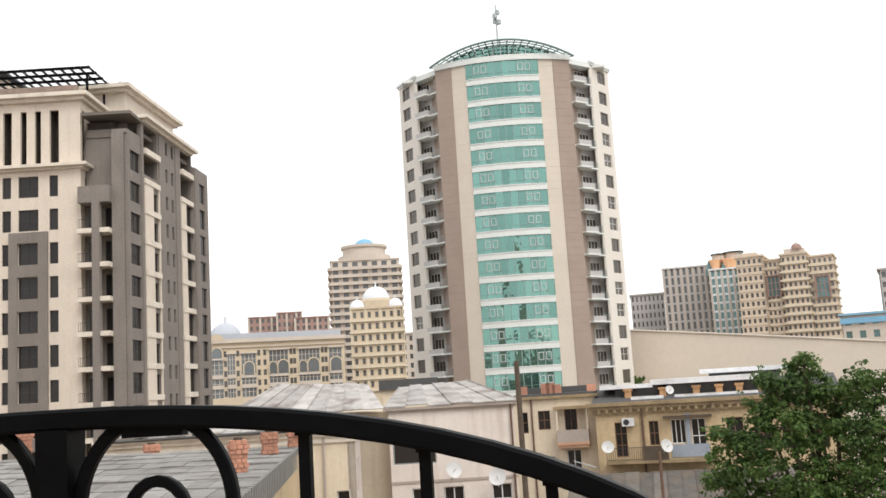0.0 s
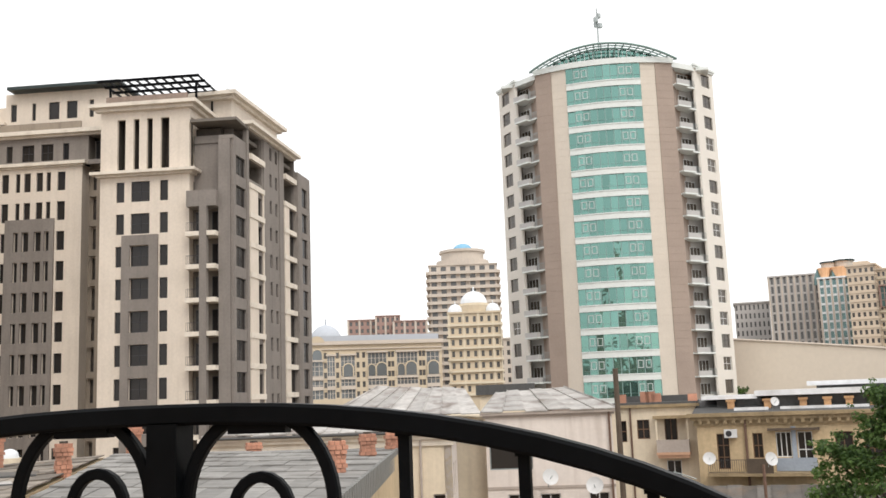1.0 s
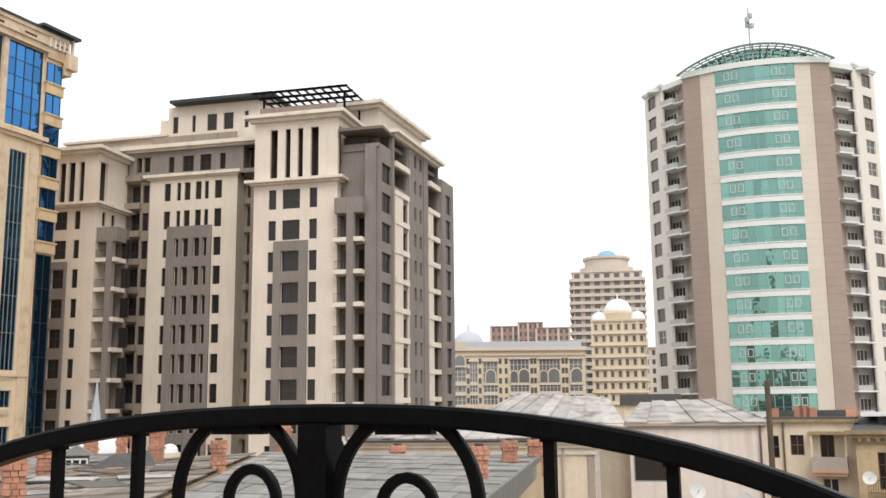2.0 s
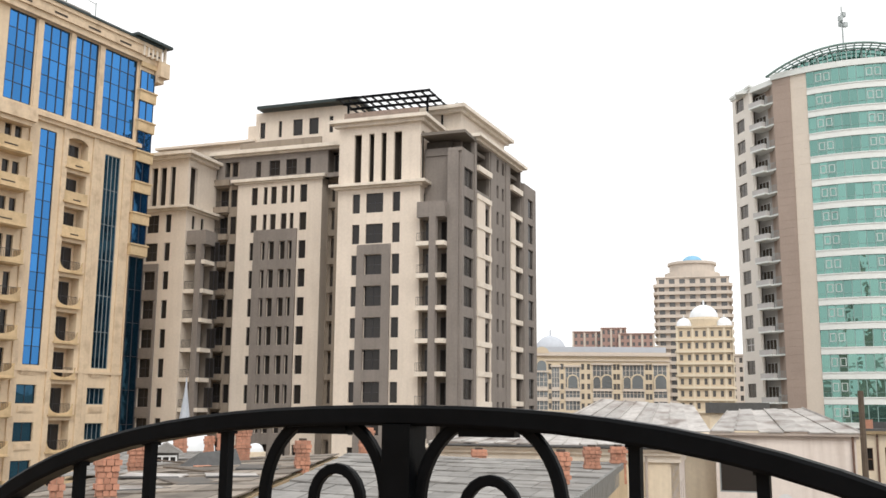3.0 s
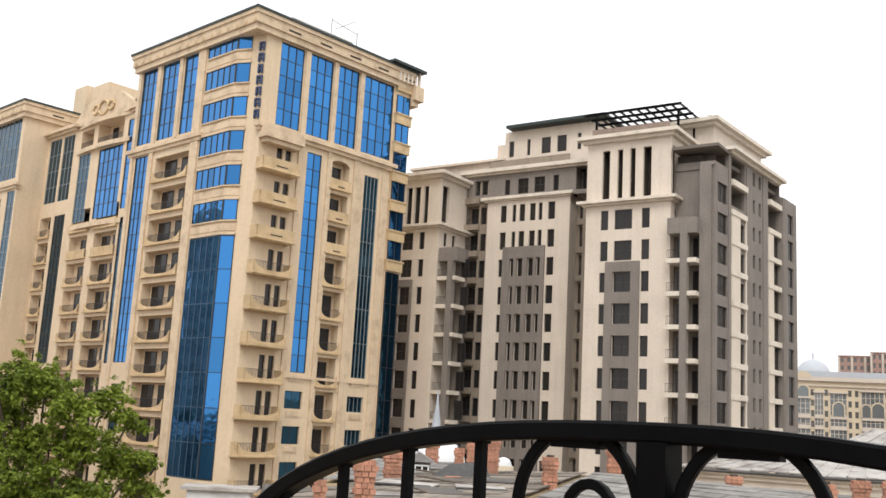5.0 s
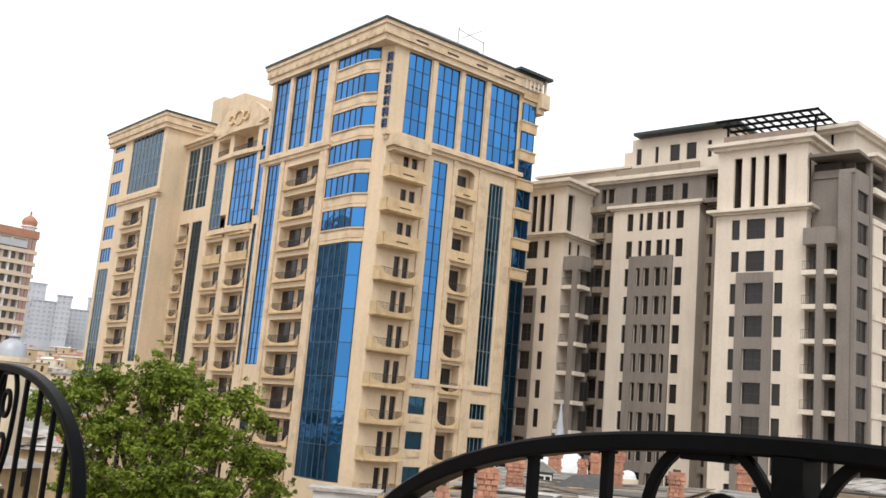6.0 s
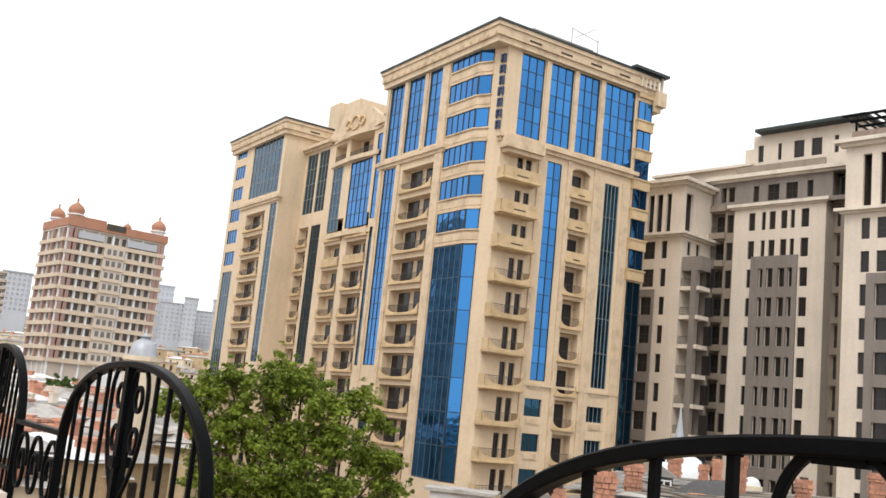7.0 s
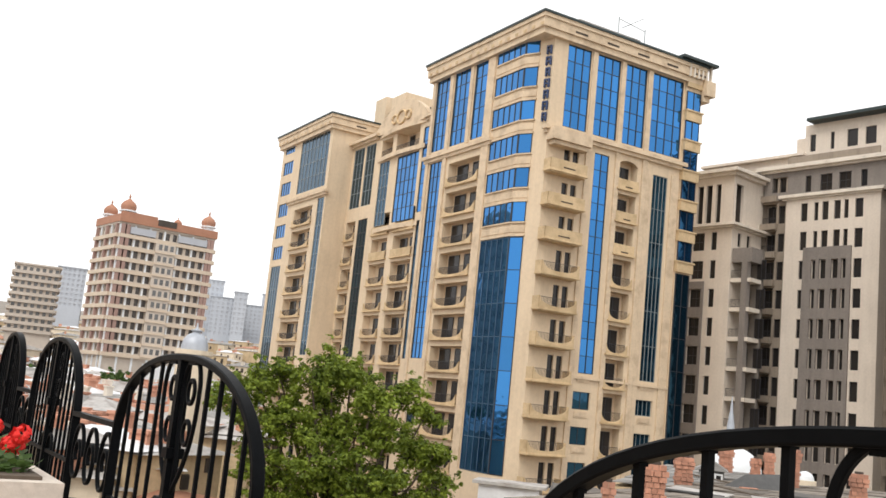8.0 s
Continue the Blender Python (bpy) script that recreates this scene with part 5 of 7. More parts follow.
for ox, oy, w_, d_, zt, cols_, led_ in ((-9.6, -2.2, 7.4, 16, 33.0, 5, (0.15, 0.3, FAR_BEIGE)), (-3.4, 0.4, 5.0, 14, 31.6, 4, (0.3, 0.4, FAR_CREAM)), (2.6, -1.0, 7.0, 15, 32.6, 5, (0.6, 0.6, FAR_CREAM)), (9.6, 0.3, 7.0, 14, 31.4, 5, (0.5, 0.6, FAR_CREAM))):
    far_faces(t, w_, d_, z0, H(zt) - g, 10, cols_, FAR_BEIGE, FAR_GLASS, win=(0.5, 0.5), ledge=led_, ox=ox, oy=oy)
z = H(33.0) - g
part("stair_house", Shape().box(-12, -8, 2, 9, 0, 1.8).mesh("stair_house", FAR_BEIGE), t, pose(0, 0, z))
part("stair_house", Shape().box(0, 5.5, 1, 7, 0, 1.6).mesh("stair_house", FAR_PALE), t, pose(0, 0, z))
for xx, zz in ((-3.6, -12.0), (9.8, -13.5)):
    curtain(t, pose(xx - 1.7, -0.1 if xx < 0 else -0.6, z + zz), 3.4, 6.0, 3, 3, FAR_TEAL, FAR_RED, 0.22, "teal_bay")
    part("bay_frame", Shape().box(-2.0, -1.7, -0.5, 0.2, -0.3, 6.3).box(1.7, 2.0, -0.5, 0.2, -0.3, 6.3).box(-1.7, 1.7, -0.5, 0.2, 6.0, 6.3).mesh("bay_frame", FAR_RED), t, pose(xx, -0.1 if xx < 0 else -0.6, z + zz))
dome(t, "red_dome", 1.5, FAR_RED, 3.6, 1.5, z + 1.6)
far_block(25.2, 265, 11, 12, 8, 22.8, 6, 5, FAR_GREY, FAR_GLASS, "grey apartment house on the slope")
t, z = far_block(24.6, 230, 22, 14, 2, 10.6, 3, 8, FAR_PALE, FAR_TEAL, "low pale hall with a blue metal roof")
part("blue_roof", Shape().box(-11.4, 11.4, -0.6, 14, 0, 0.4).box(-11.2, 11.2, -0.5, 0.3, -1.8, -0.6).mesh("blue_roof", DOME_BLUE), t, pose(0, 0, z))
# big blank sand-coloured wall on the rising street
wall = thing("retaining_wall", 0, 0, 0, 0, "long blank sand-coloured plastered wall on a slope", "wall")
s = Shape()
pa, pb = polar(9.2, 165), polar(25.0, 150)
d = Vector((pb[0] - pa[0], pb[1] - pa[1])).normalized()
q = Vector((-d.y, d.x))
i = 0
n = 10
for k in range(n + 1):
    f = k / n
    x, y = pa[0] + (pb[0] - pa[0]) * f, pa[1] + (pb[1] - pa[1]) * f
    zt = H(8.1 - 5.6 * f ** 1.05)
    s.v += [(x, y, 0), (x, y, zt), (x + q.x, y + q.y, zt), (x + q.x, y + q.y, 0)]
for k in range(n):
    a, b = 4 * k, 4 * (k + 1)
    s.f += [(a, b, b + 1, a + 1), (a + 1, b + 1, b + 2, a + 2), (a + 2, b + 2, b + 3, a + 3)]
part("wall_face", s.mesh("wall_face", SAND_WALL), wall)
cop = Shape()
cop.tube([(pa[0] + (pb[0] - pa[0]) * k / n, pa[1] + (pb[1] - pa[1]) * k / n, H(8.2 - 5.6 * (k / n) ** 1.05)) for k in range(n + 1)], 0.22, 6)
part("coping", cop.mesh("coping", FAR_PALE), wall)

# left-hand skyline: balconied block with terracotta turrets
x, y = polar(-66.7, 262)
g = slope_z(x, y)
t = thing("far_building", x, y, g, 67.2 + 21, "beige balconied apartment block with terracotta roof band and domed turrets", "building")
z0, z1 = H(3.5) - g, H(36.4) - g
w = 25.4
far_faces(t, w, 17, z0, z1, 11, 13, FAR_PALE, FAR_DIM, win=(0.58, 0.62), ledge=(0.9, 0.95, FAR_BEIGE), pilaster=(2, 0.5, DOME_WHITE))
for xx in (-12.1, -10.8, 11.2, 12.2):
    part("brown_column", Shape().box(xx - 0.45, xx + 0.45, -0.75, 0, z0, z1).mesh("brown_column", FAR_RED), t)
for yy_ in (1.2, 8.2, 15.6):
    part("brown_column", Shape().box(-w / 2 - 0.75, -w / 2, yy_ - 0.45, yy_ + 0.45, z0, z1).mesh("brown_column", FAR_RED), t)
part("centre_bay", Shape().box(-3.2, 2.2, -1.05, 0, z0, z1 - 3.5).mesh("centre_bay", FAR_PALE), t)
for j in range(10):
    part("centre_sill", Shape().box(-3.3, 2.3, -1.35, -1.0, 0, 0.5).mesh("centre_sill", FAR_BEIGE), t, pose(0, 0, z0 + 2.99 * j))
    for xx in (-2.4, -0.9, 0.7):
        part("centre_window", Shape().box(xx, xx + 0.9, -1.1, -1.05, 0.9, 2.3).mesh("centre_window", FAR_GLASS), t, pose(0, 0, z0 + 2.99 * j))
for a, b in ((-10.2, -3.6), (2.6, 10.6)):
    part("attic_glazing", Shape().box(a, b, -0.95, 0, 0, 1.7).mesh("attic_glazing", FAR_HAZE), t, pose(0, 0, z1 - 2.2))
# dark sheet on the band's face in place of a recess's shade
part("roof_recess", Shape().box(-3.4, 1.6, -1.05, -0.9, 0.7, 2.3).mesh("roof_recess", INTERIOR), t, pose(0, 0, z1 + 0.4))
part("roof_band", Shape().box(-w / 2 - 0.6, w / 2 + 0.6, -0.9, 17.5, 0.1, 2.1).mesh("roof_band", TERRACOTTA), t, pose(0, 0, z1 + 0.4))
part("roof_step", Shape().box(-w / 2, -3.6, -0.8, 1, 2.1, 2.8).mesh("roof_step", TERRACOTTA), t, pose(0, 0, z1 + 0.4))
for xx, yy_, r in ((-10.9, 1.3, 1.85), (11.2, 1.3, 1.75), (-11.2, 13.5, 1.7), (6.0, 9.5, 1.0)):
    part("turret", Shape().lathe([(r * 0.9, 0), (r * 0.9, 0.8), (r * 1.2, 0.9), (r * 1.2, 1.2), (r * 0.95, 1.3)], xx, yy_, 14).mesh("turret", DOME_WHITE), t, pose(0, 0, z1 + 2.5))
    bulb = [(r * 0.92, 0), (r * 1.08, r * 0.35), (r * 1.05, r * 0.75), (r * 0.78, r * 1.15), (r * 0.36, r * 1.45), (r * 0.12, r * 1.65), (r * 0.1, r * 1.8), (r * 0.17, r * 1.9), (r * 0.04, r * 2.3)]
    part("turret_dome", Shape().lathe(bulb, xx, yy_, 16).mesh("turret_dome", TERRACOTTA, True), t, pose(0, 0, z1 + 3.8))
part("low_annex", Shape().box(-2, 9, -7, 0, 0, z0 - 1.5).mesh("low_annex", DOME_WHITE), t)
far_block(-73.2, 300, 12, 12, 8, 26.6, 9, 7, FAR_PALE, FAR_GLASS, "pale apartment house with rows of balconies on the hillside", win=(0.55, 0.5), ledge=(0.7, 0.8, FAR_PALE))
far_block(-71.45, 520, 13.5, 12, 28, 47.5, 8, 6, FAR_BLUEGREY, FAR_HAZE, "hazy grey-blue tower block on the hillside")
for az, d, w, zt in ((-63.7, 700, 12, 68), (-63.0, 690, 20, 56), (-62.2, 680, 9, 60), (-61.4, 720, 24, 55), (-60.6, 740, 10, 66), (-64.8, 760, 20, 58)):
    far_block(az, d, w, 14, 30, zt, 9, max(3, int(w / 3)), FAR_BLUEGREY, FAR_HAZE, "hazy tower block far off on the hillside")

# plain blocks added out of view: they close the town and darken glass reflections
for az, d, w, zt, m in ((183.5, 62, 13, 46, FAR_BEIGE), (196, 95, 16, 30, FAR_PALE), (165, 90, 18, 26, FAR_BEIGE), (140, 110, 20, 24, FAR_PALE), (222, 100, 22, 28, FAR_BEIGE), (-87.5, 150, 34, 37, FAR_BEIGE), (-104, 140, 30, 26, FAR_PALE), (62, 130, 24, 26, FAR_BEIGE), (90, 100, 24, 24, FAR_PALE)):
    far_block(az, d, w, 14, -12, zt, max(6, int((zt + 12) / 3.3)), max(4, int(w / 3.2)), m, FAR_GLASS, "unseen plain apartment block added for enclosure and glass reflections", win=(0.5, 0.5))


def small_houses():
    """The packed low roofs of the old town on the slope, too many to count."""
    rnd = random.Random(7)
    panes, stacks, boxes_ = Shape(), Shape(), Shape()
    lists = {0: Shape(), 1: Shape(), 2: Shape(), 3: Shape()}
    wl = {0: Shape(), 1: Shape(), 2: Shape()}
    for k in range(1150):
        if k < 980:
            az, d = rnd.uniform(-86, -56), 38 + 560 * rnd.random() ** 2.2
        else:
            az, d = rnd.uniform(-20, 30), rnd.uniform(150, 420)
        x, y = polar(az, d)
        if (az > -62.5 and d < 175) or (abs(az + 64.4) < 2.5 and 30 < d < 60):
            continue
        if abs(az + 67.2) < 4.2 and 235 < d < 290:
            continue
        g = slope_z(x, y)
        sc = min(1.0, 0.25 + d / 260)
        w, dp, h = rnd.uniform(6, 15) * sc, rnd.uniform(6, 12) * sc, rnd.uniform(4, 9)
        zt = min(g + h, H(-0.012 * d)) if d < 160 else g + h
        zt = max(zt, g + 2.5)
        if d < 160:
            zt = H(-3.4 + (d - 40) * 0.012 + rnd.uniform(-1.3, 0.9)) if az < -50 else zt
        a = radians(rnd.uniform(0, 90))
        c, s_ = math.cos(a), math.sin(a)
        sh = wl[rnd.choice((0, 0, 0, 1, 1, 2))]
        i = len(sh.v)
        sh.box(-w / 2, w / 2, -dp / 2, dp / 2, min(g, 0) - 3, zt)
        sh.v[i:] = [(x + c * vx - s_ * vy, y + s_ * vx + c * vy, vz) for vx, vy, vz in sh.v[i:]]
        for _j in range(rnd.choice((2, 3, 4))):
            u_, hz = rnd.uniform(-0.42, 0.42), zt - rnd.uniform(0.9, 2.6) * sc
            for q in ((u_ * w, -dp / 2 - 0.03), (u_ * w, dp / 2 + 0.03), (-w / 2 - 0.03, u_ * dp), (w / 2 + 0.03, u_ * dp)):
                i = len(panes.v)
                hx, hy = (0.03, 0.45 * sc) if abs(q[0]) > w / 2 else (0.45 * sc, 0.03)
                panes.box(q[0] - hx, q[0] + hx, q[1] - hy, q[1] + hy, hz - 0.7 * sc, hz + 0.6 * sc)
                panes.v[i:] = [(x + c * vx - s_ * vy, y + s_ * vx + c * vy, vz) for vx, vy, vz in panes.v[i:]]
        for _j in range(rnd.choice((1, 2, 2, 3))):
            cxx, cyy, cw_ = rnd.uniform(-0.45, 0.45) * w, rnd.uniform(-0.45, 0.45) * dp, rnd.uniform(0.25, 0.55) * (0.5 + 0.5 * sc)
            st_ = rnd.choice((stacks, stacks, boxes_))
            i = len(st_.v)
            ht = rnd.uniform(0.6, 1.6) * (0.4 + 0.6 * sc)
            st_.box(cxx - cw_, cxx + cw_, cyy - cw_, cyy + cw_, zt - 0.1, zt + ht).box(cxx - cw_ * 1.2, cxx + cw_ * 1.2, cyy - cw_ * 1.2, cyy + cw_ * 1.2, zt + ht, zt + ht + 0.12)
            st_.v[i:] = [(x + c * vx - s_ * vy, y + s_ * vx + c * vy, vz) for vx, vy, vz in st_.v[i:]]
        rf = lists[rnd.choice((0, 0, 0, 1, 1, 1, 2, 2, 2, 3))]
        i = len(rf.v)
        rise = rnd.uniform(0.3, 1.6) * sc
        e = 0.4
        rf.v += [(-w / 2 - e, -dp / 2 - e, zt), (w / 2 + e, -dp / 2 - e, zt), (w / 2 + e, dp / 2 + e, zt), (-w / 2 - e, dp / 2 + e, zt), (-w / 4, 0, zt + rise), (w / 4, 0, zt + rise)]
        rf.f += [(i, i + 1, i + 5, i + 4), (i + 1, i + 2, i + 5), (i + 2, i + 3, i + 4, i + 5), (i + 3, i, i + 4), (i + 3, i + 2, i + 1, i)]
        rf.v[i:] = [(x + c * vx - s_ * vy, y + s_ * vx + c * vy, vz) for vx, vy, vz in rf.v[i:]]
    t = thing("old_town_houses", 0, 0, 0, 0, "packed low old-town houses with sheet and slate roofs", "houses", kind="stuff")
    for k, m in ((0, CREAM_WALL), (1, OCHRE_WALL), (2, BRICK)):
        part("house_walls", wl[k].mesh("house_walls", m), t, kind="stuff")
    part("house_windows", panes.mesh("house_windows", INTERIOR), t, kind="stuff")
    part("house_chimneys", stacks.mesh("house_chimneys", BRICK), t, kind="stuff")
    part("roof_tanks", boxes_.mesh("roof_tanks", CREAM_TRIM), t, kind="stuff")
    for k, m in ((0, SHEET), (1, SLATE), (2, SHEET_BRIGHT), (3, TERRACOTTA)):
        part("house_roofs", lists[k].mesh("house_roofs", m), t, kind="stuff")


small_houses()


# ---- old houses, roofs and chimneys in front of the towers ----
def ochre_house():
    """Old ochre stone house with a bracketed cornice, doors, glazed loggia and a long balcony."""
    p0, p1 = polar(8.15, 70), polar(21.5, 69.5)
    t = thing("old_house", p0[0], p0[1], 0, math.degrees(math.atan2(p1[1] - p0[1], p1[0] - p0[0])), "weathered ochre stone house with cornice and long balcony", "house")
    w = math.dist(p0, p1)
    u = lambda az: 70 * math.tan(radians(az - 8.15)) * 1.01
    z = lambda k: H(k)
    holes = [(u(9.18), u(9.84), z(-5.35), z(-3.0), "w", 2, 3, WOOD_FRAME, DARK_GLASS), (u(11.07), u(11.6), z(-4.65), z(-3.0), "w", 2, 2, WOOD_FRAME, DARK_GLASS),
             (u(12.26), u(13.05), z(-4.6), z(-2.95), "w", 3, 1, FRAME_WHITE, DARK_GLASS), (u(13.35), u(14.11), z(-5.3), z(-2.95), "w", 2, 2, FRAME_WHITE, DARK_GLASS)]
    for a in (15.2, 16.6, 18.0, 19.4):
        holes.append((u(a), u(a) + 1.1, z(-5.2), z(-3.0), "w", 2, 2, WOOD_FRAME, DARK_GLASS))
    for a in (8.9, 10.3, 11.8, 13.3, 15.0, 16.6, 18.2, 19.6):
        holes.append((u(a), u(a) + 1.1, z(-9.6), z(-7.4), "w", 2, 2, WOOD_FRAME, DARK_GLASS))
    face(t, (0, 0), (w, 0), 0, z(-1.75), holes, OCHRE_WALL, "front_wall")
    part("loggia_wall", Shape().box(u(12.2), u(14.25), -0.05, 0.02, z(-5.5), z(-4.65)).box(u(13.06), u(13.3), -0.06, 0.02, z(-5.5), z(-2.6)).mesh("loggia_wall", BLUE_PAINT), t)
    slab(t, [(0.3, 0.6), (w - 0.3, 0.6), (w - 0.3, 10), (0.3, 10)], 0, z(-2), INTERIOR, "core")
    part("side_wall", Shape().box(0, 0.3, 0.36, 10.5, 0, z(-1.75)).box(w - 0.3, w, 0.36, 10.5, 0, z(-1.75)).mesh("side_wall", OCHRE_WALL), t)
    cornice(t, [(0, 0), (w, 0)], z(-2.0), [(0.55, 0.15, 0.4), (0.35, -0.1, 0.15), (0.15, -0.45, -0.1)], OCHRE_DARK)
    br = Shape()
    for k in range(int(w / 0.55)):
        br.box(0.2 + 0.55 * k, 0.42 + 0.55 * k, -0.35, 0, z(-2.32), z(-2.1))
    part("cornice_brackets", br.mesh("cornice_brackets", OCHRE_DARK), t)
    part("balcony_slab", Shape().box(u(8.7), u(14.4), -1.15, 0, z(-5.75), z(-5.55)).mesh("balcony_slab", OCHRE_DARK), t)
    part("balcony_railing", railing_mesh(u(10.7) - u(8.75), 0.9, FRAME_DARK, 0.14), t, pose(u(8.75), -1.1, z(-5.55)))
    part("balcony_screen", Shape().box(u(10.75), u(12.1), -1.12, -1.05, z(-5.55), z(-4.6)).mesh("balcony_screen", WOOD_DARK), t)
    part("lintel_board", Shape().box(u(11.9), u(14.5), -0.5, 0, z(-2.85), z(-2.7)).mesh("lintel_board", WOOD_DARK), t)
    dp = Shape().tube([(u(10.75), -0.12, z(-2)), (u(10.75), -0.12, z(-12))], 0.09, 6)
    part("drainpipe", dp.mesh("drainpipe", RUST), t)
    # roof: low sheet slope with skylight bands and stubs
    r = Shape()
    r.quad((-0.2, -0.3, z(-1.6)), (w, -0.3, z(-1.6)), (w, 5, z(-0.45)), (-0.2, 5, z(-0.45)))
    r.quad((w, 5, z(-0.45)), (w, 10.5, z(-1.2)), (-0.2, 10.5, z(-1.2)), (-0.2, 5, z(-0.45)))
    part("roof", r.mesh("roof", SLATE_DARK), t)
    shed = Shape().box(u(9.2), u(11.6), 1.5, 4, z(-1.45), z(-0.65)).mesh("roof_light", SLATE_DARK)
    part("roof_light", shed, t)
    part("roof_light_cap", Shape().box(u(8.4), u(11.4), 0.9, 4.3, z(-0.72), z(-0.45)).mesh("roof_light_cap", SHEET_BRIGHT), t)
    part("roof_light_cap", Shape().box(u(11.3), u(17.2), 0.8, 4.6, z(-0.56), z(-0.2)).mesh("roof_light_cap", SHEET_BRIGHT), t)
    part("roof_light_cap", Shape().box(u(13.9), u(18.9), 5, 8, z(0.0), z(0.32)).mesh("roof_light_cap", SHEET_BRIGHT), t)
    part("roof_light", Shape().box(u(12.4), u(17), 1.4, 4.2, z(-1.5), z(-0.52)).box(u(14.4), u(18.3), 5.2, 7.8, z(-0.6), z(0.0)).mesh("roof_light", SLATE_DARK), t)
    part("ridge_sheet", Shape().box(u(10.2), u(12.0), 0.2, 0.9, z(-1.58), z(-1.3)).box(u(12.6), u(17.0), 0.3, 0.8, z(-1.55), z(-1.3)).mesh("ridge_sheet", SHEET_BRIGHT), t)
    for a, yy_ in ((10.0, 1.0), (11.95, 0.9), (13.78, 0.9), (15.0, 0.9), (16.06, 0.9), (17.2, 0.9)):
        ch = part("chimney", Shape().box(-0.22, 0.22, -0.22, 0.22, 0, 0.75).box(-0.3, 0.3, -0.3, 0.3, 0.75, 0.9).mesh("chimney", OCHRE_BRICK), t, pose(u(a), yy_, z(-1.65)))
    return t


def yellow_house():
    p0, p1 = polar(3.5, 72), polar(8.15, 71.5)
    t = thing("old_house", p0[0], p0[1], 0, math.degrees(math.atan2(p1[1] - p0[1], p1[0] - p0[0])), "cream plaster house with a corner balcony and flat roof", "house")
    w = math.dist(p0, p1)
    u = lambda az: 72 * math.tan(radians(az - 3.5))
    z = H
    holes = [(u(4.88), u(5.58), z(-3.3), z(-1.95), "w", 2, 2, WOOD_FRAME, DARK_GLASS), (u(3.9), u(4.3), z(-3.5), z(-2.0), "w", 1, 2, WOOD_FRAME, DARK_GLASS), (u(6.4), u(7.1), z(-3.45), z(-1.9), "w", 2, 1, WOOD_FRAME, DARK_GLASS),
             (u(5.1), u(5.7), z(-6.6), z(-5.2), "w", 2, 1, FRAME_WHITE, DARK_GLASS), (u(6.4), u(7.2), z(-6.6), z(-4.8), "w", 2, 1, FRAME_WHITE, DARK_GLASS)]
    face(t, (0, 0), (w, 0), 0, z(-0.9), holes, CREAM_WALL, "front_wall")
    slab(t, [(0.3, 0.6), (w - 0.3, 0.6), (w - 0.3, 9), (0.3, 9)], 0, z(-1.0), INTERIOR, "core")
    part("side_wall", Shape().box(w - 0.3, w, 0.36, 9, 0, z(-0.9)).box(0, 0.3, 0.36, 9, 0, z(-0.9)).mesh("side_wall", CREAM_WALL), t)
    b = part("balcony", Shape().box(u(5.95), u(7.75), -1.0, 0, z(-4.4), z(-4.2)).box(u(6.0), u(7.7), -0.9, 0, z(-4.6), z(-4.4)).mesh("balcony", TERRA_PALE), t)
    part("parapet", Shape().box(u(5.97), u(7.73), -1.0, -0.9, z(-4.2), z(-3.35)).box(u(5.97), u(5.97) + 0.1, -0.9, 0, z(-4.2), z(-3.35)).box(u(7.73) - 0.1, u(7.73), -0.9, 0, z(-4.2), z(-3.35)).mesh("parapet", PINK_GREY), b)
    part("balcony_post", Shape().box(u(5.97), u(5.97) + 0.1, -1.0, -0.9, z(-3.35), z(-1.9)).box(u(7.73) - 0.1, u(7.73), -1.0, -0.9, z(-3.35), z(-1.9)).mesh("balcony_post", CREAM_WALL), b)
    part("canopy", Shape().box(u(5.85), u(7.85), -1.1, 0, z(-1.9), z(-1.7)).mesh("canopy", OCHRE_DARK), t)
    cornice(t, [(0, 0), (w, 0)], z(-1.1), [(0.3, 0.0, 0.2)], OCHRE_DARK)
    part("roof", Shape().box(-0.1, w + 0.1, -0.2, 9, z(-0.9), z(-0.75)).mesh("roof", SLATE_DARK), t)
    part("roof_screen", Shape().box(u(3.6), u(7.9), 2.5, 2.7, z(-0.75), z(-0.3)).mesh("roof_screen", SLATE_DARK), t)
    part("drainpipe", Shape().tube([(u(4.55), -0.1, z(-1)), (u(4.55), -0.1, z(-12))], 0.07, 6).mesh("drainpipe", RUST), t)
    for a, h in ((5.35, 0.75), (5.65, 0.75), (6.0, 0.62), (4.0, 0.6), (8.0, 0.5)):
        part("chimney", Shape().box(-0.32, 0.32, -0.3, 0.3, 0, h).mesh("chimney", BRICK), t, pose(u(a), 1.2, z(-0.75)))
    part("clothes_rail", Shape().tube([(u(6.8), -0.1, z(-5.6)), (u(6.8), -1.2, z(-5.5)), (u(8.0), -1.3, z(-6.0))], 0.04, 5).mesh("clothes_rail", STEEL), t)
    return t


WOOD_FRAME = mat("brown_wood_frame", (0.16, 0.09, 0.05), 0.6, var=0.2, scale=2, fine=12)
WOOD_DARK = mat("dark_weathered_wood", (0.10, 0.075, 0.055), 0.8, var=0.25, scale=2, fine=12)
RUST = mat("rusted_pipe", (0.15, 0.09, 0.065), 0.7, var=0.3, scale=3, fine=12)
OCHRE_DARK = mat("stained_ochre_moulding", (0.33, 0.25, 0.15), 0.9, var=0.2, scale=1.2, fine=6, dirt=(0.1, 0.08, 0.05), dirt_amount=0.5)
OCHRE_BRICK = mat("ochre_brick", (0.46, 0.27, 0.14), 0.9, var=0.2, scale=3, fine=12, island=0.2)
BLUE_PAINT = mat("faded_blue_paint", (0.30, 0.34, 0.40), 0.8, var=0.15, scale=1, fine=6)
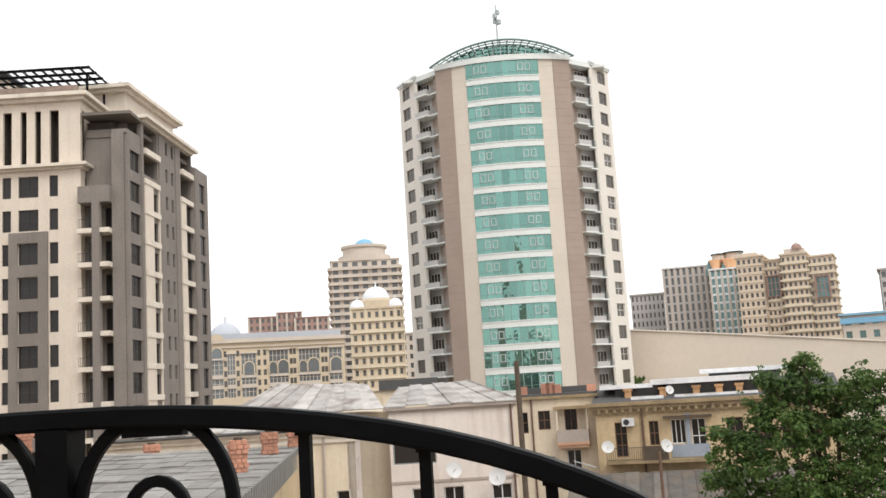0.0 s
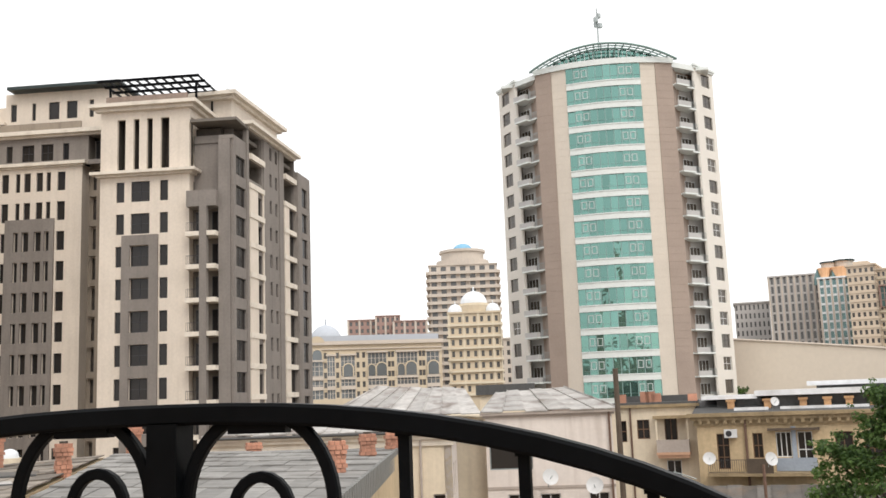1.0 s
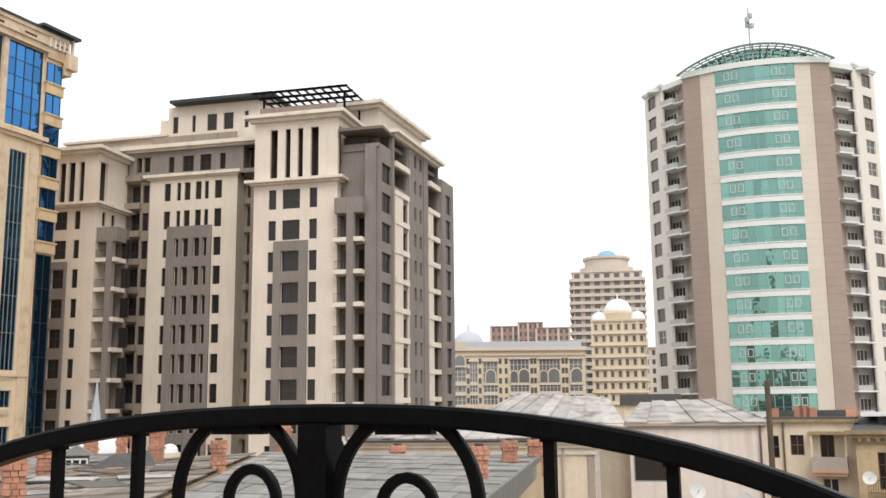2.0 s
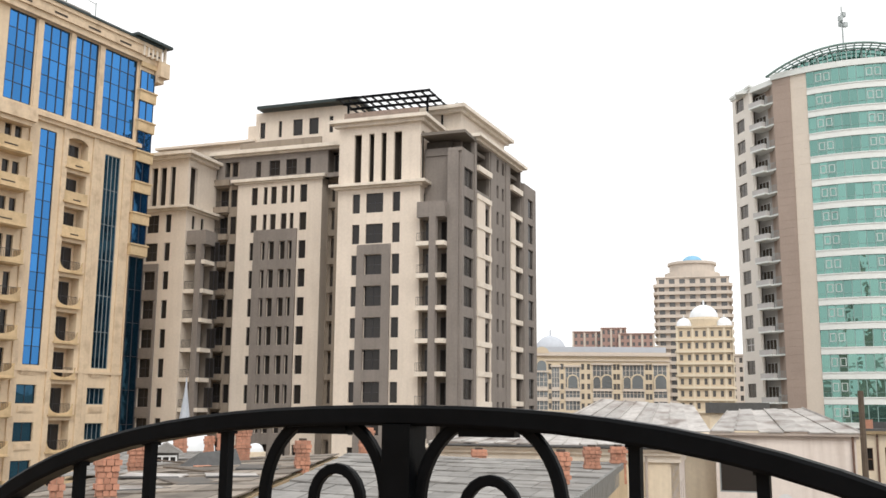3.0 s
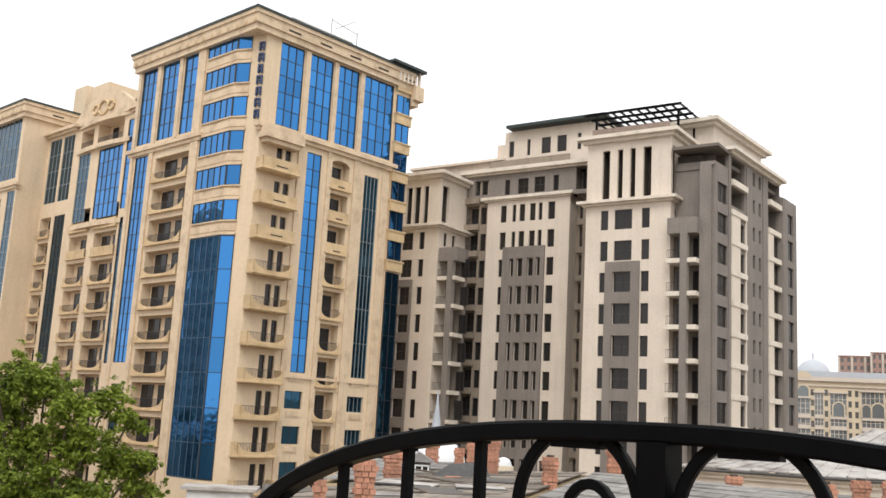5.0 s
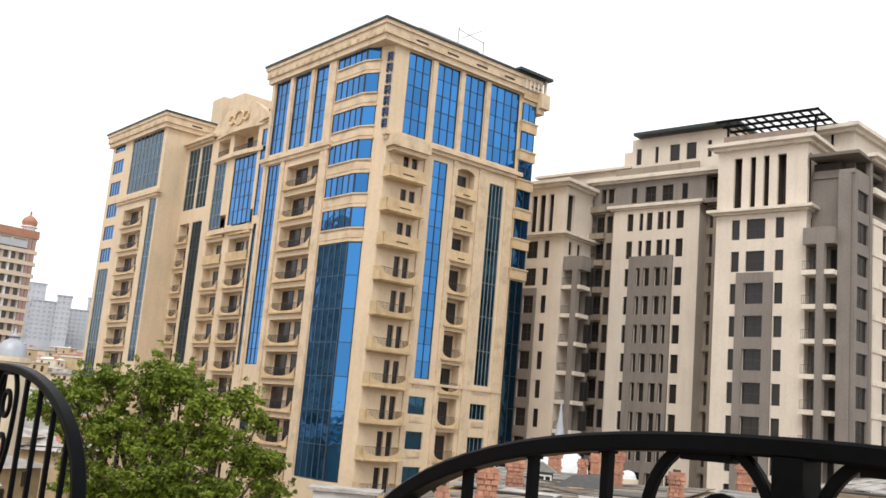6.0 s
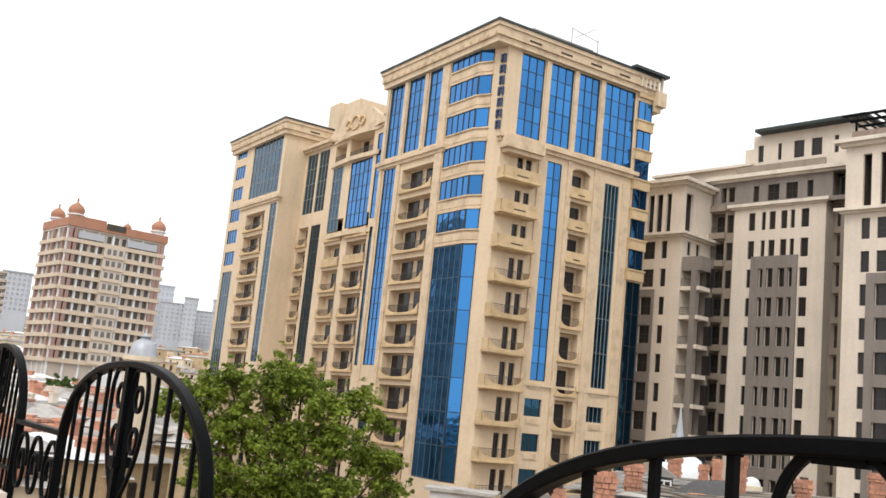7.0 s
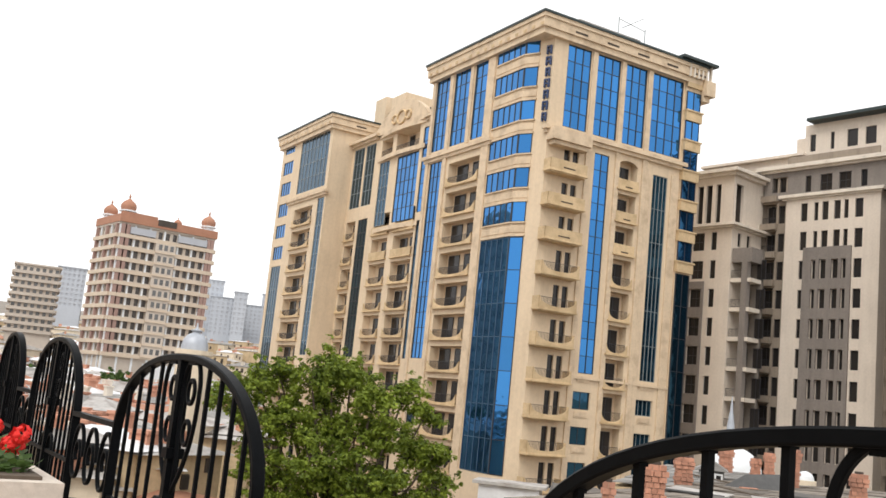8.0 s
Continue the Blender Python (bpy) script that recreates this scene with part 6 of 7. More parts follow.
SLATE_DARK = mat("dark_roof_felt", (0.09, 0.09, 0.09), 0.85, var=0.25, scale=1, fine=6)
TERRA_PALE = mat("pale_terracotta_edge", (0.55, 0.33, 0.22), 0.8, var=0.12, scale=1)
PINK_GREY = mat("pinkish_grey_plaster", (0.42, 0.36, 0.32), 0.9, var=0.12, scale=1, fine=6)
SHED_ROOF = mat("dark_weathered_sheet", (0.13, 0.12, 0.11), 0.8, var=0.3, scale=1, fine=6, island=0.25, dirt=(0.22, 0.15, 0.1), dirt_amount=0.5)
LEAD = mat("dull_grey_cupola_metal", (0.42, 0.45, 0.50), 0.5, metal=0.3, var=0.1, scale=2)
ochre_house()
yellow_house()


def sheet_roof(parent, a, b, c, d, pitch, material, name="roof_sheet", lift=0.04):
    """Roof sheets laid side by side over the slope a-b (eaves) to d-c (ridge), each with a raised seam."""
    A, B, C, D = (Vector(p) for p in (a, b, c, d))
    n = max(2, round((B - A).length / pitch))
    rnd = random.Random(int(abs(A.x * 10) + n))
    nrm = (B - A).cross(D - A).normalized()
    for k in range(n):
        f0, f1 = k / n, (k + 1) / n
        off = nrm * (0.02 + 0.09 * rnd.random())
        p = [A.lerp(B, f0) + off, A.lerp(B, f1) + off, D.lerp(C, f1) + off, D.lerp(C, f0) + off]
        s = Shape()
        i = 0
        s.v += [tuple(v) for v in p] + [tuple(v - nrm * 0.05) for v in p]
        s.f += [(0, 1, 2, 3), (7, 6, 5, 4), (0, 4, 5, 1), (1, 5, 6, 2), (2, 6, 7, 3), (3, 7, 4, 0)]
        e = (p[1] - p[0]).normalized() * 0.05
        s.v += [tuple(v) for v in (p[0], p[0] + e, p[3] + e, p[3])] + [tuple(v + nrm * lift) for v in (p[0], p[0] + e, p[3] + e, p[3])]
        s.f += [(12, 13, 14, 15), (8, 9, 13, 12), (9, 10, 14, 13), (11, 8, 12, 15)]
        part(name, s.mesh(name, material), parent)


def pink_house():
    """Tall pale house with a hipped, buckled sheet roof."""
    p0, p1 = polar(-3.75, 50), polar(3.5, 50)
    t = thing("old_house", p0[0], p0[1], 0, math.degrees(math.atan2(p1[1] - p0[1], p1[0] - p0[0])), "pale plastered house with a buckled grey sheet-metal roof", "house")
    w = math.dist(p0, p1)
    z = H
    holes = [(1.0, 2.1, z(-6.3), z(-4.8), "w", 2, 2, FRAME_WHITE, DARK_GLASS), (2.6, 3.6, z(-6.3), z(-4.8), "w", 2, 2, FRAME_WHITE, DARK_GLASS), (5.0, 6.0, z(-6.3), z(-4.8), "w", 2, 2, FRAME_WHITE, DARK_GLASS), (0.15, 2.3, z(-3.6), z(-1.9), "w", 1, 1, FRAME_PALE, DARK_GLASS)]
    face(t, (0, 0), (w, 0), 0, z(-0.85), holes, PINK_WALL, "front_wall")
    part("side_wall", Shape().box(0, 0.3, 0.36, 12, 0, z(-0.85)).box(w - 0.3, w, 0.36, 12, 0, z(-0.85)).mesh("side_wall", PINK_WALL), t)
    slab(t, [(0.3, 0.7), (w - 0.3, 0.7), (w - 0.3, 12), (0.3, 12)], 0, z(-1.2), INTERIOR, "core")
    cornice(t, [(0, 0), (w, 0)], z(-0.9), [(0.25, 0.0, 0.12), (0.12, -0.12, 0.0)], PINK_GREY)
    part("drainpipe", Shape().tube([(w - 0.15, -0.12, z(-0.9)), (w - 0.15, -0.12, z(-12))], 0.06, 6).mesh("drainpipe", RUST), t)
    part("wall_band", Shape().box(0, w, -0.05, 0, z(-4.55), z(-4.42)).mesh("wall_band", PINK_GREY), t)
    sheet_roof(t, (-0.2, -0.3, z(-0.75)), (w + 0.2, -0.3, z(-0.75)), (w - 2.2, 8, z(0.42)), (0.2, 8, z(0.25)), 1.15, SHEET)
    sheet_roof(t, (w + 0.2, -0.3, z(-0.75)), (w + 0.2, 12, z(-0.75)), (w - 2.2, 8.2, z(0.42)), (w - 2.2, 8, z(0.42)), 1.4, SHEET)
    # hipped left roof with ribs that fan out
    sheet_roof(t, (-8.6, 1.2, z(-0.9)), (-0.2, 0.2, z(-0.8)), (-1.6, 7.5, z(0.55)), (-6.6, 7.0, z(0.85)), 1.1, SHEET)
    sheet_roof(t, (-10.4, 9, z(-0.8)), (-8.6, 1.2, z(-0.9)), (-6.6, 7.0, z(0.85)), (-6.8, 8.4, z(0.85)), 0.9, SHEET)
    slab(t, [(-8.6, 2.0), (0.0, 1.2), (0.0, 11), (-9.8, 11)], 0, z(-0.95), CREAM_WALL, "rear_wing")
    return t


pink_house()


def cream_house():
    """Cream house with a long moulded eaves; its end and side walls show behind the slate roof."""
    p0, p1 = polar(-19.5, 47), polar(-5.75, 45)
    t = thing("old_house", p0[0], p0[1], 0, math.degrees(math.atan2(p1[1] - p0[1], p1[0] - p0[0])), "cream plaster house with long moulded eaves and sheet roof", "house")
    w = math.dist(p0, p1)
    z = H
    face(t, (0, 0), (w, 0), 0, z(-1.55), [(w - 0.9, w - 0.3, z(-5.6), z(-4.2), "w", 1, 2, FRAME_WHITE, DARK_GLASS)], CREAM_WALL, "front_wall")
    sw = [(0.9, 1.7, z(-4.4), z(-2.9), "w", 1, 2, FRAME_WHITE, DARK_GLASS), (2.3, 3.1, z(-4.4), z(-2.9), "w", 1, 2, FRAME_WHITE, DARK_GLASS), (0.9, 1.7, z(-7.2), z(-5.8), "w", 1, 2, FRAME_WHITE, DARK_GLASS), (2.3, 3.1, z(-7.2), z(-5.8), "w", 1, 2, FRAME_WHITE, DARK_GLASS)]
    face(t, (w, 0), (w, 4.6), 0, z(-1.75), sw, PINK_WALL, "side_wall")
    slab(t, [(0.3, 0.6), (w - 0.5, 0.6), (w - 0.5, 6), (0.3, 6)], 0, z(-1.7), INTERIOR, "core")
    cornice(t, [(0, 0), (w, 0), (w, 4.6)], z(-1.75), [(0.4, 0.18, 0.34), (0.25, 0.0, 0.18), (0.1, -0.3, 0.0)], CREAM_TRIM)
    part("gutter", Shape().tube([(-0.2, -0.45, z(-1.42)), (w + 0.3, -0.45, z(-1.42))], 0.07, 6).mesh("gutter", SLATE_DARK), t)
    sheet_roof(t, (-0.2, -0.4, z(-1.36)), (w + 0.4, -0.4, z(-1.36)), (w - 1.5, 6, z(-0.85)), (1.0, 6, z(-0.85)), 0.8, SHEET)
    part("wall_pipe", Shape().tube([(w - 1.4, -0.1, z(-1.8)), (w - 1.4, -0.1, z(-10))], 0.06, 6).mesh("wall_pipe", PINK_GREY), t)
    return t


cream_house()


def brick_chimney(x, y, z0, h, w, rz=0, lean=0.0):
    """An old brick stack laid course by course, with oversailing bands and a flared crown."""
    t = thing("brick_chimney", x, y, z0, rz, "weathered orange brick chimney stack with a flared crown", "chimney", "chimneys on the old roofs")
    rnd = random.Random(int(x * 31 + y * 17))
    n = max(6, int(h / 0.11))
    ch = h / n
    for k in range(n):
        f = (k + 0.5) / n
        g = 1.0
        if 0.52 < f < 0.6:
            g = 1.14
        elif f > 0.93:
            g = 1.06
        elif f > 0.78:
            g = 1.12 + 0.22 * (f - 0.78) / 0.15
        elif f < 0.08:
            g = 1.1
        a = w / 2 * g
        off = k % 2
        nb = 3 if w > 0.3 else 2
        bl = 2 * a / nb
        for side in range(4):
            for j in range(nb):
                key = ("brick", round(bl, 3), round(ch, 3))
                if key not in SHARED:
                    SHARED[key] = Shape().box(-bl / 2 + 0.008, bl / 2 - 0.008, 0, 0.11, 0.006, ch - 0.006).mesh("brick", BRICK)
                px = -a + bl * (j + 0.5) + (0.02 if off else -0.02)
                if not BRICKS[0] > 2300:
                    BRICKS[0] += 1
                    part("brick", SHARED[key], t, pose(0, 0, ch * k, 0, 0, 90 * side) @ pose(px, -a + rnd.uniform(-0.006, 0.006), 0))
    part("mortar_core", Shape().lathe([(w * 0.62, 0), (w * 0.62, h * 0.8), (w * 0.72, h * 0.92), (w * 0.6, h - 0.01)], sides=4).mesh("mortar_core", BRICK_MORTAR), t, pose(0, 0, 0, 0, 0, 45))
    part("flue", Shape().lathe([(w * 0.3, 0), (w * 0.3, 0.06)], sides=10).mesh("flue", INTERIOR), t, pose(0, 0, h))
    return t


BRICKS = [0]
BRICK_MORTAR = mat("old_mortar", (0.40, 0.27, 0.20), 0.95, var=0.2, scale=4, fine=18)


def slate_roof(name, corners, courses, across, material, label):
    """A large low roof of overlapping felt or slate strips; corners: eaves left, eaves right, ridge right, ridge left."""
    t = thing(name, 0, 0, 0, 0, label, "roof")
    A, B, C, D = (Vector(c) for c in corners)
    nrm = (B - A).cross(D - A).normalized()
    rnd = random.Random(len(label) * 7 + courses)
    for r in range(courses):
        f0, f1 = r / courses, (r + 1.12) / courses
        for k in range(across):
            g0, g1 = k / across, (k + 1) / across
            if r % 2:
                g0, g1 = max(0, g0 - 0.5 / across), max(0, g1 - 0.5 / across) if k < across - 1 else 1.0
            def P(f, g):
                return A.lerp(D, f).lerp(B.lerp(C, f), g)
            j = rnd.uniform(0, 0.02)
            p = [P(f0, g0 + 0.001) + nrm * (0.05 + j), P(f0, g1 - 0.001) + nrm * (0.05 + j), P(min(f1, 1), g1 - 0.001) + nrm * (0.015 + j), P(min(f1, 1), g0 + 0.001) + nrm * (0.015 + j)]
            s = Shape()
            s.v += [tuple(v) for v in p] + [tuple(v - nrm * 0.035) for v in p]
            s.f += [(0, 1, 2, 3), (0, 4, 5, 1), (1, 5, 6, 2), (3, 7, 4, 0)]
            part("roof_strip", s.mesh("roof_strip", material), t)
    s = Shape()
    lo = [tuple(c - Vector((0, 0, 0.1))) for c in (A, B, C, D)]
    s.v += lo + [(v[0], v[1], v[2] - 9) for v in lo]
    s.f += [(0, 1, 2, 3), (0, 4, 5, 1), (1, 5, 6, 2), (2, 6, 7, 3), (3, 7, 4, 0)]
    part("house_body", s.mesh("house_body", OCHRE_WALL), t)
    return t


def P3(az, tn, d):
    """A place by bearing, slope and distance from the eye."""
    x, y = polar(az, d)
    return (x, y, H(tn * d))


# broad weathered roof below the terrace and its neighbours
slate_roof("slate_roof", (P3(-30, -0.088, 17.5), P3(-13.6, -0.112, 15.5), P3(-8.6, -0.0470, 37), P3(-24.5, -0.0400, 41)), 9, 14, SLATE, "broad low roof of weathered grey strips")
slate_roof("slate_roof", (P3(-46, -0.092, 17.5), P3(-31.5, -0.0885, 18.5), P3(-25.0, -0.0405, 41.5), P3(-33.5, -0.0470, 40)), 8, 10, SLATE_BROWN := mat("brownish_weathered_roofing", (0.22, 0.19, 0.16), 0.88, var=0.35, scale=0.8, fine=5, island=0.35, dirt=(0.06, 0.05, 0.04), dirt_amount=0.75), "patched brown-grey roof with uneven strips")
slate_roof("slate_roof", (P3(-40, -0.062, 31), P3(-33.0, -0.058, 33), P3(-31.0, -0.0385, 47), P3(-37.0, -0.0385, 47)), 6, 8, SLATE, "small grey roof with a dormer")
# corrugated gutter wall on the roof's edge
gut = thing("parapet_wall", 0, 0, 0, 0, "grey corrugated parapet along a roof edge over an ochre wall", "wall")
A, B = Vector(P3(-12.8, -0.101, 17.0)), Vector(P3(-8.75, -0.0465, 36.5))
n = 44
for k in range(n):
    a, b = A.lerp(B, k / n), A.lerp(B, (k + 1) / n)
    m = seg((a.x, a.y), (b.x, b.y), a.z)
    L_ = math.dist((a.x, a.y), (b.x, b.y))
    part("corrugated_panel", Shape().box(0.0, L_ * 0.7, -0.05, 0.05, -0.55, 0.06).box(L_ * 0.7, L_, 0.0, 0.05, -0.55, 0.05).mesh("corrugated_panel", SHEET_DARK := SHARED.setdefault("sheet_dark", mat("dull_zinc", (0.20, 0.20, 0.19), 0.6, metal=0.2, var=0.2, scale=1.5))), gut, m)
m = seg((A.x, A.y), (B.x, B.y))
s = Shape()
s.v += [(A.x, A.y, A.z - 0.5), (B.x, B.y, B.z - 0.5), (B.x, B.y, B.z - 8), (A.x, A.y, A.z - 8)]
s.f += [(3, 2, 1, 0)]
part("ochre_wall", s.mesh("ochre_wall", OCHRE_WALL), gut)
for az, tt, tb, d, w in ((-12.32, -0.0366, -0.0705, 24.6, 0.44), (-10.57, -0.0312, -0.0545, 32.0, 0.52), (-9.1, -0.0305, -0.0495, 35.5, 0.56), (-27.1, -0.0275, -0.055, 30.0, 0.46), (-23.5, -0.0145, -0.040, 41.5, 0.60),
                         (-33.88, -0.0173, -0.040, 45.0, 0.62), (-36.1, -0.0298, -0.0560, 31.5, 0.56), (-37.65, -0.0400, -0.0830, 20.0, 0.42), (-30.45, -0.0115, -0.046, 37.0, 0.56), (-40.15, -0.0616, -0.0860, 19.5, 0.24),
                         (-17.0, -0.0350, -0.045, 38.5, 0.6), (-32.3, -0.0235, -0.042, 42, 0.4), (-31.6, -0.0170, -0.042, 41, 0.4)):
    x, y, z1 = P3(az, tt, d)
    brick_chimney(x, y, H(tb * d) - 0.6, (tt - tb) * d + 0.6, w * 0.84, rz=-az + 8)
def roof_patch(az, tn, d, w, l, rz, material, label):
    """A loose sheet or board laid on an old roof, with a rolled edge."""
    x, y, z_ = P3(az, tn, d)
    t = thing("roof_patch", x, y, z_, rz, label, "roof patch", "patches on the old roofs")
    part("sheet", Shape().box(-w / 2, w / 2, -l / 2, l / 2, 0, 0.03).mesh("sheet", material), t, pose(0, 0, 0.06, 1.5, 1.0, 0))
    part("rolled_edge", Shape().tube([(-w / 2, -l / 2, 0.06), (w / 2, -l / 2, 0.06)], 0.035, 6).mesh("rolled_edge", SLATE_DARK), t)


for az, tn, d, w, l, rz in ((-35.2, -0.0640, 26, 1.5, 1.0, 20), (-33.2, -0.0700, 24, 1.1, 1.8, 50), (-31.0, -0.0640, 26, 1.3, 1.0, 35), (-36.4, -0.0760, 22, 1.4, 0.9, 60), (-29.5, -0.0560, 30, 1.2, 1.5, 25)):
    roof_patch(az, tn, d, w, l, rz, SHEET if w > 1.25 else SHED_ROOF, "weathered sheet patch lying on an old roof")
for az, tn, d, w, l in ((-34.4, -0.0500, 34, 0.22, 3.2), (-33.0, -0.0590, 28, 0.25, 2.6)):
    roof_patch(az, tn, d, w, l, 70, WOOD_DARK, "dark weathered plank lying on an old roof")
# dormer, white vaults, cupola and the pole
dx, dy, dz = P3(-34.6, -0.0500, 38)
dorm = thing("roof_dormer", dx, dy, dz - 0.4, 34.6, "small white-framed roof dormer", "dormer")
part("dormer_body", Shape().box(-0.45, 0.45, 0.05, 1.6, 0, 0.8).mesh("dormer_body", SLATE), dorm)
window(dorm, pose(-0.4, -0.02, 0.1), 0.8, 0.6, 3, 1, FRAME_WHITE, DARK_GLASS)
rf = Shape()
rf.v += [(-0.6, -0.15, 0.8), (0.6, -0.15, 0.8), (0, -0.15, 1.15), (-0.6, 1.8, 0.8), (0.6, 1.8, 0.8), (0, 1.8, 1.15)]
rf.f += [(0, 1, 2), (1, 4, 5, 2), (0, 2, 5, 3), (3, 5, 4), (0, 3, 4, 1)]
part("dormer_roof", rf.mesh("dormer_roof", SLATE), dorm)
for az, tn, d, r in ((-33.55, -0.0385, 62, 1.75), (-29.74, -0.0370, 63, 0.5)):
    x, y, z_ = P3(az, tn, d)
    v = thing("white_dome", x, y, 0, 0, "whitewashed roof dome of an old bathhouse", "dome")
    dome(v, "dome", r, DOME_WHITE, 0, 0, z_, squash=0.85, finial=False)
    part("dome_base", Shape().lathe([(r * 1.3, 0), (r * 1.3, z_ - 0.2 * r)], sides=16).mesh("dome_base", CREAM_WALL), v)
x, y, z_ = P3(-33.7, -0.02, 75)
sp = thing("metal_spire", x, y, 0, 0, "slender pale metal spire over the roofs", "spire")
part("spire", Shape().lathe([(0.55, H(-1.8)), (0.35, H(-0.2)), (0.12, H(1.4)), (0.03, H(2.5))], sides=8).mesh("spire", LEAD, True), sp)
part("tower", Shape().box(-0.9, 0.9, -0.9, 0.9, 0, H(-1.8)).mesh("tower", CREAM_WALL), sp)
x, y, z_ = P3(-64.4, 0.0255, 46)
cu = thing("cupola", x, y, 0, 0, "silver-grey metal cupola with a ringed finial", "cupola")
part("drum", Shape().lathe([(0.75, 0), (0.75, z_ - 0.25), (0.85, z_ - 0.2), (0.85, z_)], sides=16).mesh("drum", CREAM_WALL), cu)
part("bell", Shape().lathe([(0.62, 0), (0.60, 0.25), (0.52, 0.5), (0.38, 0.68), (0.20, 0.78), (0.17, 0.84), (0.26, 0.88), (0.26, 0.92), (0.1, 0.96), (0.05, 1.05), (0.03, 1.25)], sides=18).mesh("bell", LEAD, True), cu, pose(0, 0, z_))
x, y, z_ = P3(3.86, 0.0243, 46)
po = thing("utility_pole", x, y, 0, 0, "dark weathered wooden utility pole beside old houses", "pole")
part("pole", Shape().tube([(0, 0, 0), (0.02, 0, 8), (0, 0, z_)], [0.16, 0.14, 0.12], 8).mesh("pole", WOOD_DARK), po)
# dark hipped roof with a brick gable end among the old roofs
x, y, z_ = P3(-32.2, -0.056, 33)
hip = thing("hipped_roof", x, y, z_ - 0.17, 52, "small dark slate hipped roof with a broken brick gable", "roof")
hp = Shape()
hp.v += [(-1.0, -0.7, 0.1), (0.9, -0.7, 0.1), (0.9, 0.9, 0.1), (-1.0, 0.9, 0.1), (-0.35, 0.0, 0.72), (0.9, 0.1, 0.82), (-1.0, -0.7, -0.3), (0.9, -0.7, -0.3), (0.9, 0.9, -0.3), (-1.0, 0.9, -0.3)]
hp.f += [(0, 1, 5, 4), (2, 3, 4, 5), (3, 0, 4), (1, 2, 5), (0, 6, 7, 1), (1, 7, 8, 2), (2, 8, 9, 3), (3, 9, 6, 0)]
part("slates", hp.mesh("slates", SLATE_DARK), hip)
part("brick_gable", Shape().box(-0.98, -0.5, -1.05, -0.72, -0.3, 0.25).box(-0.8, -0.3, -1.0, -0.72, 0.25, 0.36).mesh("brick_gable", BRICK), hip)
# dark roof hut before the tower
x, y, z_ = P3(-2.5, 0.004, 84)
hut = thing("roof_hut", x, y, 0, 2, "long dark flat-roofed hut on a house top", "hut")
part("hut_body", Shape().box(-2.2, 2.2, 0, 3, 0, z_ + 0.3).mesh("hut_body", CREAM_WALL), hut)
part("hut_roof", Shape().box(-2.5, 2.5, -0.3, 3.3, z_ - 0.1, z_ + 0.75).mesh("hut_roof", SLATE_DARK), hut)


def dish(x, y, z_, r, az_to, label="white satellite dish on a bracket"):
    t = thing("satellite_dish", x, y, z_, az_to, label, "satellite dish", "satellite dishes on the old houses")
    prof = [(r * k / 5, 0.22 * r * (k / 5) ** 2) for k in range(6)]
    s = Shape().lathe([(0.01, 0)] + prof[1:] + [(r, 0.22 * r + 0.02), (r * 0.6, 0.1 * r), (0.02, 0.03)], sides=18)
    part("bowl", s.mesh("bowl", DISH_WHITE, True), t, pose(0, 0, 0, 72, 0, 0))
    part("arm", Shape().tube([(0, 0, -0.1), (0, -r * 0.9, 0.1)], 0.02, 5).mesh("arm", STEEL), t)
    part("bracket", Shape().tube([(0, 0.1, 0), (0, 0.3, -0.5)], 0.03, 5).mesh("bracket", STEEL), t)
    return t


DISH_WHITE = mat("white_dish_paint", (0.62, 0.62, 0.62), 0.5, var=0.1, scale=2)
for az, tn, d, r in ((8.71, -0.0664, 68.0, 0.42), (11.95, -0.0680, 67.5, 0.45), (-0.19, -0.0805, 49.0, 0.40), (2.33, -0.0899, 49.0, 0.42), (12.4, -0.014, 68.0, 0.3)):
    x, y, z_ = P3(az, tn, d)
    dish(x, y, z_, r, random.uniform(-25, 25))
# dark lean-to roofs before the ochre house, a rusty post, and a sheet-metal hut at the block's foot
x, y, z_ = P3(12.0, -0.1, 66)
lean = thing("lean_to_shed", x, y, 0, -12, "long dark weathered lean-to roof before an old house", "shed")
sheet_roof(lean, (-6.5, -3.0, H(-7.9)), (8, -3.0, H(-7.9)), (8, 1.8, H(-6.3)), (-6.5, 1.8, H(-6.3)), 0.9, SHED_ROOF)
part("shed_wall", Shape().box(-6.4, 7.9, -2.6, 1.7, 0, H(-8.0)).mesh("shed_wall", OCHRE_DARK), lean)
x, y, z_ = P3(11.55, -0.075, 63)
post_ = thing("rusty_post", x, y, 0, 0, "rusty steel post before an old house", "post")
part("post", Shape().tube([(0, 0, 0), (0, 0, H(-4.6))], [0.12, 0.09], 8).mesh("post", RUST), post_)
x, y, z_ = P3(-45.6, -0.075, 50)
hut2 = thing("metal_hut", x, y, 0, 40, "small sheet-metal hut with a flat pale roof", "hut")
part("hut_body", Shape().box(-1.5, 1.5, -1, 1, 0, z_).mesh("hut_body", SHEET_BRIGHT), hut2)
part("hut_roof", Shape().box(-1.8, 1.8, -1.2, 1.2, z_, z_ + 0.15).mesh("hut_roof", SHEET), hut2)
sheet_roof(hut2, (1.9, -1.6, z_ - 0.3), (6.5, -1.6, z_ - 0.3), (6.5, 2.5, z_ + 0.1), (1.9, 2.5, z_ + 0.1), 0.55, SHED_ROOF)
part("shed_wall", Shape().box(2.0, 6.4, -1.4, 2.4, 0, z_ - 0.4).mesh("shed_wall", CREAM_WALL), hut2)
x, y, z_ = P3(9.95, -0.047, 69.3)
ac = thing("air_conditioner", x, y, z_, -10, "white outdoor air-conditioner unit on the wall", "air conditioner")
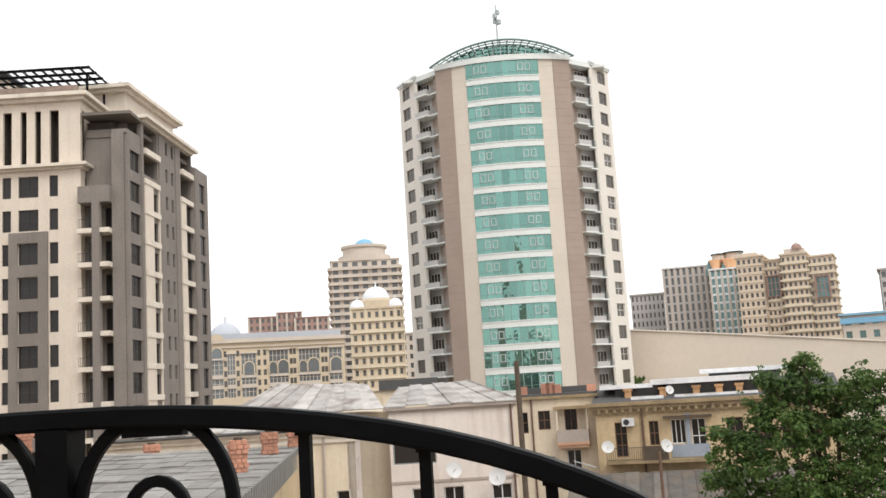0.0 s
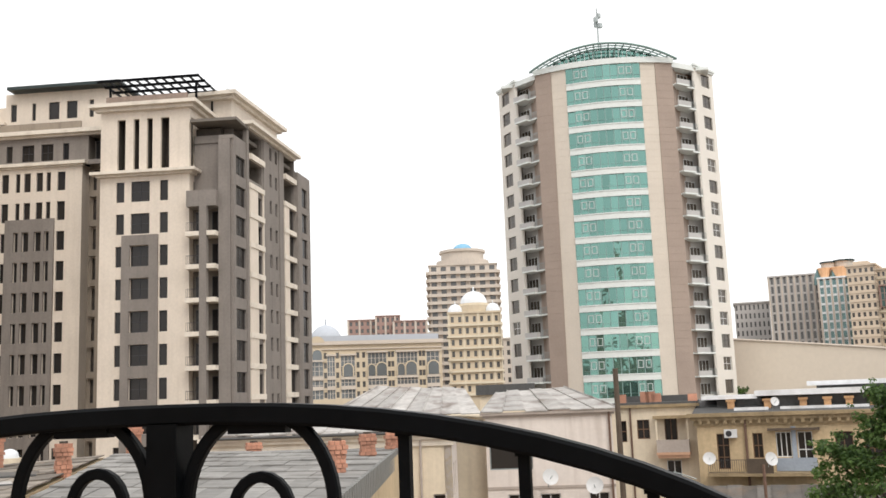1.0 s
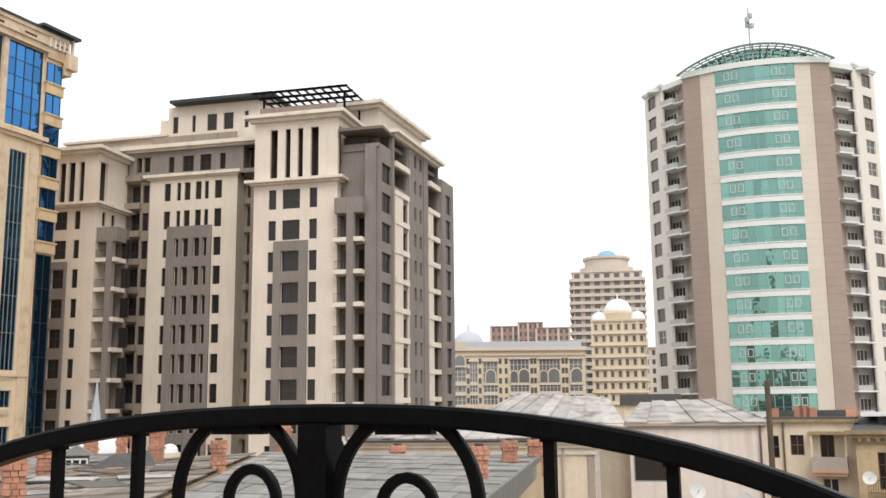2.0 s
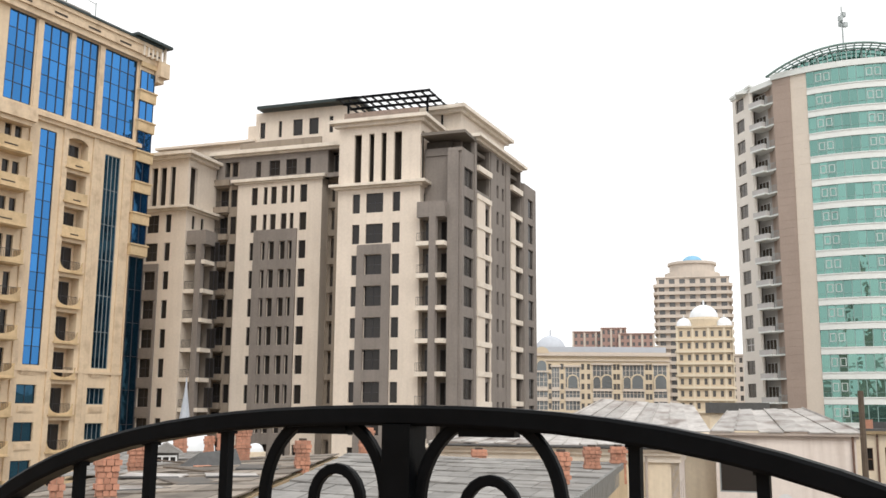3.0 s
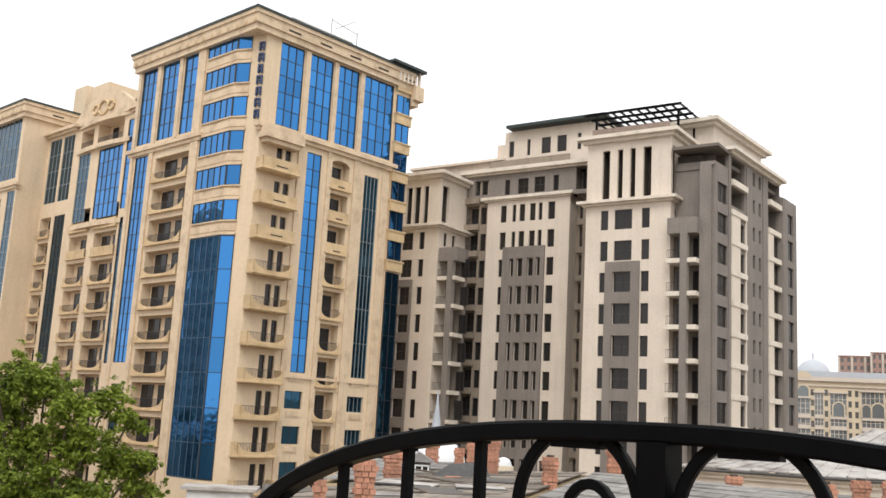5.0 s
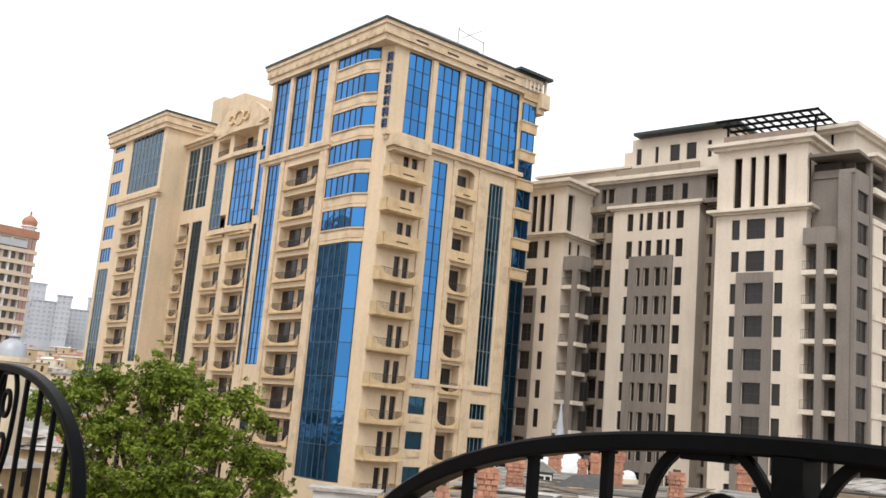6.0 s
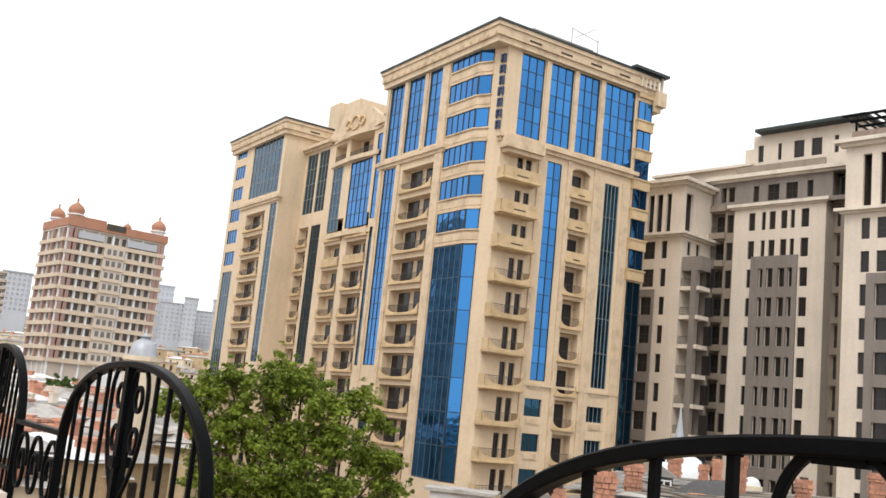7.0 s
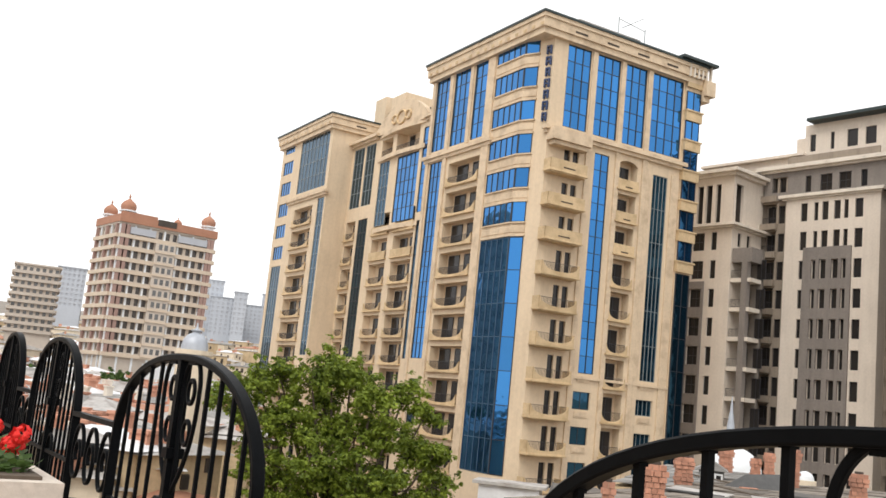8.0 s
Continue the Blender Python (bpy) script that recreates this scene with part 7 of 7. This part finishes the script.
part("casing", Shape().box(-0.42, 0.42, -0.05, 0.3, 0, 0.55).mesh("casing", DISH_WHITE), ac)
part("fan_grille", Shape().lathe([(0.2, 0), (0.2, 0.03), (0.05, 0.04)], sides=16).mesh("fan_grille", FRAME_DARK), ac, pose(-0.12, -0.05, 0.28, 90))


# ---- trees ----
def leaf_mat(name, dark, light):
    m = bpy.data.materials.new(name)
    m.use_nodes = True
    nt = m.node_tree
    b = nt.nodes["Principled BSDF"]
    geo = nt.nodes.new("ShaderNodeNewGeometry")
    nz = nt.nodes.new("ShaderNodeTexNoise")
    nz.inputs["Scale"].default_value = 0.9
    nt.links.new(geo.outputs["Position"], nz.inputs["Vector"])
    add = nt.nodes.new("ShaderNodeMath")
    add.operation = "MULTIPLY_ADD"
    add.inputs[1].default_value = 0.5
    nt.links.new(geo.outputs["Random Per Island"], add.inputs[0])
    sub = nt.nodes.new("ShaderNodeMath")
    sub.operation = "SUBTRACT"
    sub.inputs[1].default_value = 0.25
    nt.links.new(nz.outputs["Fac"], sub.inputs[0])
    nt.links.new(sub.outputs[0], add.inputs[2])
    mx = nt.nodes.new("ShaderNodeMix")
    mx.data_type = "RGBA"
    mx.inputs[6].default_value, mx.inputs[7].default_value = (*dark, 1), (*light, 1)
    nt.links.new(add.outputs[0], mx.inputs["Factor"])
    nt.links.new(mx.outputs[2], b.inputs["Base Color"])
    b.inputs["Roughness"].default_value = 0.5
    b.inputs["Specular IOR Level"].default_value = 0.35
    tr = nt.nodes.new("ShaderNodeBsdfTranslucent")
    nt.links.new(mx.outputs[2], tr.inputs["Color"])
    mix = nt.nodes.new("ShaderNodeMixShader")
    mix.inputs[0].default_value = 0.4
    nt.links.new(b.outputs[0], mix.inputs[1])
    nt.links.new(tr.outputs[0], mix.inputs[2])
    nt.links.new(mix.outputs[0], nt.nodes["Material Output"].inputs["Surface"])
    return m


BARK = mat("grey_brown_bark", (0.11, 0.085, 0.065), 0.95, var=0.3, scale=3, fine=20, bump=0.03)


def leaf_tuft(s, rnd, c, rc, n, leaf):
    """A tuft of leaves round a twig end: denser and flatter on top, hanging below."""
    for _k in range(n):
        d = Vector((rnd.gauss(0, 1), rnd.gauss(0, 1), rnd.gauss(0, 1))).normalized()
        q = rc * rnd.random() ** 0.5
        p = c + Vector((d.x * q, d.y * q, d.z * q * 0.7))
        ax = (d * 0.8 + Vector((rnd.gauss(0, 0.35), rnd.gauss(0, 0.35), 0.55 + rnd.gauss(0, 0.3)))).normalized()
        sd = ax.cross(Vector((rnd.gauss(0, 1), rnd.gauss(0, 1), rnd.gauss(0, 1)))).normalized()
        fw = ax.cross(sd)
        k = leaf * rnd.uniform(0.65, 1.35)
        i = len(s.v)
        s.v += [tuple(p - fw * k * 0.6), tuple(p + sd * k * 0.42 + ax * 0.02), tuple(p + fw * k * 0.75), tuple(p - sd * k * 0.42 + ax * 0.02)]
        s.f += [(i, i + 1, i + 2, i + 3)]


def tree(x, y, blobs, material, seed, label, leaf=0.17, density=1.0, tuft=0.36):
    """A tree: tapered trunk, limbs to each bough, twigs, and tufts of leaves at their ends. blobs: (dx, dy, z, radius)."""
    rnd = random.Random(seed)
    t = thing("tree", x, y, 0, 0, label, "tree")
    zb = min(b[2] for b in blobs) - 2.5
    part("trunk", Shape().tube([(0, 0, 0), (0.1, 0.05, zb * 0.5), (0.0, 0.1, zb), (0.1, 0.0, zb + 3)], [0.38, 0.3, 0.24, 0.12], 10).mesh("trunk", BARK, True), t)
    twigs = Shape()
    s = Shape()
    for bx, by, bz, r in blobs:
        limb = Shape().tube([(0, 0.1, zb - 0.5 + 0.2 * rnd.random()), (bx * 0.45, by * 0.45, zb + (bz - zb) * 0.5), (bx, by, bz)], [0.16, 0.09, 0.03], 6)
        part("limb", limb.mesh("limb", BARK, True), t)
        o = Vector((bx, by, bz))
        for k in range(int(20 * r * r * density) + 7):
            d = Vector((rnd.gauss(0, 1), rnd.gauss(0, 1), rnd.gauss(0.15, 1))).normalized()
            far = rnd.random()
            q = r * (0.25 + 0.8 * far ** 0.5) * (1.0 + (0.28 if rnd.random() < 0.12 else 0.0))
            c = o + Vector((d.x * q, d.y * q, d.z * q * 0.85))
            rc = tuft * rnd.uniform(0.55, 1.25) * (1.15 - 0.4 * far)
            if k % 3 == 0:
                twigs.tube([tuple(o), tuple(o.lerp(c, 0.55) + Vector((0, 0, 0.05))), tuple(c)], [0.022, 0.014, 0.006], 4)
            leaf_tuft(s, rnd, c, rc, int(46 * (rc / tuft) ** 2) + 12, leaf)
            # a leader or two beyond the tuft
            if rnd.random() < 0.35:
                e = c + d * rc * 1.1 + Vector((0, 0, 0.12))
                leaf_tuft(s, rnd, e, rc * 0.45, 12, leaf * 0.9)
    part("twigs", twigs.mesh("twigs", BARK, True), t, kind="stuff")
    part("crown", s.mesh("crown", material), t, kind="stuff")
    return t


LEAF_YELLOW = leaf_mat("fresh_green_leaves", (0.025, 0.06, 0.010), (0.36, 0.45, 0.055))
LEAF_DARK = leaf_mat("deep_green_leaves", (0.022, 0.055, 0.018), (0.16, 0.26, 0.065))


def place_tree(az, d, rel, material, seed, label, **kw):
    """rel: boughs by bearing, slope and radius, with a shift in depth."""
    x, y = polar(az, d)
    blobs = []
    for a, tn, r, dd in rel:
        bx, by, bz = P3(a, tn, d + dd)
        blobs.append((bx - x, by - y, bz, r))
    return tree(x, y, blobs, material, seed, label, **kw)


rel = [(-56.6, 0.022, 0.85, 0), (-55.4, 0.012, 0.9, 0.5), (-57.6, 0.004, 0.8, -0.4), (-59.4, 0.006, 0.8, 0.2), (-60.8, 0.0, 0.8, 0), (-62.3, -0.02, 0.8, 0.3), (-54.0, -0.008, 0.8, -0.5),
       (-52.2, 0.002, 0.65, 0.2), (-51.0, -0.02, 0.65, 0.1), (-50.1, -0.052, 0.6, -0.2), (-50.2, -0.085, 0.8, 0.2), (-51.5, -0.055, 0.9, 0.4), (-52.9, -0.038, 0.95, -0.4), (-54.8, -0.045, 1.2, 0.3),
       (-56.6, -0.025, 1.1, 0.6), (-58.6, -0.035, 1.0, -0.3), (-60.4, -0.04, 1.0, 0.2), (-57.2, -0.07, 1.3, -0.9), (-59.6, -0.085, 1.2, 0.2), (-54.4, -0.09, 1.5, -0.9), (-52.2, -0.095, 1.1, -0.4), (-56.2, -0.115, 1.8, 0.2), (-53.2, -0.14, 1.7, 0), (-58.6, -0.13, 1.5, 0)]
place_tree(-55.2, 38, rel, LEAF_YELLOW, 3, "broad fresh-green street tree with an uneven crown", density=1.5, leaf=0.125, tuft=0.36)
rel = [(19.7, 0.0, 0.42, 0), (19.4, -0.018, 0.7, 0.2), (18.1, -0.016, 0.55, -0.2), (17.4, -0.042, 0.6, 0.1), (21.2, -0.026, 0.75, 0.3), (23.2, -0.026, 0.8, 0), (25.4, -0.028, 0.95, 0.2), (15.3, -0.064, 0.6, 0.2), (16.4, -0.075, 0.65, -0.2), (18.6, -0.06, 0.8, -0.5),
       (17.4, -0.10, 0.9, -0.5), (20.3, -0.065, 0.9, 0.3), (22.6, -0.065, 1.0, -0.3), (24.8, -0.075, 1.2, 0), (14.95, -0.10, 0.55, 0), (15.6, -0.135, 0.9, 0), (19.6, -0.115, 1.0, -0.7), (22, -0.115, 1.2, -0.2), (18, -0.15, 1.4, 0.2), (21, -0.17, 1.6, 0)]
place_tree(20.4, 30, rel, LEAF_DARK, 5, "dense deep-green tree before old houses", density=1.9, leaf=0.095, tuft=0.30)
for az, d, tn, r, sd in ((10.75, 150, -0.004, 0.7, 11), (-68.5, 120, -0.016, 2.0, 12), (-73.0, 140, -0.02, 2.2, 13)):
    place_tree(az, d, [(az, tn, r, 0), (az + 0.4, tn - 0.01, r * 0.8, 0.5)], LEAF_DARK, sd, "small dark-green tree among roofs", leaf=0.3)


# ---- the terrace and its black iron railing ----
RAIL_D, RAIL_AZ = 0.90, 7.5
RN = (math.sin(radians(RAIL_AZ)), math.cos(radians(RAIL_AZ)))
RU = (RN[1], -RN[0])


def rail_pose(s, dz=0.0):
    return pose(RN[0] * RAIL_D + RU[0] * s, RN[1] * RAIL_D + RU[1] * s, EYE + dz, 0, 0, -RAIL_AZ)


def flat_bar(path, half_w, half_t, closed=False):
    """A flat bar (half_w across the wall plane's normal y, half_t within it) along a path of (x, z)."""
    s = Shape()
    n = len(path)
    for k, (x, z) in enumerate(path):
        a = path[k - 1] if (k or closed) else path[k]
        b = path[(k + 1) % n] if (k < n - 1 or closed) else path[k]
        tx, tz = b[0] - a[0], b[1] - a[1]
        l = math.hypot(tx, tz) or 1
        nx, nz = -tz / l * half_t, tx / l * half_t
        c = 0.3 * half_t
        ring = [(x - nx, -half_w + c, z - nz), (x - nx * 0.7, -half_w, z - nz * 0.7), (x + nx * 0.7, -half_w, z + nz * 0.7), (x + nx, -half_w + c, z + nz),
                (x + nx, half_w - c, z + nz), (x + nx * 0.7, half_w, z + nz * 0.7), (x - nx * 0.7, half_w, z - nz * 0.7), (x - nx, half_w - c, z - nz)]
        s.v += ring
    for k in range(n if closed else n - 1):
        for j in range(8):
            a, b = 8 * k, 8 * ((k + 1) % n)
            s.f.append((a + j, b + j, b + (j + 1) % 8, a + (j + 1) % 8))
    if not closed:
        s.f += [tuple(reversed(range(8))), tuple(range(8 * (n - 1), 8 * n))]
    return s


ARCH_A, ARCH_B, FOOT = 0.695, 0.288, -1.12


def arch_z(x):
    return ARCH_B * (max(0.0, 1 - abs(x / ARCH_A) ** 2.38) ** (1 / 2.38) - 1) - 0.085 * max(0.0, x) ** 2


def rail_panel():
    """One arched panel: flat arch bar, centre post, long loops with small scrolls, and square bars down to the foot rail."""
    t = new("iron_railing")
    tagged(t, "black painted wrought-iron railing panel with an arched top", "railing", "arched railing panels")
    n = 40
    path = [(-ARCH_A, FOOT)] + [(ARCH_A * -math.cos(math.pi * k / n), arch_z(-ARCH_A * math.cos(math.pi * k / n)) - 0.011) for k in range(n + 1)] + [(ARCH_A, FOOT)]
    part("arch_bar", flat_bar(path, 0.016, 0.0105).mesh("arch_bar", BLACK_IRON, True), t)
    part("centre_post", Shape().box(-0.0240, 0.0085, -0.0175, 0.0175, FOOT, -0.02).mesh("centre_post", BLACK_IRON), t)
    for z in (-0.30, -0.62):
        part("post_collar", Shape().box(-0.033, 0.0175, -0.026, 0.026, z, z + 0.03).mesh("post_collar", BLACK_IRON), t)
    part("foot_rail", Shape().box(-ARCH_A, ARCH_A, -0.012, 0.012, FOOT, FOOT + 0.03).mesh("foot_rail", BLACK_IRON), t)
    part("middle_rail", Shape().box(-ARCH_A, ARCH_A, -0.008, 0.008, -0.50, -0.485).mesh("middle_rail", BLACK_IRON), t)
    bar = {}
    for sx in (-1, 1):
        for k in range(5):
            x = 0.236 + 0.1128 * k
            if x > ARCH_A - 0.02:
                continue
            top = arch_z(sx * x) - 0.014
            me = Shape().box(-0.0055, 0.0055, -0.0055, 0.0055, FOOT, top).box(-0.0078, 0.0078, -0.0078, 0.0078, top - 0.010, top).mesh("bar", BLACK_IRON)
            part("bar", me, t, pose(sx * x, 0, 0))
        # long loop beside the post
        # long teardrop beside the post: round above, drawn in towards the post below
        mid = -0.008
        cx, cz, a = mid + sx * 0.0965, -0.100, 0.0765
        loop = []
        for k in range(44):
            c, q = math.cos(2 * math.pi * k / 44), math.sin(2 * math.pi * k / 44)
            pinch = 1.0 if q > 0 else 1 - 0.86 * (-q) ** 3
            x = 0.0965 + a * c
            loop.append((mid + sx * (0.018 + (x - 0.018) * pinch), cz + (0.089 if q > 0 else 0.29) * q))
        part("loop", flat_bar(loop, 0.0055, 0.0062, True).mesh("loop", BLACK_IRON, True), t)
        for cz2, r in ((-0.101 if sx < 0 else -0.107, 0.0295), (-0.221, 0.0295)):
            ring = [(0.0015 + sx * 0.089 + r * math.cos(2 * math.pi * k / 20), cz2 + r * 1.15 * math.sin(2 * math.pi * k / 20)) for k in range(20)]
            part("scroll", flat_bar(ring, 0.005, 0.0055, True).mesh("scroll", BLACK_IRON, True), t)
        low = [(cx + 0.085 * math.cos(math.pi * k / 16), -0.55 + 0.13 * math.sin(math.pi * k / 16)) for k in range(17)]
        low = [(low[0][0], -0.95)] + low + [(low[-1][0], -0.95)]
        part("lower_scroll", flat_bar(low, 0.006, 0.005).mesh("lower_scroll", BLACK_IRON, True), t)
        part("weld_lug", Shape().box(cx - 0.03, cx + 0.03, -0.008, 0.008, arch_z(cx) - 0.03, arch_z(cx) - 0.012).mesh("weld_lug", BLACK_IRON), t)
    return t


def low_link(x0, x1, zt, m):
    """The low stretch between two arches: a handrail and scrolls."""
    t = new("low_iron_railing")
    t.matrix_world = m
    tagged(t, "low black iron railing with scrollwork between arched panels", "railing", "low railing links")
    part("handrail", Shape().box(x0, x1, -0.016, 0.016, zt - 0.018, zt).mesh("handrail", BLACK_IRON), t)
    part("foot_rail", Shape().box(x0, x1, -0.012, 0.012, FOOT, FOOT + 0.03).mesh("foot_rail", BLACK_IRON), t)
    n = max(2, int((x1 - x0) / 0.2))
    for k in range(n):
        cx = x0 + (x1 - x0) * (k + 0.5) / n
        w = (x1 - x0) / n / 2 - 0.012
        for cz, b in ((zt - 0.16, 0.13), (zt - 0.46, 0.15)):
            sp = []
            for q in range(46):
                f = q / 45
                r = 1 - 0.75 * f
                sp.append((cx + w * r * math.cos(2 * math.pi * 1.6 * f), cz + b * r * math.sin(2 * math.pi * 1.6 * f)))
            part("scroll", flat_bar(sp, 0.007, 0.0055).mesh("scroll", BLACK_IRON, True), t)
        part("bar", Shape().box(cx - 0.006, cx + 0.006, -0.006, 0.006, FOOT, zt - 0.6).mesh("bar", BLACK_IRON), t)
    return t


# place along the rail, height and width of each panel
spots = [(-0.495, 0.004, 1.0), (-2.835, 0.047, 0.93), (-4.60, 0.100, 0.70), (-5.83, 0.130, 0.52), (-6.95, 0.150, 0.52), (-8.1, 0.150, 0.52), (1.81, -0.03, 1.0)]
panel = rail_panel()
panel.matrix_world = rail_pose(*spots[0][:2])
for s_, dz, f in spots[1:]:
    copy_thing(panel, rail_pose(s_, dz) @ Matrix.Diagonal((f, 1, 1, 1)))
order = sorted(spots)
for (a, za, fa), (b, zb, fb) in zip(order, order[1:]):
    mid = (a + b) / 2
    low_link(a + ARCH_A * fa - mid, b - ARCH_A * fb - mid, -0.27 if b < -2 else -0.42, rail_pose(mid, (za + zb) / 2))
TERRACE_STONE = mat("terrace_limestone", (0.50, 0.42, 0.34), 0.85, var=0.15, scale=2, fine=14, dirt=(0.2, 0.16, 0.12), dirt_amount=0.4)
TILE = mat("terrace_tile", (0.38, 0.28, 0.22), 0.7, var=0.12, scale=2, fine=14, island=0.12)
m0 = rail_pose(0.0)
kerb = new("terrace_kerb", Shape().box(-10, 4, -0.14, 0.16, FOOT - 0.18, FOOT - 0.01).mesh("terrace_kerb", TERRACE_STONE))
kerb.matrix_world = m0
tagged(kerb, "stone kerb under the terrace railing", "kerb", kind="structure")
floor = new("floor", Shape().box(-10, 4, -6, 0.1, FOOT - 0.45, FOOT - 0.2).mesh("floor", TILE))
floor.matrix_world = m0
tagged(floor, "tiled terrace floor", "floor", kind="structure")
base = new("terrace_house", Shape().box(-10, 4, -6.2, 0.05, -EYE, FOOT - 0.46).mesh("terrace_house", CREAM_WALL))
base.matrix_world = m0
tagged(base, "plastered wall of the house under the terrace", "wall", kind="structure")
back = new("wall_back", Shape().box(-10, 4, -6.3, -6.0, FOOT - 0.2, 2.2).mesh("wall_back", CREAM_WALL))
back.matrix_world = m0
tagged(back, "plastered wall behind the terrace", "wall", kind="structure")

# potted geraniums on a stone ledge by the railing
PETAL = mat("red_petals", (0.75, 0.02, 0.015), 0.6, var=0.2, scale=30, fine=80)
POT = mat("stone_planter", (0.62, 0.55, 0.48), 0.9, var=0.2, scale=5, fine=30)
led = thing("stone_planter", 0, 0, 0, 0, "pale stone planter box on the terrace", "planter")
led.matrix_world = rail_pose(-3.99, -0.415)
bx = Shape().box(-0.42, 0.42, -0.42, -0.16, -0.62, -0.06).box(-0.45, 0.45, -0.45, -0.13, -0.06, 0.0)
part("box", bx.mesh("box", POT), led)
part("soil", Shape().box(-0.38, 0.38, -0.39, -0.19, -0.01, 0.012).mesh("soil", BARK), led)
ger = thing("geranium", 0, 0, 0, 0, "red flowering geranium in a stone planter", "flower")
ger.matrix_world = rail_pose(-3.99, -0.405)
rnd = random.Random(4)
lv, st = Shape(), Shape()
heads = [(0.20, -0.25, 0.125), (0.11, -0.25, 0.075), (0.15, -0.27, 0.085), (-0.1, -0.3, 0.13)]
for hx, hy, hz in heads:
    st.tube([(hx * 0.6, hy, 0), (hx, hy, hz)], 0.004, 5)
    fl_ = Shape()
    for k in range(26):
        d = Vector((rnd.gauss(0, 1), rnd.gauss(0, 1), rnd.gauss(0, 1))).normalized()
        p = Vector((0, 0, 0)) + d * 0.028
        sd = d.cross(Vector((0.3, 0.5, 0.8))).normalized()
        fw = d.cross(sd)
        i = len(fl_.v)
        fl_.v += [tuple(p + sd * 0.014 * math.cos(w) + fw * 0.014 * math.sin(w) + d * 0.006 * (w % 2)) for w in (0, 1.26, 2.5, 3.77, 5.03)]
        fl_.f.append(tuple(range(i, i + 5)))
    part("bloom", fl_.mesh("bloom", PETAL), ger, pose(hx, hy, hz))
for k in range(300):
    p = Vector((rnd.uniform(-0.36, 0.30), -0.29 + rnd.gauss(0, 0.05), abs(rnd.gauss(0.02, 0.03))))
    n_ = Vector((rnd.gauss(0, 0.5), rnd.gauss(0, 0.5) - 0.3, 1)).normalized()
    sd = n_.cross(Vector((rnd.gauss(0, 1), rnd.gauss(0, 1), 0.2))).normalized()
    fw = n_.cross(sd)
    i = len(lv.v)
    lv.v += [tuple(p + rnd.uniform(0.014, 0.02) * (sd * math.cos(w) + fw * math.sin(w))) for w in [2 * math.pi * q / 7 for q in range(7)]]
    lv.f.append(tuple(range(i, i + 7)))
part("stems", st.mesh("stems", LEAF_DARK), ger)
part("leaves", lv.mesh("leaves", LEAF_DARK), ger, kind="stuff")
